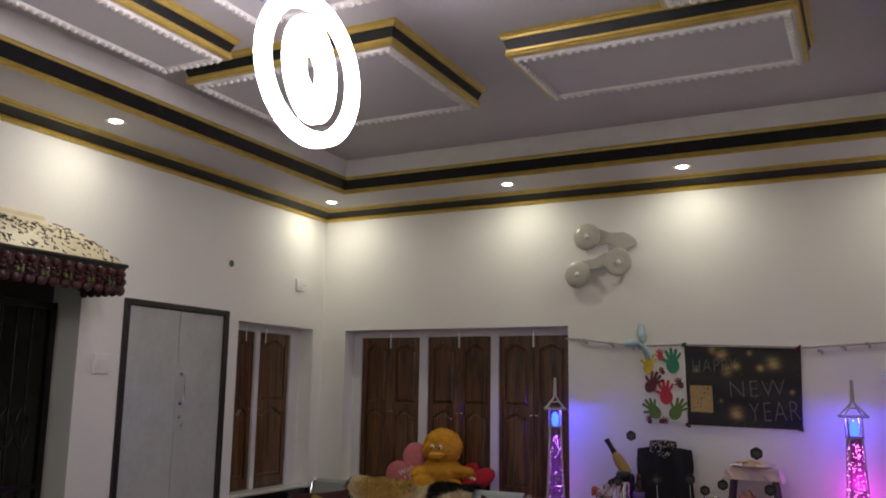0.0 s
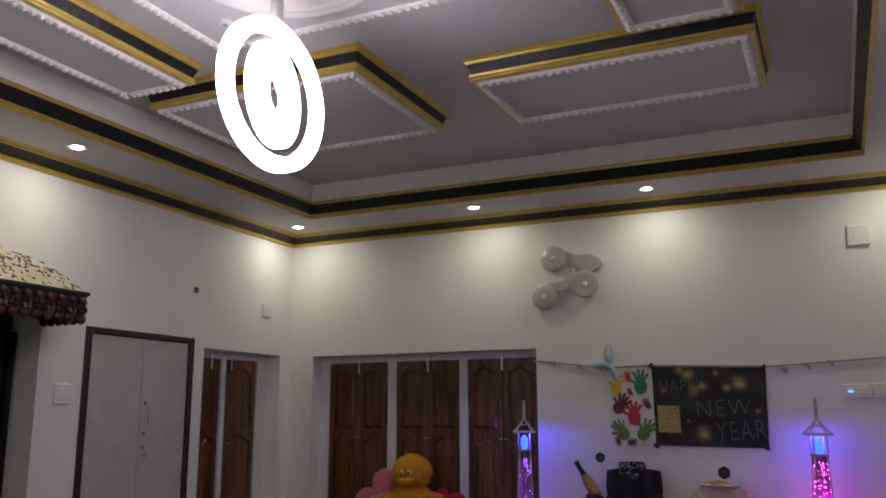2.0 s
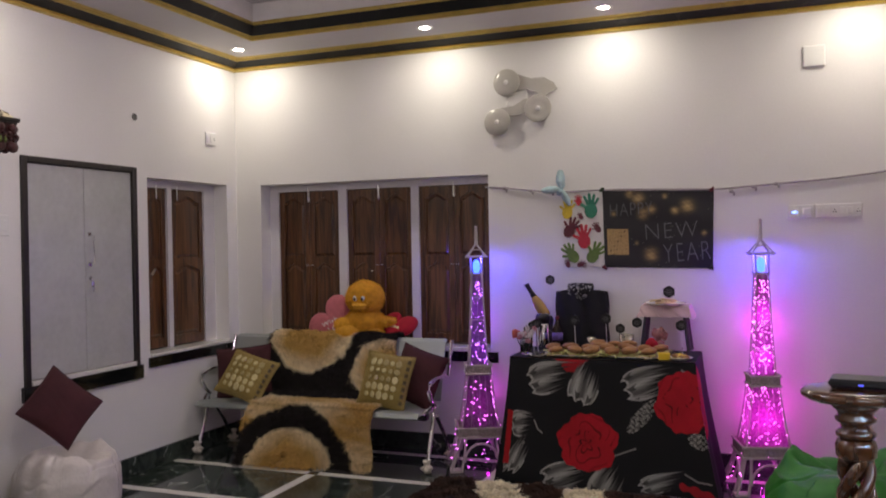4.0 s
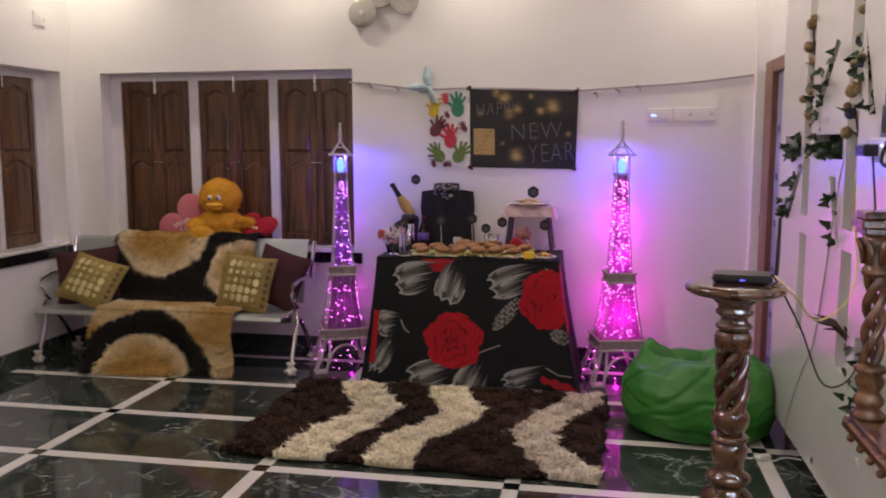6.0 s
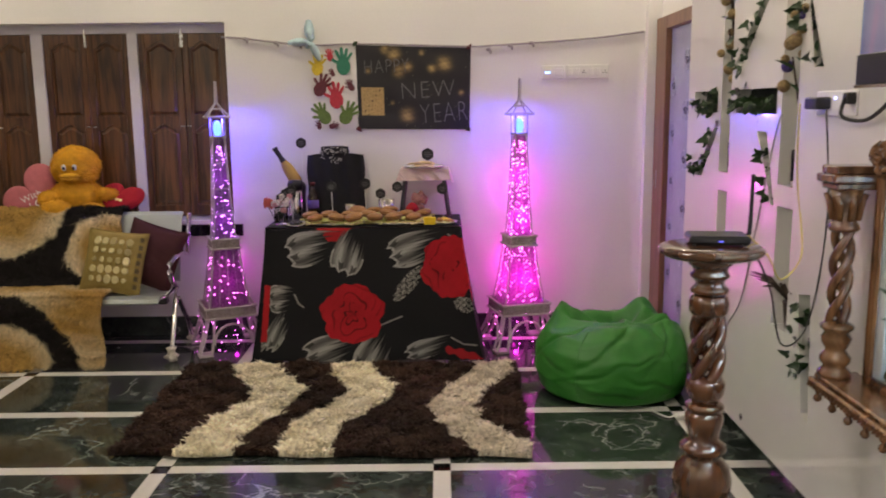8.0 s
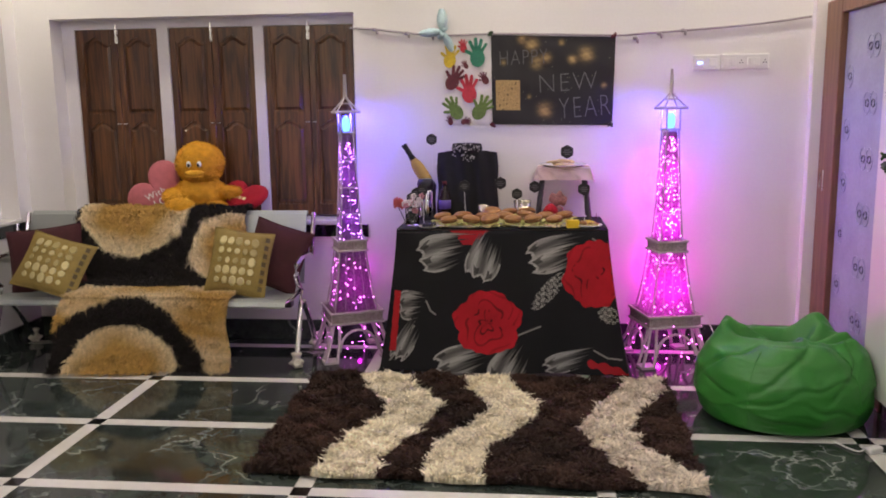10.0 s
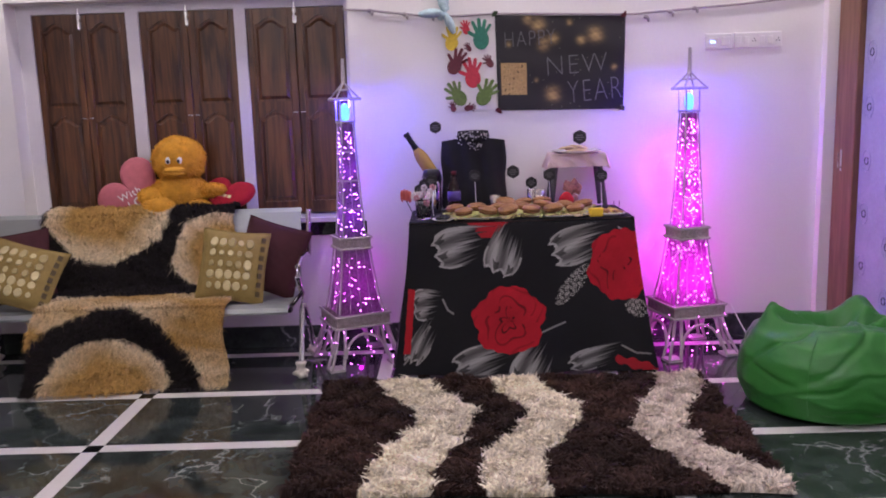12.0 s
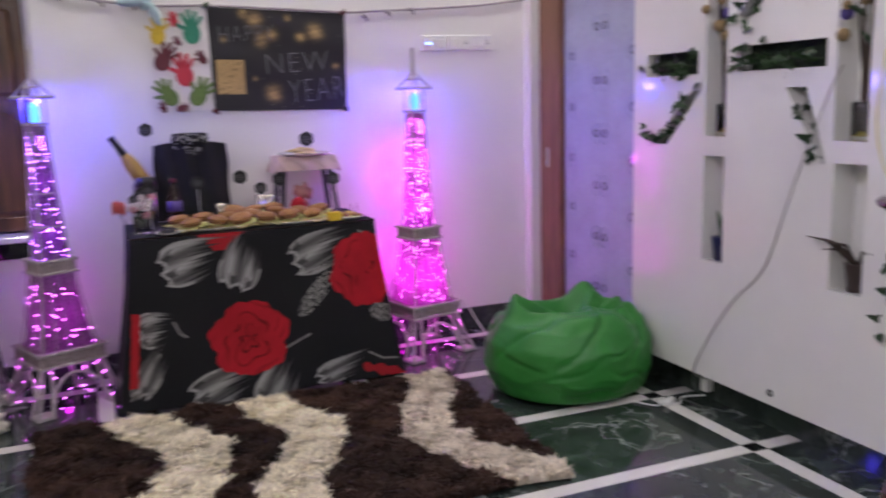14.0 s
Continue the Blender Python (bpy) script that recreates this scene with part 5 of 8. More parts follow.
def spray(X, Y, cx, cy, L, W, ang, c, seed):
    ca, sa = math.cos(radians(ang)), math.sin(radians(ang))
    a, b = ((X - cx) * ca + (Y - cy) * sa) / L, (-(X - cx) * sa + (Y - cy) * ca) / W
    inside = (a ** 2 + b ** 2 < 1) & (np.sin(X * 0.95 + 2 * np.sin(Y * 0.5)) * np.sin(Y * 1.05 + 2 * np.sin(X * 0.4)) > 0.18)
    return np.where(inside[:, None], np.array([[0.42, 0.42, 0.38]]), c)


def cloth_print(X, Y):
    c = np.tile(np.array([[0.008, 0.008, 0.010]]), (len(X), 1))
    for s, (x0, y0, x1, y1) in enumerate(((880, 590, 980, 560), (1070, 390, 1110, 400), (1080, 600, 1130, 615), (760, 520, 780, 545), (700, 640, 740, 570))):
        d = stripe(X, Y, [(x0, y0), ((x0 + x1) / 2, (y0 + y1) / 2 + 6), (x1, y1)], 1.6)
        c = np.where(d[:, None], np.array([[0.25, 0.25, 0.23]]), c)
    c = np.where(((np.abs(X - 835) < 34 - (Y - 384) * 0.9) & (Y < 410))[:, None], np.array([[0.38, 0.012, 0.018]]), c)
    c = tulip(X, Y, 786, 425, 52, 36, 165, c, 1.0)
    c = tulip(X, Y, 868, 432, 48, 34, 108, c, 2.2)
    c = tulip(X, Y, 1000, 420, 55, 34, 160, c, 0.4)
    c = tulip(X, Y, 730, 530, 26, 30, 170, c, 5.1)
    c = tulip(X, Y, 728, 600, 46, 20, 115, c, 6.3)
    c = tulip(X, Y, 838, 632, 56, 33, 160, c, 3.3)
    c = tulip(X, Y, 925, 636, 46, 34, 120, c, 4.1)
    c = tulip(X, Y, 1032, 624, 50, 20, 158, c, 7.7)
    c = spray(X, Y, 992, 492, 46, 15, 128, c, 1)
    c = spray(X, Y, 1107, 532, 22, 16, 20, c, 2)
    c = rose(X, Y, 880, 556, 66, 64, c, 1.0)
    c = rose(X, Y, 1078, 455, 62, 66, c, 2.6)
    c = np.where((np.hypot((X - 1108 - 0.6 * (Y - 635)) / 36, (Y - 635 + 0.25 * (1108 - X)) / 9) + 0.25 * np.sin(X * 0.25) < 1)[:, None], np.array([[0.38, 0.012, 0.018]]), c)
    c = np.where(((X > 697) & (X < 709) & (Y > 503) & (Y < 622))[:, None], np.array([[0.45, 0.012, 0.018]]), c)
    return c


nu, nv = 400, 270
u, v = np.meshgrid(np.linspace(0, 1, nu), np.linspace(0, 1, nv), indexing="ij")
u, v = u.ravel(), v.ravel()
xt, xb = -1.818 + 1.180 * u, -1.930 + 1.42 * u
fold = np.sin(u * 21 + 0.8 * np.sin(v * 4)) * 0.010 + np.sin(u * 9 + 1.0) * 0.012
X3 = xt + (xb - xt) * v ** 1.3
Y3 = 5.640 - 0.045 * v ** 0.8 + fold * v * 1.2
Z3 = 0.835 * (1 - v) + 0.012 * v - 0.006 * (v < 0.02)
top_y = 385 - 13 * u
bot_y = 662 - 18 * u
PX = (695 - 12 * v) + u * (402 + 58 * v)
PY = top_y + (bot_y - top_y) * v
sheet("front_drop", np.stack([X3, Y3, Z3], 1), grid_faces(nu, nv), PRINT, cloth, cloth_print(PX, PY), True, "hanging front with large printed flowers")
for s in (0, 1):
    n1, n2 = 40, 60
    a, b = np.meshgrid(np.linspace(0, 1, n1), np.linspace(0, 1, n2), indexing="ij")
    a, b = a.ravel(), b.ravel()
    x0 = -1.818 if s == 0 else -0.638
    x1 = -1.930 if s == 0 else -0.510
    X = x0 + (x1 - x0) * b ** 1.3 + (0.02 * np.sin(a * 9) * b * (1 - (1 - a) ** 6))
    Y = 5.640 + (5.595 - 5.640) * b ** 0.8 * (1 - a) + (6.18 - 5.640) * a
    fx = (np.sin(0.0 if s == 0 else 21.0) * 0.010 + np.sin(1.0 + 9 * s) * 0.012)
    Y = Y + fx * b * 1.2 * (1 - a) ** 4
    Z = 0.835 * (1 - b) + 0.012 * b
    dye = np.tile(np.array([[0.008, 0.008, 0.010]]), (len(a), 1))
    if s == 0:
        dye = np.where(((smooth_noise(a * 14, b * 14, 3) > 0.5) & (b > 0.35))[:, None], np.array([[0.2, 0.2, 0.19]]), dye)
    else:
        dye = rose(a * 100, b * 100, 0, 30, 40, 28, dye, 1.7)
    F = grid_faces(n1, n2)
    sheet("side_drop", np.stack([X, Y, Z], 1), F if s else F[:, ::-1], PRINT, cloth, dye, True, "hanging side")
n1, n2 = 40, 24
a, b = np.meshgrid(np.linspace(0, 1, n1), np.linspace(0, 1, n2), indexing="ij")
a, b = a.ravel(), b.ravel()
sheet("top_cover", np.stack([-1.818 + 1.180 * a, 5.640 + 0.540 * b, 0.835 + 0.0008 * np.sin(a * 40)], 1), grid_faces(n1, n2), PRINT, cloth, np.tile(np.array([[0.008, 0.008, 0.010]]), (len(a), 1)), True, "black top")

# ---- pedestal stand and router ----
def pedestal(x, y):
    p = thing("pedestal_stand", x, y, 0, 0, "glossy turned wooden pedestal with openwork twisted stem", "stand")
    p.scale = (0.95, 0.95, 1.045)
    part("top_disc", lathe(bmesh.new(), [(0.0, 1.055), (0.10, 1.055), (0.135, 1.062), (0.155, 1.072), (0.158, 1.082), (0.150, 1.090), (0.13, 1.094), (0.0, 1.095)], 48), TURNED, p, "round wooden top", True)
    part("upper_turning", lathe(bmesh.new(), [(0.0, 0.955), (0.046, 0.955), (0.056, 0.960), (0.058, 0.970), (0.050, 0.978), (0.042, 0.984), (0.045, 0.995), (0.058, 1.004), (0.060, 1.012), (0.050, 1.020), (0.055, 1.032), (0.066, 1.040), (0.068, 1.047), (0.062, 1.051), (0.08, 1.055), (0.0, 1.055)], 32), TURNED, p, "", True)
    part("stem_core_top", lathe(bmesh.new(), [(0.0, 0.885), (0.044, 0.890), (0.058, 0.905), (0.060, 0.935), (0.054, 0.950), (0.045, 0.955), (0.0, 0.956)], 28), TURNED, p, "", True)
    for k in range(4):
        pts = []
        for i in range(26):
            q = i / 25
            a = k * math.pi / 2 + q * 3.6
            r = 0.033 + 0.007 * math.sin(math.pi * q)
            pts.append((r * math.cos(a), r * math.sin(a), 0.700 + q * 0.20))
        part("twisted_strand", tube(bmesh.new(), pts, 0.0190, 10), TURNED, p, "twisted wooden strand", True)
    part("stem_core_low", lathe(bmesh.new(), [(0.0, 0.640), (0.040, 0.641), (0.046, 0.650), (0.058, 0.672), (0.060, 0.700), (0.046, 0.718), (0.0, 0.72)], 28), TURNED, p, "", True)
    part("lower_turning", lathe(bmesh.new(), [(0.0, 0.36), (0.08, 0.36), (0.088, 0.375), (0.092, 0.41), (0.082, 0.45), (0.058, 0.474), (0.052, 0.484), (0.064, 0.492), (0.072, 0.502), (0.070, 0.514), (0.056, 0.522), (0.046, 0.532), (0.050, 0.556), (0.057, 0.578), (0.059, 0.600), (0.052, 0.612), (0.046, 0.616), (0.058, 0.622), (0.060, 0.632), (0.050, 0.640), (0.0, 0.642)], 36), TURNED, p, "", True)
    part("urn", lathe(bmesh.new(), [(0.0, 0.10), (0.07, 0.10), (0.075, 0.12), (0.06, 0.14), (0.085, 0.18), (0.105, 0.23), (0.11, 0.28), (0.10, 0.33), (0.085, 0.36), (0.0, 0.362)], 40), TURNED, p, "bulging turned base", True)
    part("foot_disc", lathe(bmesh.new(), [(0.0, 0.0), (0.16, 0.0), (0.165, 0.02), (0.15, 0.04), (0.10, 0.06), (0.08, 0.10), (0.0, 0.102)], 48), TURNED, p, "", True)


pedestal(0.022, 3.022)
router = thing("wifi_router", 0.040, 3.032, 1.145, -8, "flat black wifi router with one raised antenna", "router")
bm = boxes((-0.085, -0.06, 0.004, 0.085, 0.06, 0.028), bevel=0.007)
part("case", bm, BLACKP, router)
part("antenna", tube(bmesh.new(), [(0.085, 0.05, 0.015), (0.1, 0.052, 0.02), (0.102, 0.052, 0.06), (0.104, 0.053, 0.195)], [0.006, 0.007, 0.0065, 0.005], 10), BLACKP, router, "upright black antenna")
part("led", boxes((-0.006, -0.0615, 0.012, 0.008, -0.0598, 0.016)), glow("blue_led", (0.1, 0.12, 1.0), 1.2), router, "blue light")
for sx in (-1, 1):
    for sy in (-1, 1):
        part("foot", boxes((sx * 0.07 - 0.006, sy * 0.045 - 0.006, 0, sx * 0.07 + 0.006, sy * 0.045 + 0.006, 0.005)), BLACKP, router)

# ---- television ----
tv = thing("television", 0.41, 0, 0, -90, "flat black television on the wall, switched on", "television")


def screen_picture():
    m = bpy.data.materials.new("tv_picture")
    m.use_nodes = True
    nt = m.node_tree
    b = nt.nodes["Principled BSDF"]
    tc = nt.nodes.new("ShaderNodeTexCoord")
    mp = nt.nodes.new("ShaderNodeMapping")
    mp.inputs["Scale"].default_value = (5.5, 1, 1.6)
    nt.links.new(tc.outputs["Object"], mp.inputs["Vector"])
    n = nt.nodes.new("ShaderNodeTexNoise")
    n.inputs["Scale"].default_value, n.inputs["Detail"].default_value = 1.0, 1.0
    nt.links.new(mp.outputs[0], n.inputs["Vector"])
    r = nt.nodes.new("ShaderNodeValToRGB")
    e = r.color_ramp.elements
    e[0].position, e[0].color = 0.36, (0.10, 0.28, 0.45, 1)
    e[1].position, e[1].color = 0.68, (0.55, 0.10, 0.24, 1)
    k = e.new(0.46)
    k.color = (0.13, 0.13, 0.24, 1)
    k = e.new(0.56)
    k.color = (0.20, 0.18, 0.28, 1)
    nt.links.new(n.outputs["Fac"], r.inputs[0])
    nt.links.new(r.outputs[0], b.inputs["Emission Color"])
    b.inputs["Emission Strength"].default_value = 0.75
    b.inputs["Base Color"].default_value = (0.01, 0.01, 0.012, 1)
    b.inputs["Roughness"].default_value = 0.15
    return m


part("housing", boxes((-3.03, 0.005, 1.583, -1.85, 0.035, 2.245), bevel=0.004), BLACKP, tv)
part("bottom_bezel", boxes((-3.028, -0.004, 1.590, -1.852, 0.004, 1.672), bevel=0.002), BLACKP, tv, "black lower bezel")
part("silver_edge", boxes((-3.03, -0.006, 1.581, -1.85, 0.004, 1.589)), CHROME, tv, "thin silver bottom edge")
part("screen", boxes((-3.02, 0.0, 1.673, -1.86, 0.0045, 2.222)), screen_picture(), tv, "lit screen in blue and pink")
part("wall_bracket", boxes((-2.6, 0.036, 1.75, -2.3, 0.118, 2.05)), BLACKP, tv)
CABLE = material("black_cable", (0.012, 0.012, 0.012), 0.5, bump=0)


def wire(name, pts, r, mat, label, category="cable"):
    c = thing(name, *pts[0], 0, label, category)
    o = Vector(pts[0])
    # a smooth line through the points
    P = [Vector(p) - o for p in pts]
    out = []
    for i in range(len(P) - 1):
        a, b, c2, d = P[max(i - 1, 0)], P[i], P[i + 1], P[min(i + 2, len(P) - 1)]
        for k in range(6):
            t = k / 6
            out.append(0.5 * ((2 * b) + (c2 - a) * t + (2 * a - 5 * b + 4 * c2 - d) * t * t + (3 * b - a - 3 * c2 + d) * t ** 3))
    out.append(P[-1])
    part("cord", tube(bmesh.new(), out, r, 6), mat, c)
    return c


W = CLAD - 0.006
tvwire = wire("power_cable", [(W - 0.03, 3.27, 1.555), (W - 0.04, 3.26, 1.50), (W - 0.02, 3.15, 1.49), (W - 0.03, 3.0, 1.55), (W - 0.06, 2.94, 1.61)], 0.006, CABLE, "black power cable from the television to the socket")
part("plug", boxes((0.0, -0.018, -0.018, 0.032, 0.018, 0.018), bevel=0.004), BLACKP, tvwire, "black plug")
swr = thing("socket_plate", CLAD, 3.42, 1.54, -90, "white double socket plate on the niche wall", "socket")
part("plate", boxes((-0.11, -0.009, -0.04, 0.17, 0.0, 0.04), bevel=0.003), WHITEP, swr)
part("switch_key", boxes((-0.02, -0.013, -0.018, 0.01, -0.009, 0.018), bevel=0.002), WHITEP, swr)
part("adapter", boxes((-0.09, -0.06, -0.02, 0.01, -0.0095, 0.02), bevel=0.006), BLACKP, swr, "black charger in the socket")
part("indicator", boxes((0.03, -0.014, 0.012, 0.038, -0.0095, 0.02)), glow("blue_indicator", (0.25, 0.3, 1.0), 6), swr, "blue indicator")
wire("hanging_cable", [(W - 0.03, 3.39, 1.52), (W, 3.40, 1.2), (W, 3.44, 0.92), (W - 0.05, 3.42, 0.76), (0.36, 3.32, 0.76), (0.23, 3.11, 1.0), (0.14, 3.08, 1.16)], 0.003, CABLE, "thin dark cable looping from the socket to the router")
wire("hanging_cable", [(W - 0.01, 3.80, 1.50), (W - 0.01, 3.86, 1.40), (W, 4.02, 1.05), (W, 4.15, 0.72), (W, 4.32, 0.55), (W - 0.01, 4.46, 0.35), (W - 0.005, 4.56, 0.17), (0.62, 4.60, 0.10)], 0.0032, material("grey_cable", (0.34, 0.33, 0.30), 0.5, bump=0), "grey cable slanting down the niche wall")
YEL = material("yellow_cable", (0.62, 0.55, 0.14), 0.5, bump=0)
wire("network_cable", [(W - 0.02, 3.62, 1.54), (W, 3.66, 1.30), (W, 3.60, 1.12), (W - 0.08, 3.4, 1.03), (0.30, 3.2, 1.0), (0.205, 3.07, 1.10), (0.14, 3.06, 1.162)], 0.003, YEL, "thin yellow network cable hanging to the router")
plug = thing("wall_plug", 0.652, 4.60, 0.075, -90, "white plug adapter low on the skirting", "plug")
part("body", boxes((-0.022, -0.045, -0.035, 0.022, 0.0, 0.035), bevel=0.006), WHITEP, plug)
wire("white_cable", [(0.60, 4.58, 0.03), (0.54, 4.66, 0.006), (0.47, 4.60, 0.006), (0.42, 4.66, 0.006), (0.36, 4.62, 0.006), (0.30, 4.72, 0.006)], 0.004, WHITEP, "white cable lying on the floor near the bag")
adp = thing("plug_adapter", 0.43, 4.62, 0.0, 30, "small white adapter lying on the floor", "adapter")
part("body", boxes((-0.04, -0.018, 0.001, 0.04, 0.018, 0.03), bevel=0.007), WHITEP, adp)
hole = thing("pipe_hole", CLAD, 4.10, 0.205, 0, "small dark hole low in the wall", "hole")
part("rim", lathe(bmesh.new(), [(0.014, -0.003), (0.016, 0.002), (0.011, 0.003), (0.0, -0.002)], 14, (0, 0, 0), pose(0, 0, 0, 0, -90)), IRON, hole)

# ---- wall aquarium with a carved frame ----
ROPEW = timber("rope_wood", (0.10, 0.040, 0.014), (0.22, 0.095, 0.036), 0.55, (12, 12, 3), 0.0)
aq = thing("wall_aquarium", 0.445, 0.16, 0, -90, "lit wall aquarium in a carved glossy wooden frame", "aquarium")
# local x runs from the door end (-3.1) towards the room's back (-1.2); local y towards the wall
AX0, AX1 = -3.005, -1.18
part("base_shelf", boxes((AX0, -0.058, 0.672, AX1, 0.128, 0.70), (AX0 + 0.012, -0.045, 0.70, AX1 - 0.012, 0.128, 0.716), bevel=0.005), CARVED, aq, "moulded wooden shelf")
bm = bmesh.new()
n = 90
for i in range(n):
    x = AX0 + 0.02 + (AX1 - AX0 - 0.04) * i / (n - 1)
    tube(bm, [(x - 0.008, -0.060, 0.676), (x + 0.008, -0.060, 0.696)], 0.0055, 5)
part("rope_moulding", bm, ROPEW, aq, "rope-carved edge")["kind"] = "stuff"
for i in range(20):
    x = AX0 + 0.05 + i * 0.098
    part("drop_finial", lathe(bmesh.new(), [(0.0, 0.632), (0.008, 0.634), (0.013, 0.642), (0.011, 0.652), (0.005, 0.657), (0.009, 0.664), (0.012, 0.673), (0.0, 0.674)], 12, (x, -0.045, 0)), CARVED, aq, "", True)


def column(x):
    part("column_base", lathe(bmesh.new(), [(r * 0.82, z) for r, z in [(0.0, 0.716), (0.060, 0.716), (0.062, 0.728), (0.050, 0.738), (0.040, 0.748), (0.054, 0.762), (0.056, 0.776), (0.042, 0.792), (0.036, 0.80), (0.050, 0.822), (0.054, 0.838), (0.042, 0.854), (0.058, 0.866), (0.060, 0.876), (0.036, 0.888), (0.0, 0.891)]], 24, (x, 0.0, 0)), CARVED, aq, "turned column base", True)
    for k in range(3):
        pts = []
        for i in range(24):
            q = i / 23
            a = k * 2.094 + q * 7.0
            pts.append((x + 0.023 * math.cos(a), 0.023 * math.sin(a), 0.885 + q * 0.29))
        part("twisted_strand", tube(bmesh.new(), pts, 0.0135, 10), CARVED, aq, "twisted strand", True)
    part("capital", lathe(bmesh.new(), [(r * 0.82, z) for r, z in [(0.0, 1.165), (0.05, 1.165), (0.056, 1.175), (0.05, 1.185), (0.042, 1.195), (0.046, 1.25), (0.06, 1.29), (0.0, 1.291)]], 24, (x, 0.0, 0)), CARVED, aq, "leaf-carved capital", True)
    bm = bmesh.new()
    for k in range(8):
        a = k * math.pi / 4
        pts = [(x + r * math.cos(a), r * math.sin(a), z) for r, z in ((0.038, 1.20), (0.046, 1.245), (0.058, 1.275), (0.046, 1.262))]
        tube(bm, pts, [0.010, 0.010, 0.008, 0.004], 6)
    part("capital_leaf", bm, CARVED, aq, "", True)
    part("abacus", boxes((x - 0.052, -0.052, 1.29, x + 0.052, 0.128, 1.31), (x - 0.060, -0.066, 1.31, x + 0.060, 0.128, 1.335), (x - 0.05, -0.055, 1.335, x + 0.05, 0.128, 1.36), bevel=0.004), CARVED, aq, "stepped block")


column(-2.955)
column(-1.25)
part("inner_frame", boxes((-2.895, 0.055, 0.716, -2.872, 0.078, 1.36), (-1.33, 0.055, 0.716, -1.31, 0.078, 1.36), (-2.872, 0.055, 1.325, -1.33, 0.078, 1.36), (-2.872, 0.055, 0.716, -1.33, 0.078, 0.735), bevel=0.003), CARVED, aq, "inner wooden frame")
part("gilt_fillet", boxes((-2.872, 0.058, 0.735, -2.864, 0.07, 1.325), (-2.864, 0.058, 0.735, -1.34, 0.07, 0.743)), CARVED, aq, "thin wooden fillet")
rnd = random.Random(9)
for i in range(130):
    s = rnd.uniform(-1, 1)
    x = -2.10 + s * 0.78
    top = 1.40 + 0.13 * math.cos(s * 1.35) + 0.02 * math.sin(s * 17)
    z = rnd.uniform(1.36, top)
    r = rnd.uniform(0.014, 0.032)
    a0, tw = rnd.uniform(0, 6.28), rnd.choice((-1, 1))
    pts = [(x + r * (1 - q * 0.1) * math.cos(a0 + tw * q), 0.055 - 0.02 * math.sin(q) + rnd.uniform(-0.004, 0.004), z + r * (1 - q * 0.1) * math.sin(a0 + tw * q)) for q in (0, 0.8, 1.6, 2.4, 3.2, 4.2, 5.0)]
    part("crest_scroll", tube(bmesh.new(), pts, [0.005, 0.009, 0.011, 0.011, 0.010, 0.008, 0.004], 6), CARVED, aq, "", True)
outl = [(-2.88, 1.36), (-1.33, 1.36)] + [(-2.10 + s * 0.78, 1.385 + 0.12 * math.cos(s * 1.35)) for s in [1 - i / 10 for i in range(21)]]
part("crest_board", prism(bmesh.new(), outl, -0.115, -0.08, pose(0, 0, 0, 90)), CARVED, aq, "board behind the crest")
pane = part("glass_pane", boxes((-2.868, 0.072, 0.738, -1.335, 0.076, 1.327)), clear("aquarium_glass", (0.93, 0.97, 1.0)), aq, "clear glass")
pane.visible_shadow = False
AQBACK = material("aquarium_backing", (0.55, 0.66, 0.73), 0.5, vary=0.06, size=3, bump=0.0)
part("backing", boxes((-2.825, 0.184, 0.742, -1.355, 0.190, 1.348), (-2.829, 0.079, 0.742, -2.825, 0.190, 1.348), (-1.355, 0.079, 0.742, -1.351, 0.190, 1.348), (-2.825, 0.079, 1.342, -1.355, 0.184, 1.348)), AQBACK, aq, "pale blue backing")
part("grass_bed", boxes((-2.823, 0.079, 0.742, -1.357, 0.183, 0.778), bevel=0.01), material("moss", (0.02, 0.045, 0.012), 0.9, vary=0.5, size=40, grain=200, bump=0.8), aq, "dark green moss bed")
part("light_tube", tube(bmesh.new(), [(-2.80, 0.14, 1.325), (-1.38, 0.14, 1.325)], 0.011, 10), glow("aquarium_tube", (0.72, 0.88, 1.0), 30), aq, "glowing white tube")
lamp("aquarium_light", "AREA", (0.575, 2.26, 1.312), 10.0, (0.70, 0.87, 1.0), 0.06, (0.585, 2.26, 0.8))
bpy.data.lights["aquarium_light"].shape = "RECTANGLE"
bpy.data.lights["aquarium_light"].size = 0.05
bpy.data.lights["aquarium_light"].size_y = 1.4
ROSE = material("rose_petal", (0.24, 0.008, 0.034), 0.55, vary=0.3, size=30, bump=0.1)
LEAFM = material("plant_leaf", (0.03, 0.08, 0.03), 0.45, vary=0.4, size=25, bump=0.2)
STEMM = material("plant_stem", (0.03, 0.05, 0.015), 0.6, vary=0.3)
for i in range(2):
    part("clip_rod", boxes((-2.79, 0.14, 0.86 + 0.35 * i, -2.66, 0.148, 0.872 + 0.35 * i)), IRON, aq, "dark rod")


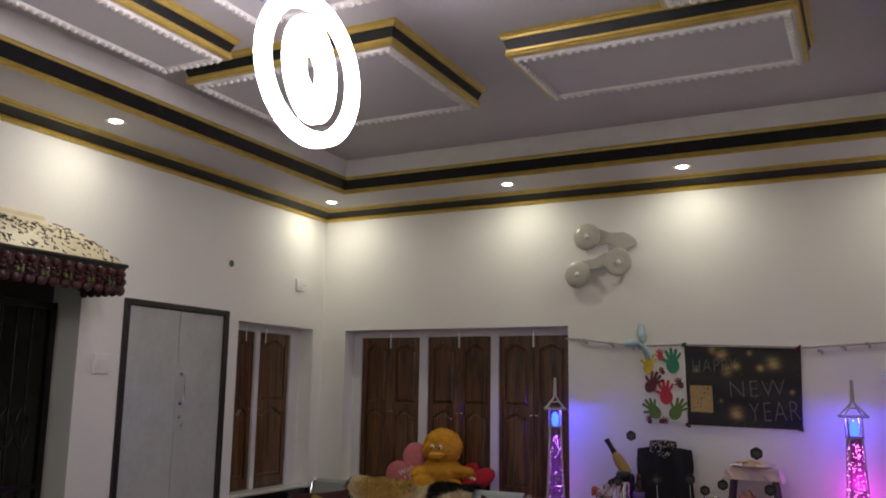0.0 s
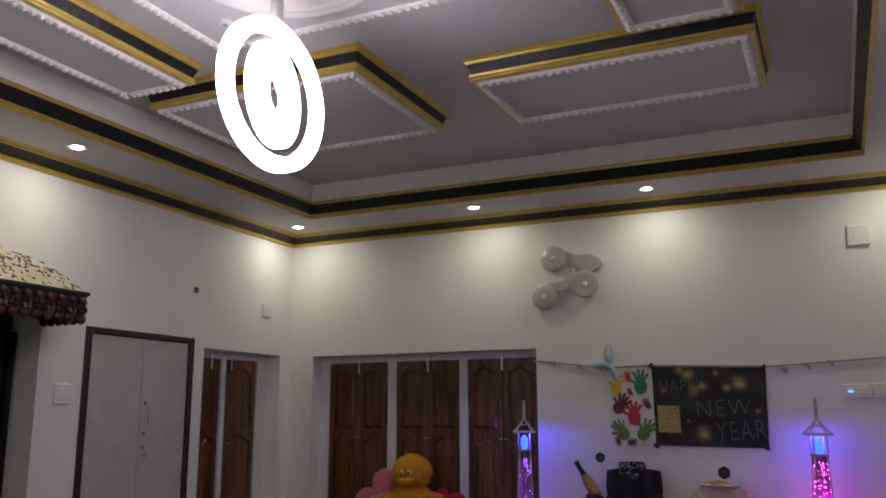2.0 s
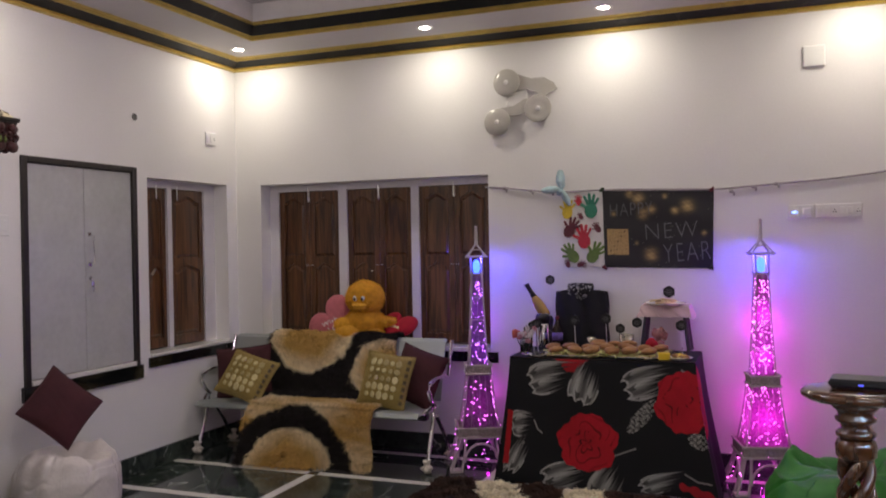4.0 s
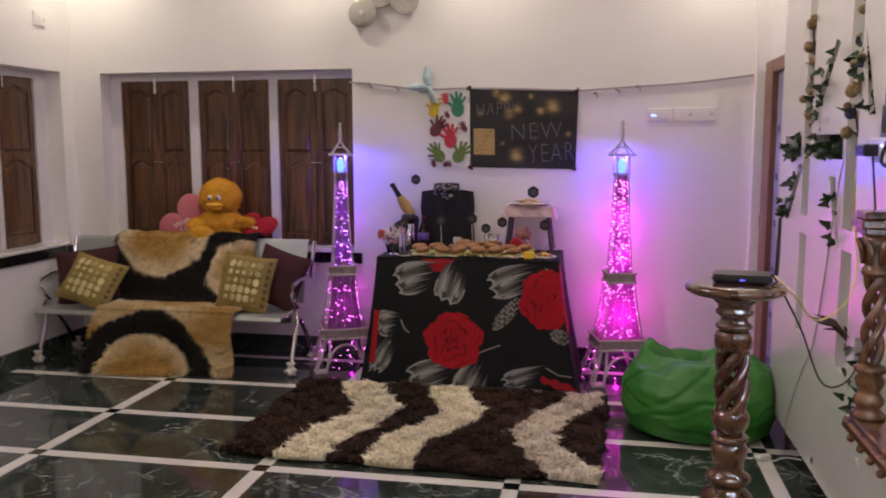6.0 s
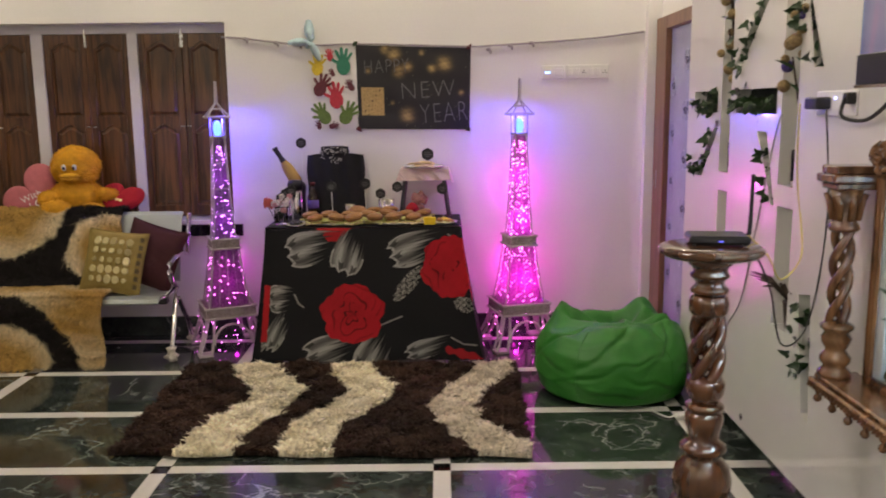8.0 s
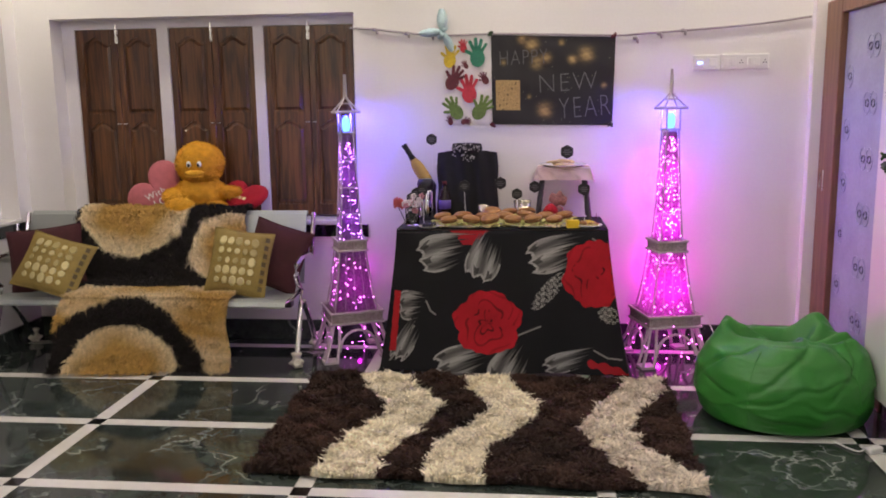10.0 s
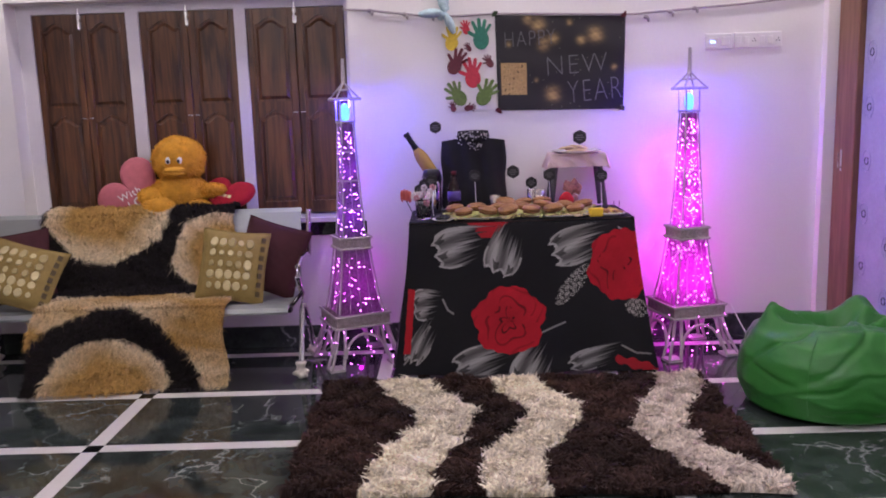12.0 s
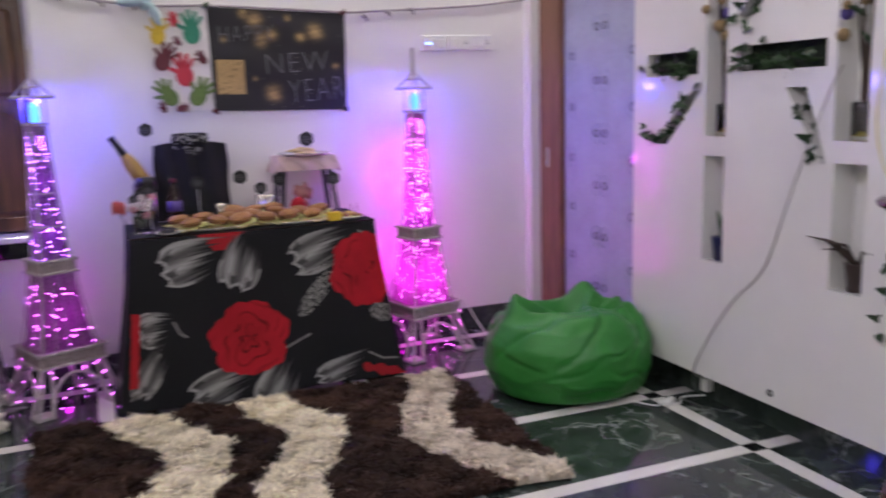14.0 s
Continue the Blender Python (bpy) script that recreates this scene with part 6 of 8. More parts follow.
def rose_mesh():
    bm = bmesh.new()
    for ring_, (n_, r, z, tilt) in enumerate(((3, 0.010, 0.020, 80), (5, 0.018, 0.014, 62), (6, 0.027, 0.006, 38))):
        for k in range(n_):
            a = k * 2 * math.pi / n_ + ring_ * 0.5
            m = Matrix.Translation((r * math.cos(a), r * math.sin(a), z)) @ Euler((0, -radians(tilt), a)).to_matrix().to_4x4()
            vs = bmesh.ops.create_icosphere(bm, subdivisions=1, radius=0.021)["verts"]
            for v_ in vs:
                c0 = Vector((v_.co.x, v_.co.y, v_.co.z * 0.22 + (v_.co.x ** 2 + v_.co.y ** 2) * 9))
                v_.co = m @ c0
    me = bpy.data.meshes.new("rose_bloom")
    bm.to_mesh(me)
    bm.free()
    for p in me.polygons:
        p.use_smooth = True
    me.materials.append(ROSE)
    return me


def leaf_mesh(name, L, Wd, mat, ivy=False):
    bm = bmesh.new()
    if ivy:
        o = [(0, 0), (-0.30, -0.12), (-0.52, 0.10), (-0.30, 0.34), (-0.26, 0.62), (0, 1.0), (0.26, 0.62), (0.30, 0.34), (0.52, 0.10), (0.30, -0.12)]
    else:
        o = [(0, 0), (-0.22, 0.15), (-0.34, 0.4), (-0.26, 0.7), (0, 1.0), (0.26, 0.7), (0.34, 0.4), (0.22, 0.15)]
    c = bm.verts.new((0, L * 0.42, -0.006))
    vs = [bm.verts.new((x * Wd, y * L, 0.010 * abs(x) * 2 - 0.012 * y * y)) for x, y in o]
    for i in range(len(vs)):
        bm.faces.new((c, vs[i], vs[(i + 1) % len(vs)]))
    me = bpy.data.meshes.new(name)
    bm.to_mesh(me)
    bm.free()
    for p in me.polygons:
        p.use_smooth = True
    me.materials.append(mat)
    return me


BLOOM = rose_mesh()
LEAFROSE = leaf_mesh("leaf", 0.055, 0.05, LEAFM)
IVYM = material("ivy_leaf", (0.018, 0.05, 0.014), 0.4, vary=0.5, size=20, bump=0.2)
IVY = leaf_mesh("leaf", 0.050, 0.046, IVYM, True)


def child(name, me, parent, m):
    ob = new(name, me)
    ob.parent = parent
    ob.matrix_basis = m
    return ob


rnd = random.Random(12)
for k in range(26):
    bx = -2.80 + k * 0.056 + rnd.uniform(-0.03, 0.03)
    plant = thing("artificial_rose", 0.565, 0.16 - bx, 0.785, 0, "artificial red rose spray inside the aquarium", "artificial flower", "aquarium roses")
    h = rnd.uniform(0.12, 0.46)
    pts = [(0, 0, 0), (rnd.uniform(-0.02, 0.02), rnd.uniform(-0.03, 0.03), h * 0.5), (rnd.uniform(-0.03, 0.03), rnd.uniform(-0.05, 0.05), h)]
    part("stem", tube(bmesh.new(), pts, 0.003, 6), STEMM, plant)
    heads = [Vector(pts[-1])] + [Vector(pts[1]) + Vector((rnd.uniform(-0.02, 0.02), rnd.uniform(-0.07, 0.07), rnd.uniform(-0.03, 0.09))) for _ in range(2)]
    for hd in heads:
        child("bloom", BLOOM, plant, Matrix.Translation(hd) @ Euler((rnd.uniform(-0.4, 0.4), -1.0 + rnd.uniform(-0.4, 0.4), rnd.uniform(-0.5, 0.5))).to_matrix().to_4x4() @ Matrix.Scale(rnd.uniform(0.55, 0.95), 4))
    for _ in range(13):
        z = rnd.uniform(0.05, h)
        child("leaf", LEAFROSE, plant, Matrix.Translation((rnd.uniform(-0.02, 0.02), rnd.uniform(-0.06, 0.06), z)) @ Euler((rnd.uniform(0.3, 1.6), rnd.uniform(-0.5, 0.5), rnd.uniform(0, 6.28))).to_matrix().to_4x4() @ Matrix.Scale(rnd.uniform(0.8, 1.25), 4))

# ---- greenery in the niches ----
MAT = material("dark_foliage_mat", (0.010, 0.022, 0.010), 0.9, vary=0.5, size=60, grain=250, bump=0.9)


def ivy(y0, z0, y1, z1, count, spread, seed, mat_fill=None, label="artificial ivy trailing from a wall niche"):
    r = random.Random(seed)
    g = thing("ivy_garland", CLAD, (y0 + y1) / 2, (z0 + z1) / 2, 0, label, "artificial plant", "niche ivy")
    oy, oz = (y0 + y1) / 2, (z0 + z1) / 2
    part("vine", tube(bmesh.new(), [(0.05, y0 - oy, z0 - oz), (0.02, -0.01, 0.01), (0.05, y1 - oy, z1 - oz)], 0.003, 6), STEMM, g)
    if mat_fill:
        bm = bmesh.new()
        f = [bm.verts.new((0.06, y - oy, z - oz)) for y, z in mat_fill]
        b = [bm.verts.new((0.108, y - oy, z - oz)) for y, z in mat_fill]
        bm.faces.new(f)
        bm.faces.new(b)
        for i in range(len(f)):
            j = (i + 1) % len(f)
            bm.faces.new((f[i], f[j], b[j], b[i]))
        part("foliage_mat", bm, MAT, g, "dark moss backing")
    for _ in range(count):
        q = r.random()
        y, z = y0 + (y1 - y0) * q + r.gauss(0, spread), z0 + (z1 - z0) * q + r.gauss(0, spread)
        child("leaf", IVY, g, Matrix.Translation((r.uniform(-0.035, 0.02), y - oy, z - oz)) @ Euler((r.uniform(-0.5, 0.5), -1.57 + r.uniform(-0.7, 0.7), r.uniform(0, 6.28))).to_matrix().to_4x4() @ Matrix.Scale(r.uniform(0.55, 1.1), 4))
    return g


def inset(o, k=0.985):
    cy, cz = sum(p[0] for p in o) / len(o), sum(p[1] for p in o) / len(o)
    return [(cy + (y - cy) * k, cz + (z - cz) * k) for y, z in o]


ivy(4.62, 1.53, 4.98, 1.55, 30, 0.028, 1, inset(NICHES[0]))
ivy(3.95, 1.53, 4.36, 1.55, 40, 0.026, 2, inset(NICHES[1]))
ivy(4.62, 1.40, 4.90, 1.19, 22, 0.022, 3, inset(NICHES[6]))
ivy(4.90, 1.20, 4.95, 1.26, 10, 0.03, 13)
ivy(4.02, 1.38, 3.90, 1.17, 12, 0.02, 4)
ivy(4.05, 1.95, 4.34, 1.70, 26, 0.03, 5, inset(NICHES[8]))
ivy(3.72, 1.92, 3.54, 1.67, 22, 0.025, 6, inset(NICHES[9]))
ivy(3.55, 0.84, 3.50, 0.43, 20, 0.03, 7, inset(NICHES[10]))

GLASSJ = clear("jar_glass", (0.95, 0.97, 0.9))
TWIG = material("brown_twig", (0.045, 0.028, 0.018), 0.7, vary=0.4)
SEED = material("dried_ball", (0.27, 0.19, 0.09), 0.8, vary=0.4, size=60, bump=0.8)
# purple light put into the colour of a few seed balls
PURP = material("violet_tinted_ball", (0.07, 0.05, 0.20), 0.7, vary=0.4)
for yy, sd in ((4.475, 3), (3.772, 4)):
    r = random.Random(sd)
    vase = thing("stem_vase", CLAD + 0.055, yy, 1.236, 0, "narrow glass vase of dried stems and seed balls in a niche", "vase", "niche vases")
    part("jar", lathe(bmesh.new(), [(0.0, 0.0), (0.032, 0.0), (0.036, 0.01), (0.036, 0.13), (0.033, 0.135), (0.032, 0.02), (0.0, 0.014)], 20), GLASSJ, vase, "clear glass jar", True)
    part("yellow_filling", lathe(bmesh.new(), [(0.0, 0.016), (0.030, 0.018), (0.030, 0.08), (0.0, 0.085)], 16), material("yellow_beads", (0.5, 0.42, 0.10), 0.5, vary=0.3, size=90, bump=0.5), vase, "yellow beads")
    for k in range(6):
        top = Vector((r.uniform(-0.07, 0.0), r.uniform(-0.09, 0.09), r.uniform(0.45, 0.95)))
        part("stalk", tube(bmesh.new(), [(0, 0.004 * k - 0.01, 0.03), (-0.01, top.y * 0.3, top.z * 0.5), top], [0.007, 0.006, 0.003], 6), TWIG, vase)
        for _ in range(3):
            q = r.uniform(0.55, 1.0)
            p = Vector((-0.01, top.y * 0.3, top.z * 0.5)).lerp(top, q) + Vector((r.uniform(-0.04, 0), r.uniform(-0.05, 0.05), 0))
            bm = bmesh.new()
            ball(bm, p, r.uniform(0.012, 0.028), 2)
            part("seed_head", bm, SEED if r.random() < 0.9 else PURP, vase, "", True)
    for k in range(7):
        child("leaf", LEAFROSE, vase, Matrix.Translation((r.uniform(-0.05, 0), r.uniform(-0.05, 0.05), r.uniform(0.3, 0.8))) @ Euler((r.uniform(0.4, 1.4), 0, r.uniform(0, 6.28))).to_matrix().to_4x4() @ Matrix.Diagonal((0.5, 1.6, 1, 1)))
for yy, sd, wild in ((4.475, 5, 0), (3.76, 6, 1)):
    r = random.Random(sd)
    pot = thing("potted_plant", CLAD + 0.055, yy, 0.691, 0, "small dark potted plant standing in a niche", "potted plant", "niche pots")
    part("pot", lathe(bmesh.new(), [(0.0, 0), (0.03, 0), (0.042, 0.10), (0.044, 0.105), (0.036, 0.105), (0.0, 0.095)], 20), material("navy_pot" if not wild else "brown_pot", (0.015, 0.015, 0.09) if not wild else (0.05, 0.03, 0.025), 0.35), pot, "", True)
    for k in range(16):
        a = r.uniform(0, 6.28)
        L = r.uniform(0.07, 0.14) if not wild else r.uniform(0.14, 0.26)
        d = Vector((-abs(math.cos(a)) * (0.5 if wild else 0.2), math.sin(a) * (0.6 if wild else 0.25), 1.0 if not wild else 0.5)).normalized()
        p = [Vector((0, 0, 0.09)), Vector((0, 0, 0.09)) + d * L * 0.6, Vector((0, 0, 0.09)) + d * L + Vector((0, 0, -0.05 * wild))]
        part("blade", tube(bmesh.new(), p, [0.007, 0.006, 0.001], 5), LEAFM if not wild else TWIG, pot)

# ---- three-shade wall lamp ----
FROSTED = material("frosted_glass", (0.46, 0.44, 0.40), 0.3, vary=0.08, size=12, bump=0.05)
sc = thing("wall_sconce", -1.845, YF, 2.618, 0, "unlit wall lamp with three round frosted shades on curved arms", "wall lamp")
for dx, dz, bulge in ((-0.15, 0.145, 0.066), (0.085, -0.06, 0.046), (-0.225, -0.14, 0.066)):
    o = part("shade", lathe(bmesh.new(), [(0.0, 0.030), (0.08, 0.034), (0.098, 0.042), (0.101, 0.050), (0.095, 0.056), (0.06, bulge - 0.004), (0.025, bulge), (0.0, bulge)], 36, (dx, 0, dz), pose(0, 0, 0, 90)), FROSTED, sc, "frosted glass dish", True)
    part("cap", lathe(bmesh.new(), [(0.0, bulge), (0.018, bulge), (0.014, bulge + 0.012), (0.0, bulge + 0.016)], 14, (dx, 0, dz), pose(0, 0, 0, 90)), TRIMW, o)
for pts in ([(-0.19, 0.235), (-0.155, 0.245), (-0.06, 0.20), (0.03, 0.165), (0.13, 0.165), (0.20, 0.12), (0.225, 0.075), (0.19, 0.06), (0.13, 0.03), (0.07, 0.06), (0.0, 0.09), (-0.07, 0.085), (-0.12, 0.17)],
            [(-0.33, -0.115), (-0.29, -0.07), (-0.20, -0.035), (-0.11, -0.03), (-0.02, 0.02), (0.06, 0.02), (0.04, -0.055), (-0.06, -0.095), (-0.16, -0.10), (-0.24, -0.09)]):
    part("arm_plate", prism(bmesh.new(), pts, 0.018, 0.03, pose(0, 0, 0, 90)), FROSTED, sc, "wavy frosted arm")
part("back_plate", boxes((-0.16, -0.022, -0.03, 0.0, 0.0, 0.10), bevel=0.006), TRIMW, sc)


# ---- switches and small wall fittings ----
def switchboard(name, m, w, h, keys, label, lit=False):
    s = new(name)
    s.matrix_basis = m
    tagged(s, label, "switch")
    part("plate", boxes((-w / 2, -0.012, -h / 2, w / 2, 0, h / 2), bevel=0.004), WHITEP, s)
    for i in range(keys):
        x = -w / 2 + w * (i + 0.5) / keys
        if i % 3 == 2:
            bm = bmesh.new()
            for a, b in ((-0.008, -0.006), (0.008, -0.006), (0, 0.008)):
                lathe(bm, [(0.0, 0.0125), (0.004, 0.0125), (0.003, 0.0128), (0.0, 0.0128)], 10, (x + a, 0, b), pose(0, 0, 0, 90))
            part("socket_hole", bm, BLACKP, s, "dark socket openings")
        else:
            part("rocker", boxes((x - w / keys * 0.3, -0.017, -h * 0.26, x + w / keys * 0.3, -0.0122, h * 0.26), bevel=0.002), WHITEP, s)
    if lit:
        part("indicator", boxes((-w / 2 + 0.025, -0.0185, -0.006, -w / 2 + 0.055, -0.0172, 0.002)), glow("blue_switch_light", (0.15, 0.3, 1.0), 8), s, "blue light")
    return s


switchboard("switch_plate", pose(-0.015, YF, 1.755), 0.155, 0.09, 2, "white switch plate with blue light", True)
switchboard("switch_plate", pose(0.212, YF, 1.757), 0.275, 0.09, 6, "long white switch and socket plate")
switchboard("switch_plate", pose(XL, 5.95, 2.462, 0, 0, 90), 0.13, 0.10, 3, "white socket plate high on the wall")
switchboard("switch_plate", pose(XL, 3.946, 1.738, 0, 0, 90), 0.12, 0.125, 1, "square white switch plate")
jb = thing("junction_box", 0.08, YF, 2.765, 0, "blank white junction box on the wall", "junction box")
part("cover", boxes((-0.068, -0.022, -0.07, 0.068, 0, 0.07), bevel=0.008), WHITEP, jb)
vh = thing("wall_vent_hole", XL, 5.085, 2.525, 0, "small dark round hole in the wall", "hole")
part("rim", lathe(bmesh.new(), [(0.024, 0.0), (0.026, 0.004), (0.018, 0.005), (0.0, 0.001)], 16, (0, 0, 0), pose(0, 0, 0, 0, 90)), material("grey_pvc", (0.10, 0.10, 0.10), 0.6), vh)

# ---- sign, painted poster and garland ----
board = thing("greeting_banner", -0.938, YF - 0.012, 1.662, 0, "black paper banner chalked with a new year greeting", "banner")
nu, nv = 170, 120
u, v = np.meshgrid(np.linspace(0, 1, nu), np.linspace(0, 1, nv), indexing="ij")
u, v = u.ravel(), v.ravel()
zt, zb = 0.281 - 0.026 * u, -0.262 - 0.012 * u
bx = (-0.372 + 0.010 * (1 - v)) + u * (0.755 - 0.022 * (1 - v))
bz = zb + (zt - zb) * v
bn = -0.004 * np.sin(u * 9) * np.sin(v * 3) - 0.003 * np.sin(v * 14 + u * 5)
dye = np.tile(np.array([[0.012, 0.011, 0.013]]), (len(u), 1))
gold = np.array([[0.62, 0.42, 0.16]])
spots = [(0.33, 0.90, 0.045), (0.37, 0.70, 0.04), (0.45, 0.76, 0.035), (0.77, 0.80, 0.05), (0.66, 0.74, 0.03), (0.44, 0.17, 0.05), (0.57, 0.93, 0.02), (0.92, 0.45, 0.02), (0.1, 0.70, 0.02), (0.25, 0.96, 0.03), (0.31, 0.32, 0.015)]
for su, sv, sr in spots:
    d = np.hypot((u - su), (v - sv) * 0.72) / sr
    w_ = np.exp(-d ** 2) * (0.6 + 0.4 * smooth_noise(u * 90, v * 90, 5))
    dye = dye + (gold - dye) * np.clip(w_, 0, 1)[:, None]
sq = (u > 0.03) & (u < 0.235) & (v > 0.16) & (v < 0.50)
sqn = smooth_noise(u * 120, v * 80, 9)
dye = np.where(sq[:, None], gold * (0.75 + 0.2 * sqn)[:, None] * np.where(sqn > 0.55, 0.25, 1.0)[:, None], dye)
fleck = np.random.RandomState(4).rand(len(u)) > 0.998
dye = np.where(fleck[:, None], np.array([[0.22, 0.21, 0.17]]), dye)
sheet("paper", np.stack([bx, bn, bz], 1), grid_faces(nu, nv), PAPER, board, dye, True)
CHALK = material("chalk", (0.15, 0.15, 0.155), 0.9, vary=0.3, grain=400)


def chalk_text(body, x, z, h, parent, mat, y=-0.009, stretch=1.0, lean=0.0, off=-0.032):
    cu = bpy.data.curves.new("lettering", "FONT")
    cu.body, cu.size, cu.extrude, cu.offset = body, h / 0.73, 0.0006, off * h
    cu.space_character = 1.12
    tmp = bpy.data.objects.new("lettering", cu)
    scene.collection.objects.link(tmp)
    me = bpy.data.meshes.new_from_object(tmp.evaluated_get(bpy.context.evaluated_depsgraph_get()))
    bpy.data.objects.remove(tmp)
    me.materials.clear()
    me.materials.append(mat)
    ob = new("lettering", me)
    ob.parent = parent
    ob.matrix_basis = Matrix.Translation((x, y, z)) @ Euler((radians(90), radians(-lean), 0)).to_matrix().to_4x4() @ Matrix.Diagonal((stretch, 1, 1, 1))
    ob["label"] = "pale handwritten letters"
    return ob


chalk_text("HAPPY", -0.325, 0.095, 0.095, board, CHALK, stretch=0.72, lean=2)
chalk_text("NEW", -0.085, -0.075, 0.12, board, CHALK, stretch=0.92, lean=3)
chalk_text("YEAR", 0.045, -0.235, 0.14, board, CHALK, stretch=0.66, lean=4)
FLOWR = material("dark_red_pompom", (0.10, 0.008, 0.014), 0.8, vary=0.4, size=60, bump=0.8)
for px, pz, mm in ((-0.372, 0.285, IVYM), (0.372, 0.262, FLOWR), (-0.36, -0.262, FLOWR), (0.36, -0.27, BLACKP)):
    bm = bmesh.new()
    rr = random.Random(int(px * 100 + pz * 10))
    for _ in range(9):
        ball(bm, (px + rr.uniform(-0.012, 0.012), -0.014 + rr.uniform(-0.006, 0.004), pz + rr.uniform(-0.012, 0.012)), rr.uniform(0.007, 0.012), 1)
    part("corner_pompom", bm, mm, board, "small corner pompom")

poster = thing("painted_poster", -1.455, YF - 0.008, 1.672, 0, "white poster with coloured paint prints", "poster")
bm = bmesh.new()
nx, nz = 12, 18
rows = [[bm.verts.new((-0.148 + 0.296 * i / nx, -0.003 * math.sin(i * 0.9) * math.sin(j * 0.5) - 0.002, -0.268 + 0.537 * j / nz)) for j in range(nz + 1)] for i in range(nx + 1)]
for i in range(nx):
    for j in range(nz):
        bm.faces.new((rows[i][j], rows[i + 1][j], rows[i + 1][j + 1], rows[i][j + 1]))
part("paper", bm, material("white_poster_paper", (0.78, 0.76, 0.74), 0.7, vary=0.03), poster, "", True)


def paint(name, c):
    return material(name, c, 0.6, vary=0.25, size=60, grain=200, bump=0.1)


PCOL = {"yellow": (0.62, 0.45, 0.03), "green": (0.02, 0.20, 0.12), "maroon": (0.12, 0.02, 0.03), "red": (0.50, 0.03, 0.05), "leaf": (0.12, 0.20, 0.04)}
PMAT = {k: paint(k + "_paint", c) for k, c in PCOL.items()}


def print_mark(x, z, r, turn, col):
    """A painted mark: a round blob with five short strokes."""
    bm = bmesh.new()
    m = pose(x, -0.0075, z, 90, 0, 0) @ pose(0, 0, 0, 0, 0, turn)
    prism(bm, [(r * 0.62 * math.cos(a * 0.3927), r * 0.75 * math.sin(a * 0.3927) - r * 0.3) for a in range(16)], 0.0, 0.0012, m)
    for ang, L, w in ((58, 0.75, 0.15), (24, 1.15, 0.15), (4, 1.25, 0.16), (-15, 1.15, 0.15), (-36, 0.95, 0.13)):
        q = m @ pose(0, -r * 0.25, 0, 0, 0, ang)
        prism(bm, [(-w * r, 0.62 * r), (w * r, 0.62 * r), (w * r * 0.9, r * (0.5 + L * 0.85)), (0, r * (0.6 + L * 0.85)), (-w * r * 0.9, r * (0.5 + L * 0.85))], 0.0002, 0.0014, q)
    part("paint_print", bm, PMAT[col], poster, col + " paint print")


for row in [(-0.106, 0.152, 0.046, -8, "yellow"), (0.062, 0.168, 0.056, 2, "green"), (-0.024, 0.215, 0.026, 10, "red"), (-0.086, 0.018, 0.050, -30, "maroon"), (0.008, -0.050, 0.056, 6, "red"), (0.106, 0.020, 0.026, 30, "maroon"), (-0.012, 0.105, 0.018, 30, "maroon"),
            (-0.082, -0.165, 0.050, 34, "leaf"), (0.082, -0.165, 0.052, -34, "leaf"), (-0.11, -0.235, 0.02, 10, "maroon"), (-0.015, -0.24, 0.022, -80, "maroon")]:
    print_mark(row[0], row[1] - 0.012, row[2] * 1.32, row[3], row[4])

ROPE = material("grey_twine", (0.34, 0.31, 0.33), 0.8, vary=0.2, grain=300)
gar = wire("string_garland", [(-2.19, YF + 0.01, 2.005), (-2.03, YF - 0.012, 1.992), (-1.80, YF - 0.012, 1.962), (-1.60, YF - 0.012, 1.945), (-1.30, YF - 0.012, 1.95), (-0.92, YF - 0.012, 1.938), (-0.55, YF - 0.012, 1.925), (-0.40, YF - 0.012, 1.932), (-0.16, YF - 0.012, 1.945), (0.25, YF - 0.012, 1.972), (0.58, YF - 0.012, 2.01)], 0.007, ROPE, "grey twine garland strung along the wall", "garland")
for x, z in ((-2.03, 1.99), (-1.83, 1.963), (-1.68, 1.95), (-0.44, 1.905), (-0.16, 1.945), (-0.30, 1.93)):
    bm = bmesh.new()
    ball(bm, (x + 2.19, -0.03, z - 2.005), 0.016, 2, (1, 0.6, 0.8))
    ball(bm, (x + 2.205, -0.032, z - 2.02), 0.012, 1, (0.8, 0.6, 1.4))
    part("twine_knot", bm, ROPE, gar, "", True)
bow = thing("ribbon_bow", -1.60, YF - 0.03, 1.965, 0, "pale blue gauze bow tied to the garland", "ribbon")
GAUZE = material("blue_gauze", (0.42, 0.58, 0.62), 0.7, vary=0.2, size=30, bump=0.3)
for ang, L, w in ((5, 0.14, 0.03), (92, 0.15, 0.024), (-12, 0.05, 0.02), (140, 0.05, 0.02), (205, 0.13, 0.022)):
    a = radians(ang)
    d, s = Vector((math.sin(a) * -1, 0, math.cos(a))), Vector((math.cos(a), 0, math.sin(a)))
    bm = bmesh.new()
    prev = None
    for i in range(9):
        q = i / 8
        hw = w * math.sin(math.pi * min(q * 0.8 + 0.08, 1)) + 0.003
        c = d * L * q + Vector((0, -0.012 * math.sin(q * 5), 0))
        cur = (bm.verts.new(c + s * hw), bm.verts.new(c + Vector((0, -0.012, 0))), bm.verts.new(c - s * hw), bm.verts.new(c + Vector((0, 0.006, 0))))
        if prev:
            for k in range(4):
                bm.faces.new((prev[k], prev[(k + 1) % 4], cur[(k + 1) % 4], cur[k]))
        prev = cur
    part("loop", bm, GAUZE, bow, "", True)

# ---- soft toys on the sill ----
PLUSHY = material("orange_plush", (0.92, 0.43, 0.03), 0.95, vary=0.25, size=25, grain=260, bump=0.9)


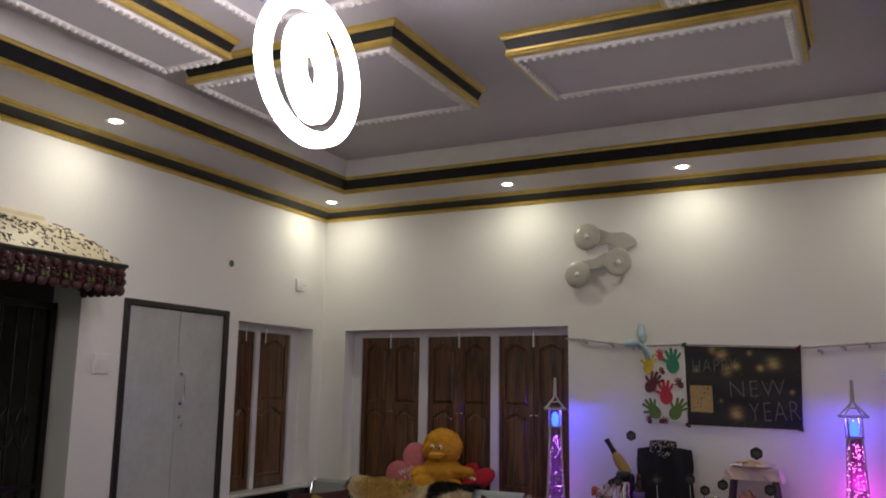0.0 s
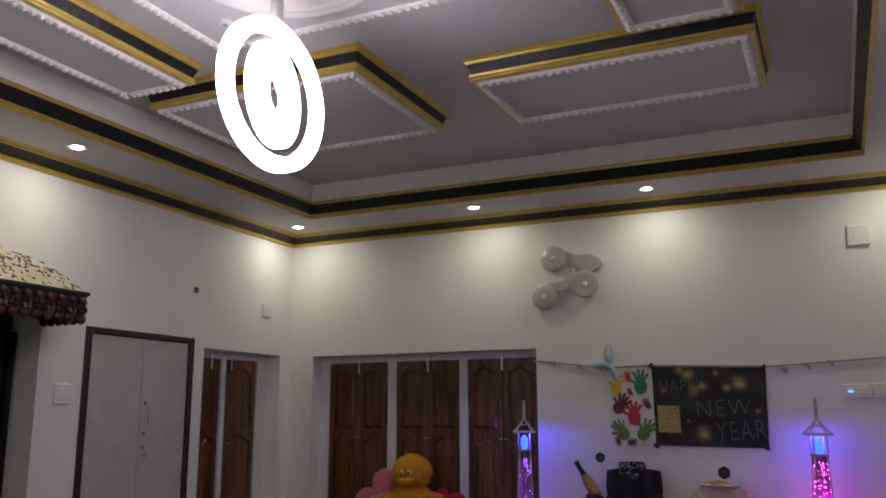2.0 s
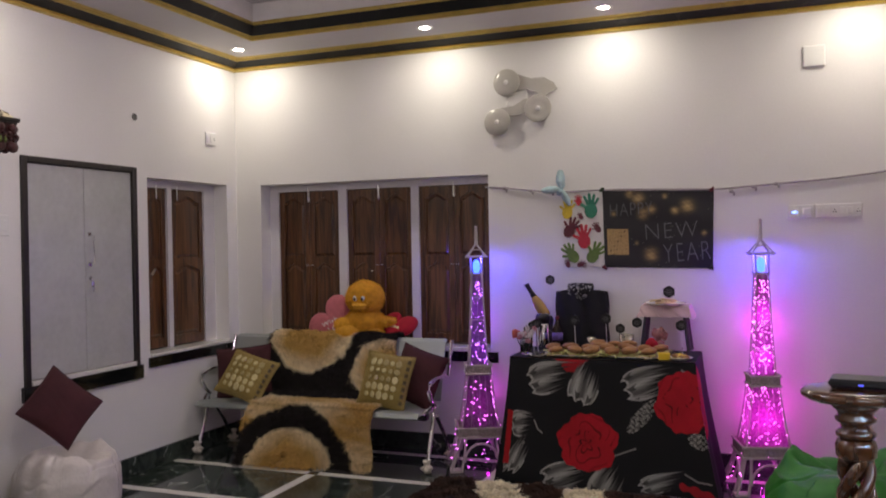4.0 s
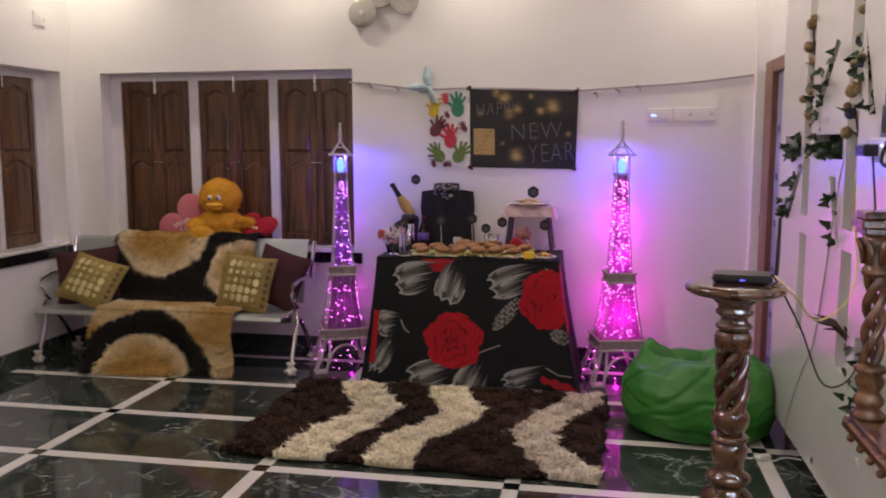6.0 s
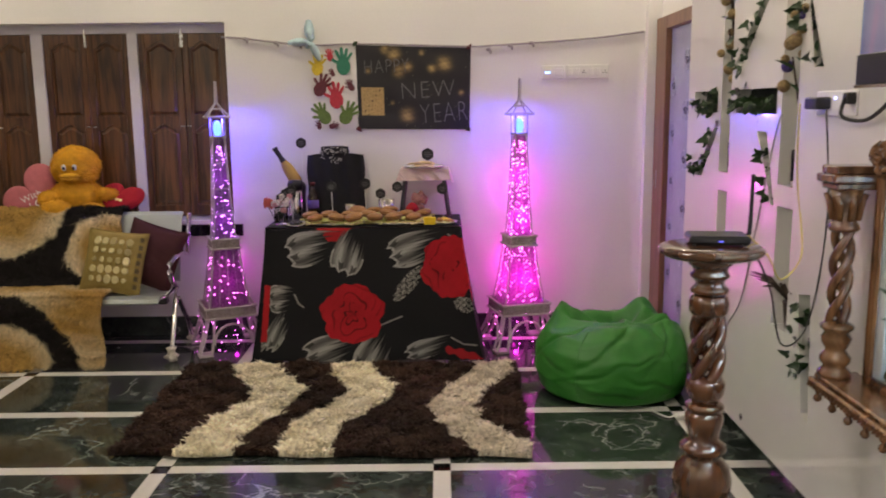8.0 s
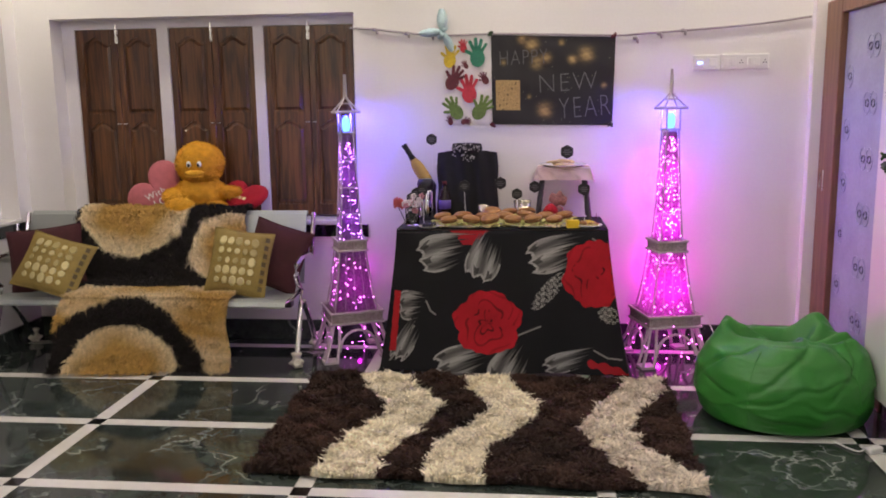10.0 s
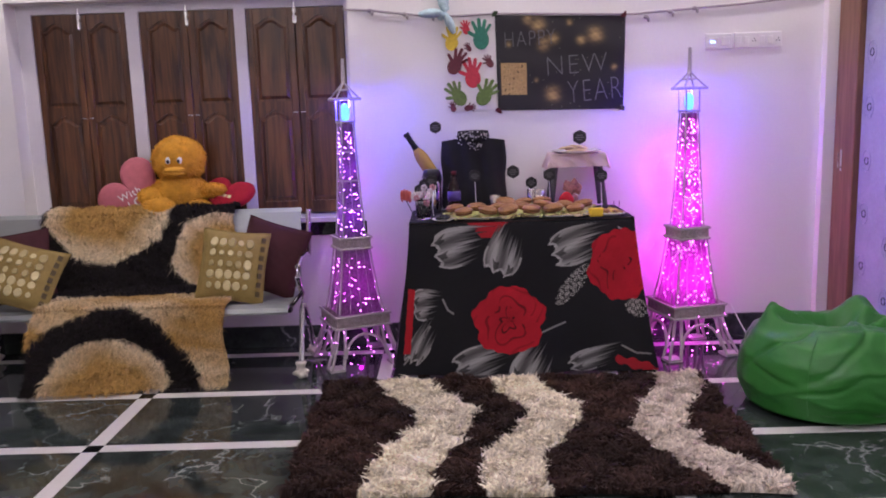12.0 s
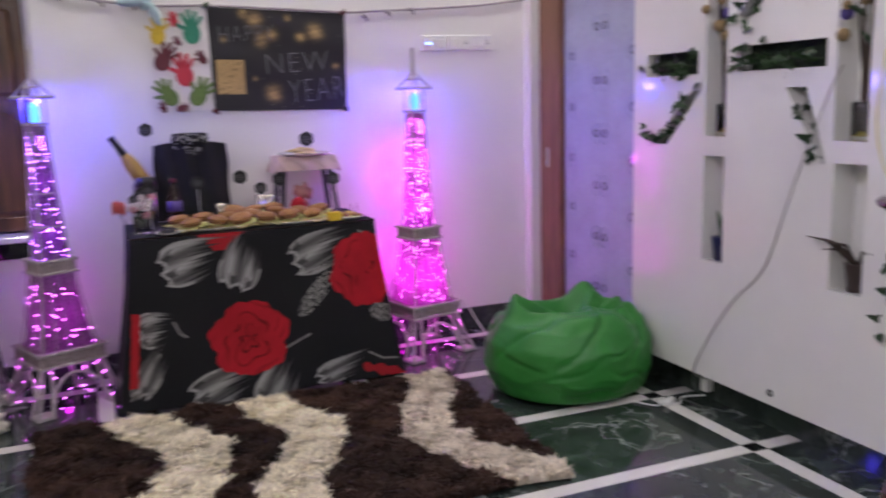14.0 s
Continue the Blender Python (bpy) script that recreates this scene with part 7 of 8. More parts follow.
def plush_duck(x, y, z):
    """One plain stuffed shape with a short pile."""
    bm = bmesh.new()
    ball(bm, (0, 0.0, 0.370), 0.150, 4, (1.02, 0.88, 0.92))
    ball(bm, (-0.01, 0, 0.165), 0.145, 4, (1.18, 0.85, 0.86))
    ball(bm, (-0.155, -0.05, 0.16), 0.075, 3, (1.25, 0.9, 0.8))
    ball(bm, (0.185, -0.05, 0.185), 0.052, 3, (1.5, 0.9, 0.75))
    ball(bm, (-0.115, -0.11, 0.105), 0.075, 3, (1.35, 1.0, 0.75))
    ball(bm, (0.09, -0.09, 0.08), 0.075, 3, (1.1, 1.0, 0.8))
    bm.normal_update()
    for v_ in bm.verts:
        v_.co += v_.normal * (noise.noise(v_.co * 14) * 0.010 + noise.noise(v_.co * 60) * 0.004)
    rnd = random.Random(4)
    bm.faces.ensure_lookup_table()
    pile = [(f_.calc_center_median(), f_.normal.copy()) for f_ in bm.faces]
    for c, nrm in pile + pile:
        side = nrm.cross(Vector((rnd.uniform(-1, 1), rnd.uniform(-1, 1), rnd.uniform(-1, 1)))).normalized() * 0.0045
        c = c + side * rnd.uniform(-1.5, 1.5)
        tip = c + nrm * rnd.uniform(0.006, 0.016) + Vector((rnd.uniform(-0.006, 0.006), 0, -0.004))
        bm.faces.new((bm.verts.new(c - side), bm.verts.new(c + side), bm.verts.new(tip)))
    ball(bm, (-0.012, -0.138, 0.325), 0.056, 3, (1.15, 0.55, 0.36))
    ball(bm, (-0.012, -0.142, 0.304), 0.050, 3, (1.1, 0.5, 0.26))
    n0 = len(bm.faces)
    for s in (-1, 1):
        ball(bm, (s * 0.032 - 0.012, -0.128, 0.380), 0.021, 2, (0.75, 0.5, 1.05))
    n1 = len(bm.faces)
    for s in (-1, 1):
        ball(bm, (s * 0.030 - 0.014, -0.139, 0.376), 0.010, 2, (0.8, 0.5, 1.2))
    bm.faces.ensure_lookup_table()
    for i, f_ in enumerate(bm.faces):
        f_.material_index = 0 if i < n0 else (1 if i < n1 else 2)
    ob = finish("plush_duck", bm, (PLUSHY, WHITEP, BLACKP), None, True)
    ob.matrix_basis = pose(x, y, z, 4, 0, 10)
    return tagged(ob, "orange plush duck sitting on the window sill", "soft toy")


plush_duck(-3.22, 6.34, 0.80)


def heart(name, x, y, z, tilt, turn, size, mat, label, lean=12):
    h = new(name)
    h.matrix_basis = pose(x, y, z, 90 - lean, 0, turn) @ pose(0, 0, 0, 0, 0, tilt)
    tagged(h, label, "cushion")
    n = 40
    V, F = [(0, 0.0, 0.055 * size / 0.2), (0, 0.0, -0.055 * size / 0.2)], []
    rings = 8
    for k in range(1, rings + 1):
        q = k / rings
        t = 0.055 * size / 0.2 * math.sqrt(max(0, 1 - q ** 2.6))
        for sgn in (1, -1):
            for i in range(n):
                a = 2 * math.pi * i / n
                hx = 16 * math.sin(a) ** 3 / 16
                hy = (13 * math.cos(a) - 5 * math.cos(2 * a) - 2 * math.cos(3 * a) - math.cos(4 * a)) / 16 + 0.12
                V.append((hx * size * q, hy * size * q, sgn * t + (0.0005 * sgn if k == rings else 0)))
    for k in range(rings):
        for side in (0, 1):
            b1 = 2 + (k * 2 + side) * n
            b0 = 2 + ((k - 1) * 2 + side) * n
            for i in range(n):
                j = (i + 1) % n
                if k == 0:
                    F.append((side, b1 + i, b1 + j))
                else:
                    F.append((b0 + i, b1 + i, b1 + j, b0 + j))
    bA, bB = 2 + ((rings - 1) * 2) * n, 2 + ((rings - 1) * 2 + 1) * n
    for i in range(n):
        j = (i + 1) % n
        F.append((bA + i, bB + i, bB + j, bA + j))
    sheet("cover", V, F, mat, h, None, True)
    return h


PINK = material("pink_plush", (0.58, 0.17, 0.20), 0.95, vary=0.15, size=25, grain=240, bump=0.7)
REDP = material("red_plush", (0.40, 0.010, 0.020), 0.95, vary=0.2, size=25, grain=240, bump=0.7)
ph = heart("heart_cushion", -3.50, 6.335, 0.965, 48, 6, 0.205, PINK, "pink heart cushion with white lettering on the sill")
rh = heart("heart_cushion", -2.955, 6.335, 0.925, -14, -6, 0.165, REDP, "red heart cushion lying on the sill", 42)
for body, ty, h_ in (("With", 0.0, 0.045), ("LOVE", -0.065, 0.05)):
    o = chalk_text(body, -0.075, ty, h_, ph, WHITEP, y=0, stretch=0.95, off=0.004)
    o.matrix_basis = pose(-0.09, 0.02, 0.058, 0, 0, -22) if body == "With" else pose(-0.085, -0.05, 0.058, 0, 0, -22)
for k in range(3):
    part("word_bar", boxes((-0.03 + 0.03 * k, -0.02, 0.041, -0.008 + 0.03 * k, 0.0, 0.046)), DOT, rh, "pale stitched word")

# ---- food and things on the table ----
TZ = 0.8365
BUN = material("toasted_bun", (0.33, 0.155, 0.05), 0.42, vary=0.45, size=18, grain=120, bump=0.15)
BUNB = material("bun_crumb", (0.66, 0.50, 0.27), 0.8, vary=0.15, size=30, bump=0.2)
PATTY = material("fried_patty", (0.17, 0.075, 0.025), 0.7, vary=0.4, size=40, bump=0.6)
LETT = material("lettuce", (0.56, 0.56, 0.20), 0.5, vary=0.35, size=30, bump=0.2)
CHEESE = material("yellow_cheese", (0.72, 0.50, 0.06), 0.45, vary=0.1)
PLATE = material("white_china", (0.74, 0.72, 0.68), 0.15, vary=0.03, bump=0)
CUPM = material("steel_tumbler", (0.5, 0.45, 0.38), 0.25, 0.9, vary=0.1, bump=0)


def burger(x, y, z, s, seed):
    r = random.Random(seed)
    b = thing("burger", x, y, z, r.uniform(0, 360), "small burger with lettuce in a toasted bun", "burger", "burgers on the table")
    b.matrix_basis = b.matrix_basis @ pose(0, 0, 0, r.uniform(-10, 10), r.uniform(-10, 10), 0) @ Matrix.Diagonal((1.0, 1.0, 1.08, 1))
    part("bottom_bun", lathe(bmesh.new(), [(0.0, 0.0), (0.048 * s, 0.0), (0.054 * s, 0.008 * s), (0.052 * s, 0.016 * s), (0.0, 0.017 * s)], 20), BUNB, b, "", True)
    bm = bmesh.new()
    n = 28
    c = bm.verts.new((0, 0, 0.022 * s))
    rim = [bm.verts.new(((0.074 + 0.014 * math.sin(i * 2.3 + seed)) * s * math.cos(2 * math.pi * i / n), (0.074 + 0.014 * math.sin(i * 2.3 + seed)) * s * math.sin(2 * math.pi * i / n), (0.018 + 0.007 * math.sin(i * 1.9)) * s)) for i in range(n)]
    for i in range(n):
        bm.faces.new((c, rim[i], rim[(i + 1) % n]))
    part("lettuce_leaf", bm, LETT, b, "frilly pale green lettuce", True)
    part("patty", lathe(bmesh.new(), [(0.0, 0.022 * s), (0.05 * s, 0.022 * s), (0.054 * s, 0.029 * s), (0.05 * s, 0.036 * s), (0.0, 0.036 * s)], 20), PATTY, b, "browned patty", True)
    part("top_bun", lathe(bmesh.new(), [(0.0, 0.034 * s), (0.050 * s, 0.035 * s), (0.059 * s, 0.041 * s), (0.057 * s, 0.048 * s), (0.046 * s, 0.057 * s), (0.026 * s, 0.063 * s), (0.0, 0.065 * s)], 24), BUN, b, "glossy brown bun", True)


def platter(x, y, rx, ry, label):
    p = thing("platter", x, y, TZ, 0, label, "platter", "serving platters")
    bm = lathe(bmesh.new(), [(0.0, 0.0), (0.7, 0.0), (0.98, 0.012), (1.0, 0.014), (0.97, 0.015), (0.7, 0.005), (0.0, 0.005)], 40)
    for v_ in bm.verts:
        v_.co.x *= rx
        v_.co.y *= ry
    part("dish", bm, PLATE, p, "", True)


platter(-1.42, 5.75, 0.22, 0.10, "oval white platter under the burgers")
platter(-1.02, 5.75, 0.20, 0.10, "oval white platter under the burgers")
platter(-1.19, 5.90, 0.30, 0.09, "oval white platter heaped with burgers")
platter(-0.745, 5.74, 0.085, 0.085, "round white plate with fried snack")
def stack_row(y, z, spots, first):
    """A row of burgers, each a little turned and of its own size."""
    for k, x in enumerate(spots):
        burger(x, y + 0.012 * math.sin(5 * x), z, 0.84 + 0.16 * ((k * 7 + first) % 5) / 5, first + k)


stack_row(5.735, TZ + 0.006, (-1.525, -1.405, -1.285, -1.165, -1.045, -0.925), 0)
stack_row(5.845, TZ + 0.010, (-1.57, -1.455, -1.335, -1.215, -1.095, -0.975, -0.865), 11)
stack_row(5.945, TZ + 0.022, (-1.29, -1.185, -1.085), 23)
r = random.Random(44)
for k in range(46):
    x = -1.62 + 0.92 * (k + r.random()) / 46
    sn = thing("salad_leaf", x - 0.012, 5.678 + r.uniform(-0.012, 0.05), TZ + 0.002, r.uniform(0, 360), "loose lettuce leaf at the table edge", "lettuce", "salad leaves")
    bm = bmesh.new()
    n = 11
    c = bm.verts.new((0, 0, 0.012))
    rim = [bm.verts.new((r.uniform(0.02, 0.034) * math.cos(2 * math.pi * i / n), r.uniform(0.014, 0.022) * math.sin(2 * math.pi * i / n), r.uniform(0.0, 0.02))) for i in range(n)]
    for i in range(n):
        bm.faces.new((c, rim[i], rim[(i + 1) % n]))
    part("leaf", bm, LETT if r.random() < 0.5 else BUNB, sn, "", True)
for k in range(16):
    a, q = r.uniform(0, 6.28), r.random() ** 0.5
    f_ = thing("fried_snack", -0.745 + 0.055 * q * math.cos(a), 5.74 + 0.055 * q * math.sin(a), TZ + 0.008 + 0.012 * (1 - q), r.uniform(0, 360), "crisp golden fried snack on a plate", "snack", "fried snacks")
    bm = bmesh.new()
    vs = ball(bm, (0, 0, 0.009), 0.016, 2, (1.3, 0.8, 0.6))
    for v_ in vs:
        v_.co += v_.co * noise.noise(v_.co * 120 + Vector((k, 0, 0))) * 0.35
    part("crust", bm, BUN if k % 3 else CHEESE, f_, "", True)
for k in range(2):
    pk = thing("party_pick", -0.73 + 0.03 * k, 5.74, TZ + 0.02, 0, "thin red cocktail pick stuck in the snacks", "cocktail pick", "party picks")
    part("stick", tube(bmesh.new(), [(0, 0, 0), (0.004, 0, 0.055)], 0.0016, 5), FLOWR, pk)
ybox = thing("yellow_box", -0.83, 5.69, TZ, 8, "small bright yellow paper box", "box")
part("carton", boxes((-0.035, -0.02, 0, 0.035, 0.02, 0.045), bevel=0.003), material("yellow_card", (0.80, 0.55, 0.02), 0.5, vary=0.06), ybox)
dish = thing("olive_dish", -1.64, 5.685, TZ, 0, "small white dish of black olives", "dish")
part("saucer", lathe(bmesh.new(), [(0.0, 0.0), (0.035, 0.0), (0.058, 0.010), (0.06, 0.013), (0.055, 0.012), (0.034, 0.005), (0.0, 0.005)], 28), PLATE, dish, "", True)
for k in range(12):
    a, q = r.uniform(0, 6.28), r.random() ** 0.5
    bm = bmesh.new()
    ball(bm, (0.038 * q * math.cos(a), 0.038 * q * math.sin(a), 0.016 + 0.006 * (1 - q)), 0.012, 2)
    part("olive", bm, BLACKP, dish, "", True)


def tumbler(x, y, h, rad):
    t = thing("steel_tumbler", x, y, TZ, 0, "small shiny metal tumbler", "cup", "metal tumblers")
    part("cup", lathe(bmesh.new(), [(0.0, 0.0), (rad * 0.85, 0.0), (rad, h), (rad * 0.96, h), (rad * 0.8, 0.006), (0.0, 0.006)], 24), CUPM, t, "", True)


tumbler(-1.345, 5.99, 0.095, 0.032)
tumbler(-1.095, 6.0, 0.12, 0.034)
tumbler(-1.13, 6.02, 0.12, 0.034)
flask = thing("vacuum_flask", -1.70, 6.06, TZ, 0, "steel vacuum flask with a black lid", "flask")
part("body", lathe(bmesh.new(), [(0.0, 0.0), (0.05, 0.0), (0.052, 0.01), (0.052, 0.17), (0.045, 0.185), (0.0, 0.186)], 28), CHROME, flask, "", True)
part("lid", lathe(bmesh.new(), [(0.0, 0.185), (0.05, 0.186), (0.052, 0.22), (0.044, 0.245), (0.0, 0.248)], 28), BLACKP, flask, "black lid", True)
bot = thing("soft_drink_bottle", -1.575, 5.97, TZ, 0, "dark soft drink bottle with a blank label", "bottle")
part("bottle", lathe(bmesh.new(), [(0.0, 0.0), (0.032, 0.0), (0.036, 0.012), (0.034, 0.06), (0.037, 0.10), (0.034, 0.145), (0.016, 0.195), (0.013, 0.22), (0.0, 0.221)], 24), material("dark_drink", (0.02, 0.008, 0.006), 0.08, bump=0), bot, "", True)
part("label_band", lathe(bmesh.new(), [(0.0365, 0.075), (0.0378, 0.10), (0.0368, 0.128), (0.036, 0.128), (0.036, 0.075)], 24), material("violet_label", (0.10, 0.06, 0.28), 0.5), bot, "plain violet label", True)
part("cap", lathe(bmesh.new(), [(0.0, 0.219), (0.015, 0.219), (0.015, 0.238), (0.0, 0.24)], 16), FLOWR, bot, "red cap", True)
jar = thing("flower_jar", -1.745, 5.78, TZ, 0, "clear glass jar holding pale artificial flowers", "jar")
part("glass", lathe(bmesh.new(), [(0.0, 0.0), (0.038, 0.0), (0.042, 0.01), (0.042, 0.10), (0.045, 0.11), (0.042, 0.11), (0.039, 0.10), (0.038, 0.012), (0.0, 0.008)], 24), GLASSJ, jar, "", True)
FLOWW = material("pale_blossom", (0.62, 0.56, 0.55), 0.7, vary=0.3, size=40, bump=0.4)
FLOWP = material("pink_blossom", (0.55, 0.25, 0.28), 0.7, vary=0.3, size=40, bump=0.4)
for k in range(16):
    p = Vector((r.uniform(-0.055, 0.055), r.uniform(-0.03, 0.03), r.uniform(0.06, 0.17)))
    bm = bmesh.new()
    for q in range(5):
        ball(bm, p + Vector((0.011 * math.cos(q * 1.257), -0.004, 0.011 * math.sin(q * 1.257))), 0.0095, 1, (1, 0.5, 1))
    part("blossom", bm, FLOWW if k % 3 else FLOWP, jar, "", True)
    part("stalk", tube(bmesh.new(), [(0, 0, 0.015), p], 0.0015, 5), STEMM, jar)
tul = thing("pink_tulip", -1.84, 5.88, TZ, 0, "salmon pink artificial tulip leaning from the table", "artificial flower")
part("stalk", tube(bmesh.new(), [(0.04, 0, 0.0), (0.02, 0, 0.05), (0.0, 0, 0.09)], 0.003, 6), STEMM, tul)
for k in range(4):
    bm = bmesh.new()
    ball(bm, (-0.022 + 0.014 * k, -0.004 * (k % 2), 0.125 - 0.006 * abs(k - 1)), 0.03, 2, (0.36, 0.4, 1.15))
    part("petal", bm, material("salmon_petal", (0.52, 0.10, 0.08), 0.6, vary=0.2) if k == 0 else bpy.data.materials["salmon_petal"], tul, "", True)

# wine bottle, tilted in a holder
champ = new("wine_bottle")
champ.matrix_basis = pose(-1.70, 6.16, 1.055, 0, -32, 0)
tagged(champ, "tilted amber wine bottle with black foil neck", "bottle")
part("glass", lathe(bmesh.new(), [(0.0, 0.0), (0.034, 0.0), (0.038, 0.012), (0.038, 0.10), (0.032, 0.135), (0.018, 0.17), (0.016, 0.20), (0.0, 0.20)], 24), material("amber_glass", (0.42, 0.27, 0.08), 0.08, vary=0.1, bump=0), champ, "amber glass", True)
part("foil", lathe(bmesh.new(), [(0.0, 0.165), (0.0205, 0.165), (0.0165, 0.20), (0.0165, 0.255), (0.019, 0.258), (0.018, 0.272), (0.0, 0.273)], 20), BLACKP, champ, "black foil", True)
hold = thing("bottle_holder", -1.70, 6.14, TZ, 0, "dark stand holding the tilted bottle", "holder")
part("block", lathe(bmesh.new(), [(0.0, 0.0), (0.05, 0.0), (0.055, 0.02), (0.05, 0.12), (0.058, 0.20), (0.045, 0.225), (0.0, 0.226)], 24), BLACKP, hold, "", True)

# shirt display stand
st = thing("shirt_display", -1.455, 6.21, TZ, 0, "black shirt with a flowered collar on a display stand", "shirt")
CLOTHB = material("black_shirt_cloth", (0.010, 0.010, 0.013), 0.85, vary=0.3, size=14, grain=260, bump=0.5)
n1, n2 = 36, 40
a, b = np.meshgrid(np.linspace(-1, 1, n1), np.linspace(0, 1, n2), indexing="ij")
a, b = a.ravel(), b.ravel()
w_ = 0.188 + 0.004 * np.sin(b * 11)
dz = np.where(b > 0.9, -0.03 * np.clip(np.abs(a) - 0.6, 0, 1) * ((b - 0.9) / 0.1), 0)
fr = np.stack([a * w_, -0.045 * np.sqrt(np.clip(1 - a ** 2, 0, 1)) - 0.006 * np.sin(a * 11 + b * 4), b * 0.405 + dz], 1)
bk = fr.copy()
bk[:, 1] = 0.03
F = grid_faces(n1, n2)
sheet("cloth", np.concatenate([fr, bk]), np.concatenate([F, F[:, ::-1] + n1 * n2]), CLOTHB, st, None, True)
bm = lathe(bmesh.new(), [(0.045, 0.385), (0.085, 0.395), (0.095, 0.42), (0.088, 0.452), (0.06, 0.455), (0.045, 0.43)], 30)
for v_ in bm.verts:
    v_.co.y = v_.co.y * 0.55 - 0.02
part("collar", bm, CLOTHB, st, "rolled black collar", True)
bm = bmesh.new()
for k in range(90):
    q = r.random()
    x = r.gauss(0, 0.05) if q < 0.5 else r.uniform(-0.085, 0.085)
    z = 0.40 + r.uniform(0, 0.05) if q >= 0.5 else 0.385 - abs(r.gauss(0, 0.04)) * max(0.2, 1 - abs(x) / 0.1)
    y = -0.075 if q >= 0.5 else -0.056
    ball(bm, (max(-0.088, min(0.088, x)), y + abs(x) * 0.25, z), r.uniform(0.003, 0.0065), 1, (1, 0.5, 1))
part("flower_print", bm, material("grey_flower_print", (0.42, 0.42, 0.40), 0.7), st, "small pale flowers")["kind"] = "stuff"

# little white stool with cloth and plate
ms = thing("small_stool", -0.865, 6.16, TZ, 0, "small dark stool draped with a pale pink cloth", "stool")
DGREY = material("dark_grey_leg", (0.05, 0.05, 0.055), 0.5, vary=0.2)
part("seat", boxes((-0.15, -0.09, 0.285, 0.15, 0.09, 0.305), bevel=0.004), DGREY, ms)
for sx in (-1, 1):
    for sy in (-1, 1):
        part("leg", tube(bmesh.new(), [(sx * 0.155, sy * 0.09, 0.0), (sx * 0.12, sy * 0.07, 0.286)], 0.015, 8), DGREY, ms)
drape = thing("stool_cloth", -0.865, 6.16, TZ, 0, "pale pink cloth hanging over the small stool", "cloth")
n1, n2 = 60, 60
a, b = np.meshgrid(np.linspace(-0.24, 0.24, n1), np.linspace(-0.17, 0.17, n2), indexing="ij")
a, b = a.ravel(), b.ravel()
ex, ey = np.clip(np.abs(a) - 0.152, 0, 1), np.clip(np.abs(b) - 0.095, 0, 1)
dr = np.maximum(ex, ey) * 1.0
fx = np.sign(a) * (np.minimum(np.abs(a), 0.152) + ex * 0.28 + 0.004)
fy = np.sign(b) * (np.minimum(np.abs(b), 0.095) + ey * 0.25 + 0.004)
wav = 0.006 * np.sin(a * 60 + b * 50) * np.clip(dr * 20, 0, 1)
sheet("cloth", np.stack([fx + wav, fy + wav, 0.311 - dr], 1), grid_faces(n1, n2), material("pale_pink_cloth", (0.66, 0.50, 0.50), 0.85, vary=0.1, size=20, grain=200, bump=0.3), drape, None, True)
pl = thing("serving_plate", -0.87, 6.13, TZ + 0.3125, 0, "white plate of flat bread on the small stool", "plate")
part("dish", lathe(bmesh.new(), [(0.0, 0.0), (0.10, 0.0), (0.14, 0.012), (0.142, 0.014), (0.135, 0.014), (0.10, 0.005), (0.0, 0.005)], 36), PLATE, pl, "", True)
for k in range(7):
    bm = lathe(bmesh.new(), [(0.0, 0.0), (0.04, 0.0), (0.043, 0.006), (0.03, 0.012), (0.0, 0.013)], 16, (r.uniform(-0.07, 0.07), r.uniform(-0.05, 0.05), 0.006 + 0.004 * k), pose(0, 0, 0, r.uniform(-8, 8), r.uniform(-8, 8)))
    part("flat_bread", bm, BUNB, pl, "", True)
cake = thing("red_cupcake", -0.945, 5.99, TZ, 0, "red frosted cupcake in a white paper cup", "cupcake")
part("cup", lathe(bmesh.new(), [(0.0, 0.0), (0.028, 0.0), (0.036, 0.045), (0.0, 0.046)], 20), PLATE, cake, "white paper cup", True)
part("frosting", lathe(bmesh.new(), [(0.0, 0.04), (0.040, 0.045), (0.044, 0.06), (0.034, 0.08), (0.018, 0.098), (0.0, 0.105)], 20), REDP, cake, "red frosting", True)
pk = thing("gift_pouch", -0.90, 6.06, TZ, 0, "patterned red and white pouch with twisted ends", "pouch")
bm = bmesh.new()
vs = ball(bm, (0, 0, 0.12), 0.05, 3, (1.1, 0.5, 0.9))
for v_ in vs:
    v_.co += Vector((0, 0, 0.012 * math.sin(v_.co.x * 120)))
lathe(bm, [(0.0, 0.0), (0.03, 0.0), (0.034, 0.07), (0.0, 0.09)], 16)
part("wrap", bm, material("red_white_wrap", (0.36, 0.16, 0.14), 0.5, vary=0.7, size=30, grain=60), pk, "", True)


# round photo props on sticks
def photo_prop(x, y, z, base, rad, seed):
    p = thing("photo_prop", x, y, base, 0, "black round photo prop on a thin stick", "party prop", "photo props")
    h = z - base
    part("stick", tube(bmesh.new(), [(0.006, 0.0, 0.0), (0, 0, h - rad * 0.6)], 0.0022, 6), WHITEP, p, "thin pale stick")
    n = 12
    bm = prism(bmesh.new(), [(rad * (1 if i % 2 else 0.9) * math.cos(2 * math.pi * i / n), rad * (1 if i % 2 else 0.9) * math.sin(2 * math.pi * i / n)) for i in range(n)], -0.002, 0.002, pose(0, -0.004, h, 90, 0, 0))
    d = part("disc", bm, BLACKP, p, "scalloped black disc")
    for k, (w, dz) in enumerate(((0.6, 0.25), (0.9, -0.05), (0.5, -0.35))):
        part("word_bar", boxes((-rad * w * 0.7, -0.008, h + rad * dz - 0.0025, rad * w * 0.7, -0.0065, h + rad * dz + 0.0025)), CHALK, d, "pale unreadable line")


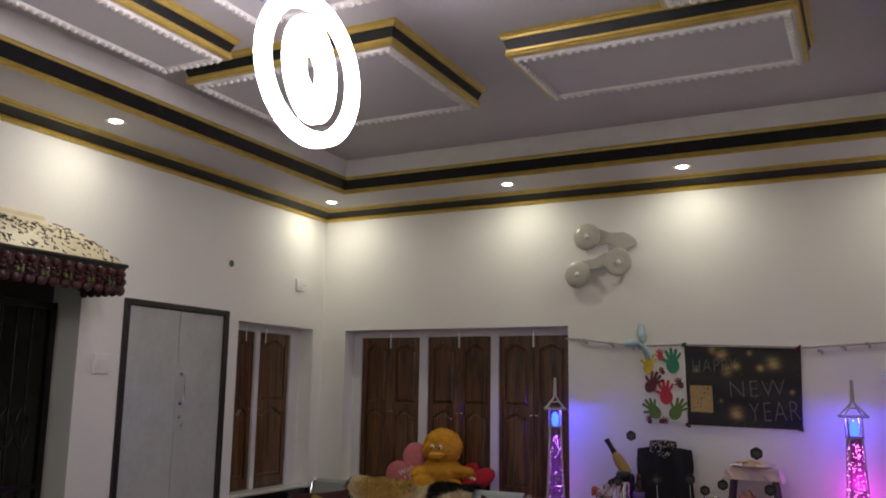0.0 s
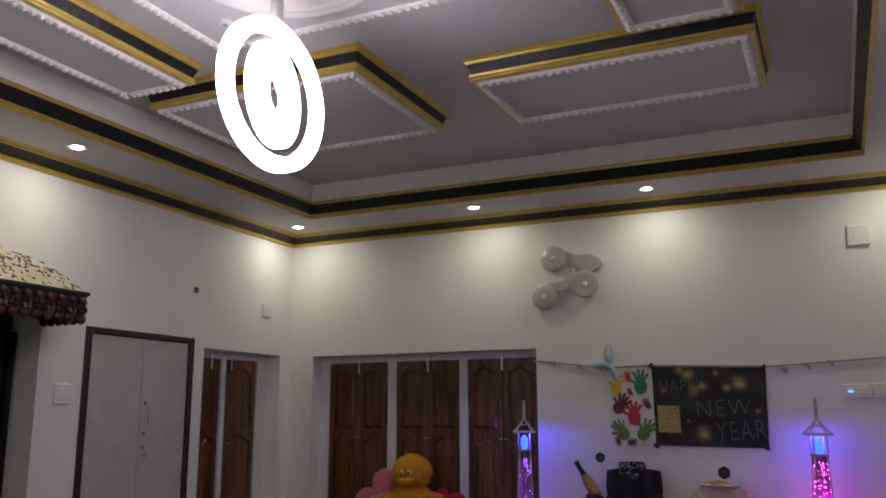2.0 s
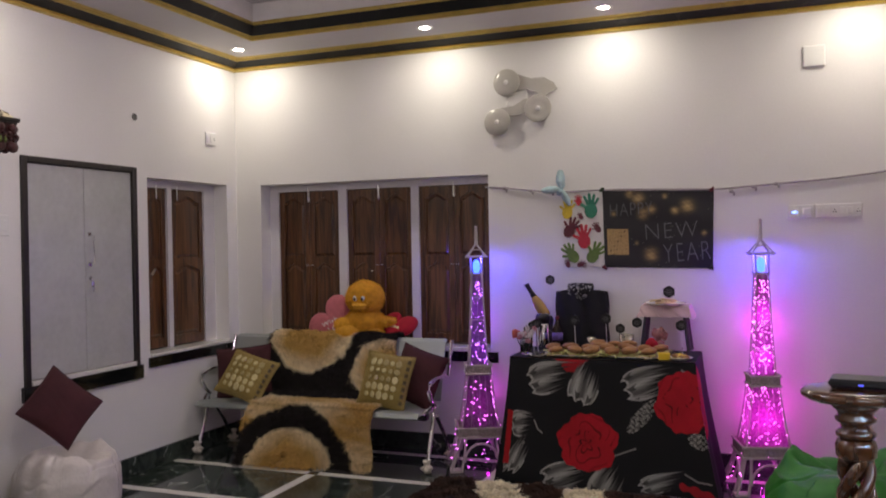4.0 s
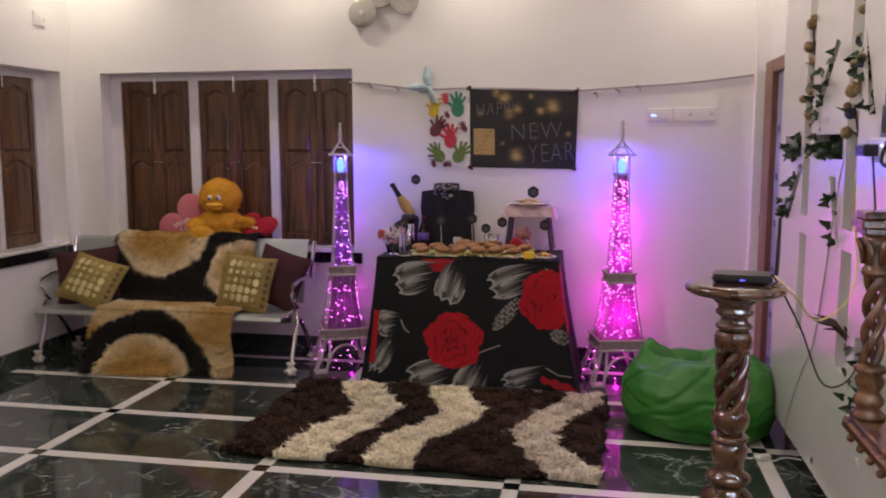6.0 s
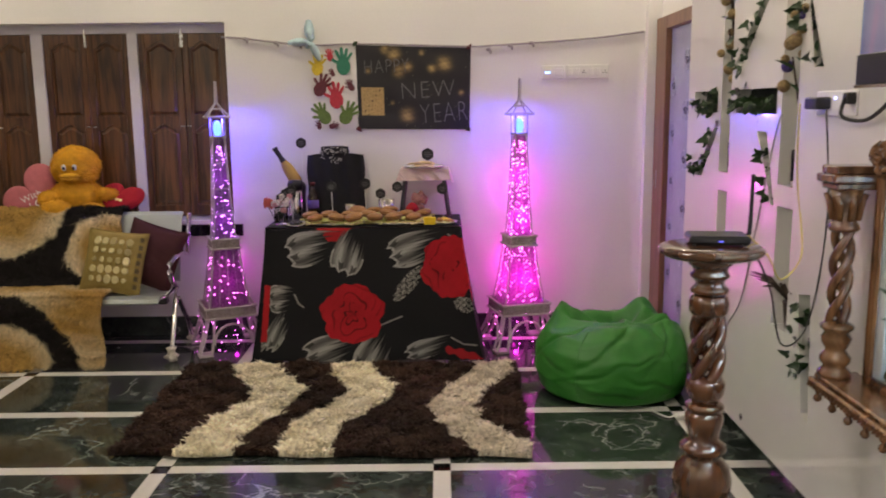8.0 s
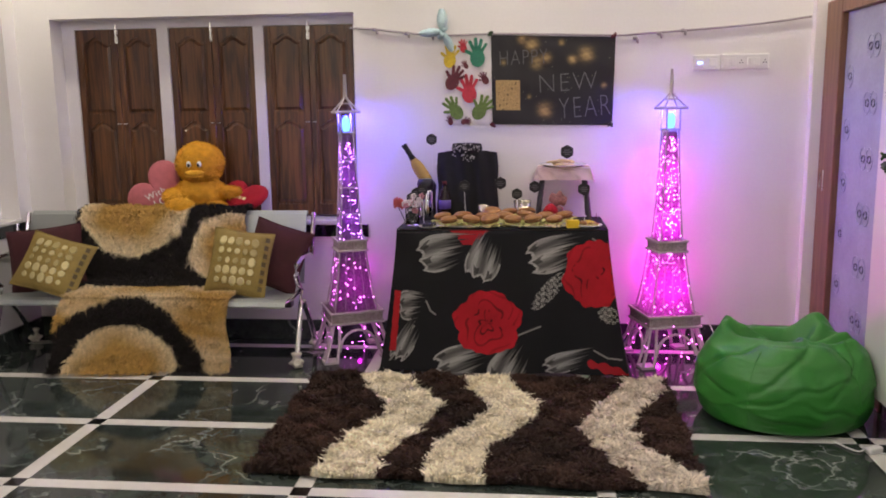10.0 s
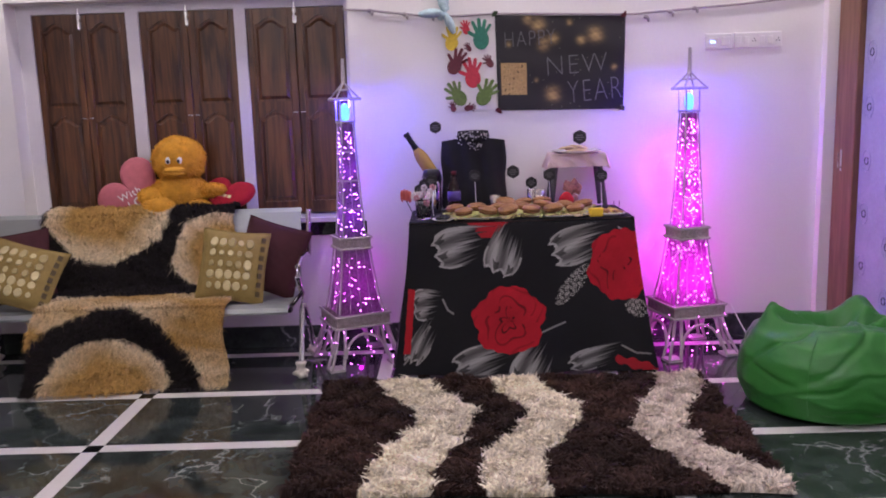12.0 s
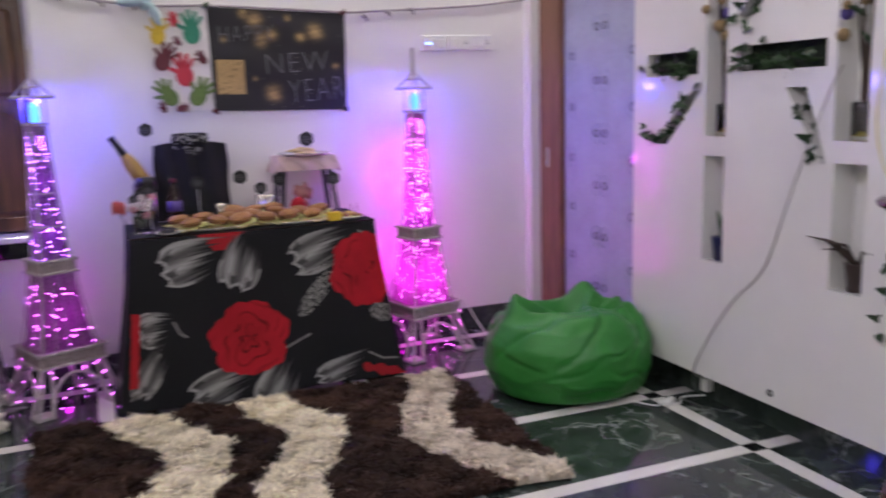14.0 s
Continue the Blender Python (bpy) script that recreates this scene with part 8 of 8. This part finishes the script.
for i, (x, y, z, base, rad) in enumerate([(-1.672, 6.18, 1.315, TZ, 0.036), (-0.845, 6.15, 1.235, TZ + 0.33, 0.042), (-1.457, 5.98, 1.046, TZ, 0.036), (-1.243, 5.98, 1.062, TZ, 0.038), (-1.144, 5.96, 1.0, TZ, 0.034), (-1.039, 6.0, 1.038, TZ, 0.036), (-0.752, 5.98, 1.026, TZ, 0.038), (-1.735, 5.92, 1.01, TZ, 0.036), (-1.70, 5.90, 1.03, TZ, 0.034), (-1.765, 5.90, 0.985, TZ, 0.032)]):
    photo_prop(x, y, z, base, rad, i)

# cable lying behind the tower and a paper scrap
wire("white_cable", [(-0.05, 5.86, 0.30), (0.0, 5.80, 0.18), (0.04, 5.62, 0.05), (0.0, 5.45, 0.006)], 0.003, WHITEP, "thin white cable running from the tower lamp")

# ---- floor: green slabs, white strips and small black squares ----
tagged(finish("floor", boxes((XL - 1.6, YB - 0.25, -0.12, XR + 0.25, YF + 0.25, -0.012)), material("mortar", (0.2, 0.2, 0.19), 0.8)), "polished dark green marble floor with white strips", "floor", kind="structure")
FLOOR = bpy.data.objects["floor"]
XS = [-4.415, -3.20, -1.985, -0.765, 0.435]
YS = [4.075 - 0.68 * k for k in range(7, -3, -1)] + [4.075 + 0.68 * 3]
YS = sorted(set(round(v, 3) for v in YS))
S = 0.037
slabs = {}


def piece(name, x0, y0, x1, y1, mat):
    key = (name, round(x1 - x0, 3), round(y1 - y0, 3))
    if key not in slabs:
        hx, hy = (x1 - x0) / 2 - 0.0008, (y1 - y0) / 2 - 0.0008
        me = bpy.data.meshes.new(name)
        b = boxes((-hx, -hy, -0.012, hx, hy, 0.0))
        b.to_mesh(me)
        b.free()
        me.materials.append(mat)
        slabs[key] = me
    ob = new(name, slabs[key])
    ob.parent = FLOOR
    ob.location = ((x0 + x1) / 2, (y0 + y1) / 2, 0)


xe = [XL] + [v for c in XS[1:] for v in (c - S, c + S)] + [XR]
ye = [YB] + [v for c in YS if YB + 0.1 < c < YF - 0.1 for v in (c - S, c + S)] + [YF]
for i in range(len(xe) - 1):
    for j in range(len(ye) - 1):
        sx, sy = i % 2 == 1, j % 2 == 1
        if sx and sy:
            piece("black_square", xe[i], ye[j], xe[i + 1], ye[j + 1], BLACKSQ)
        elif sx or sy:
            piece("white_strip", xe[i], ye[j], xe[i + 1], ye[j + 1], WHITESTRIP)
        else:
            piece("green_slab", xe[i], ye[j], xe[i + 1], ye[j + 1], GREEN)
tagged(finish("threshold", boxes((XL - 1.55, OY0 - 0.5, -0.012, XL, OY1 + 0.4, -0.001)), GREEN), "dark green marble passage floor", "floor", kind="structure")
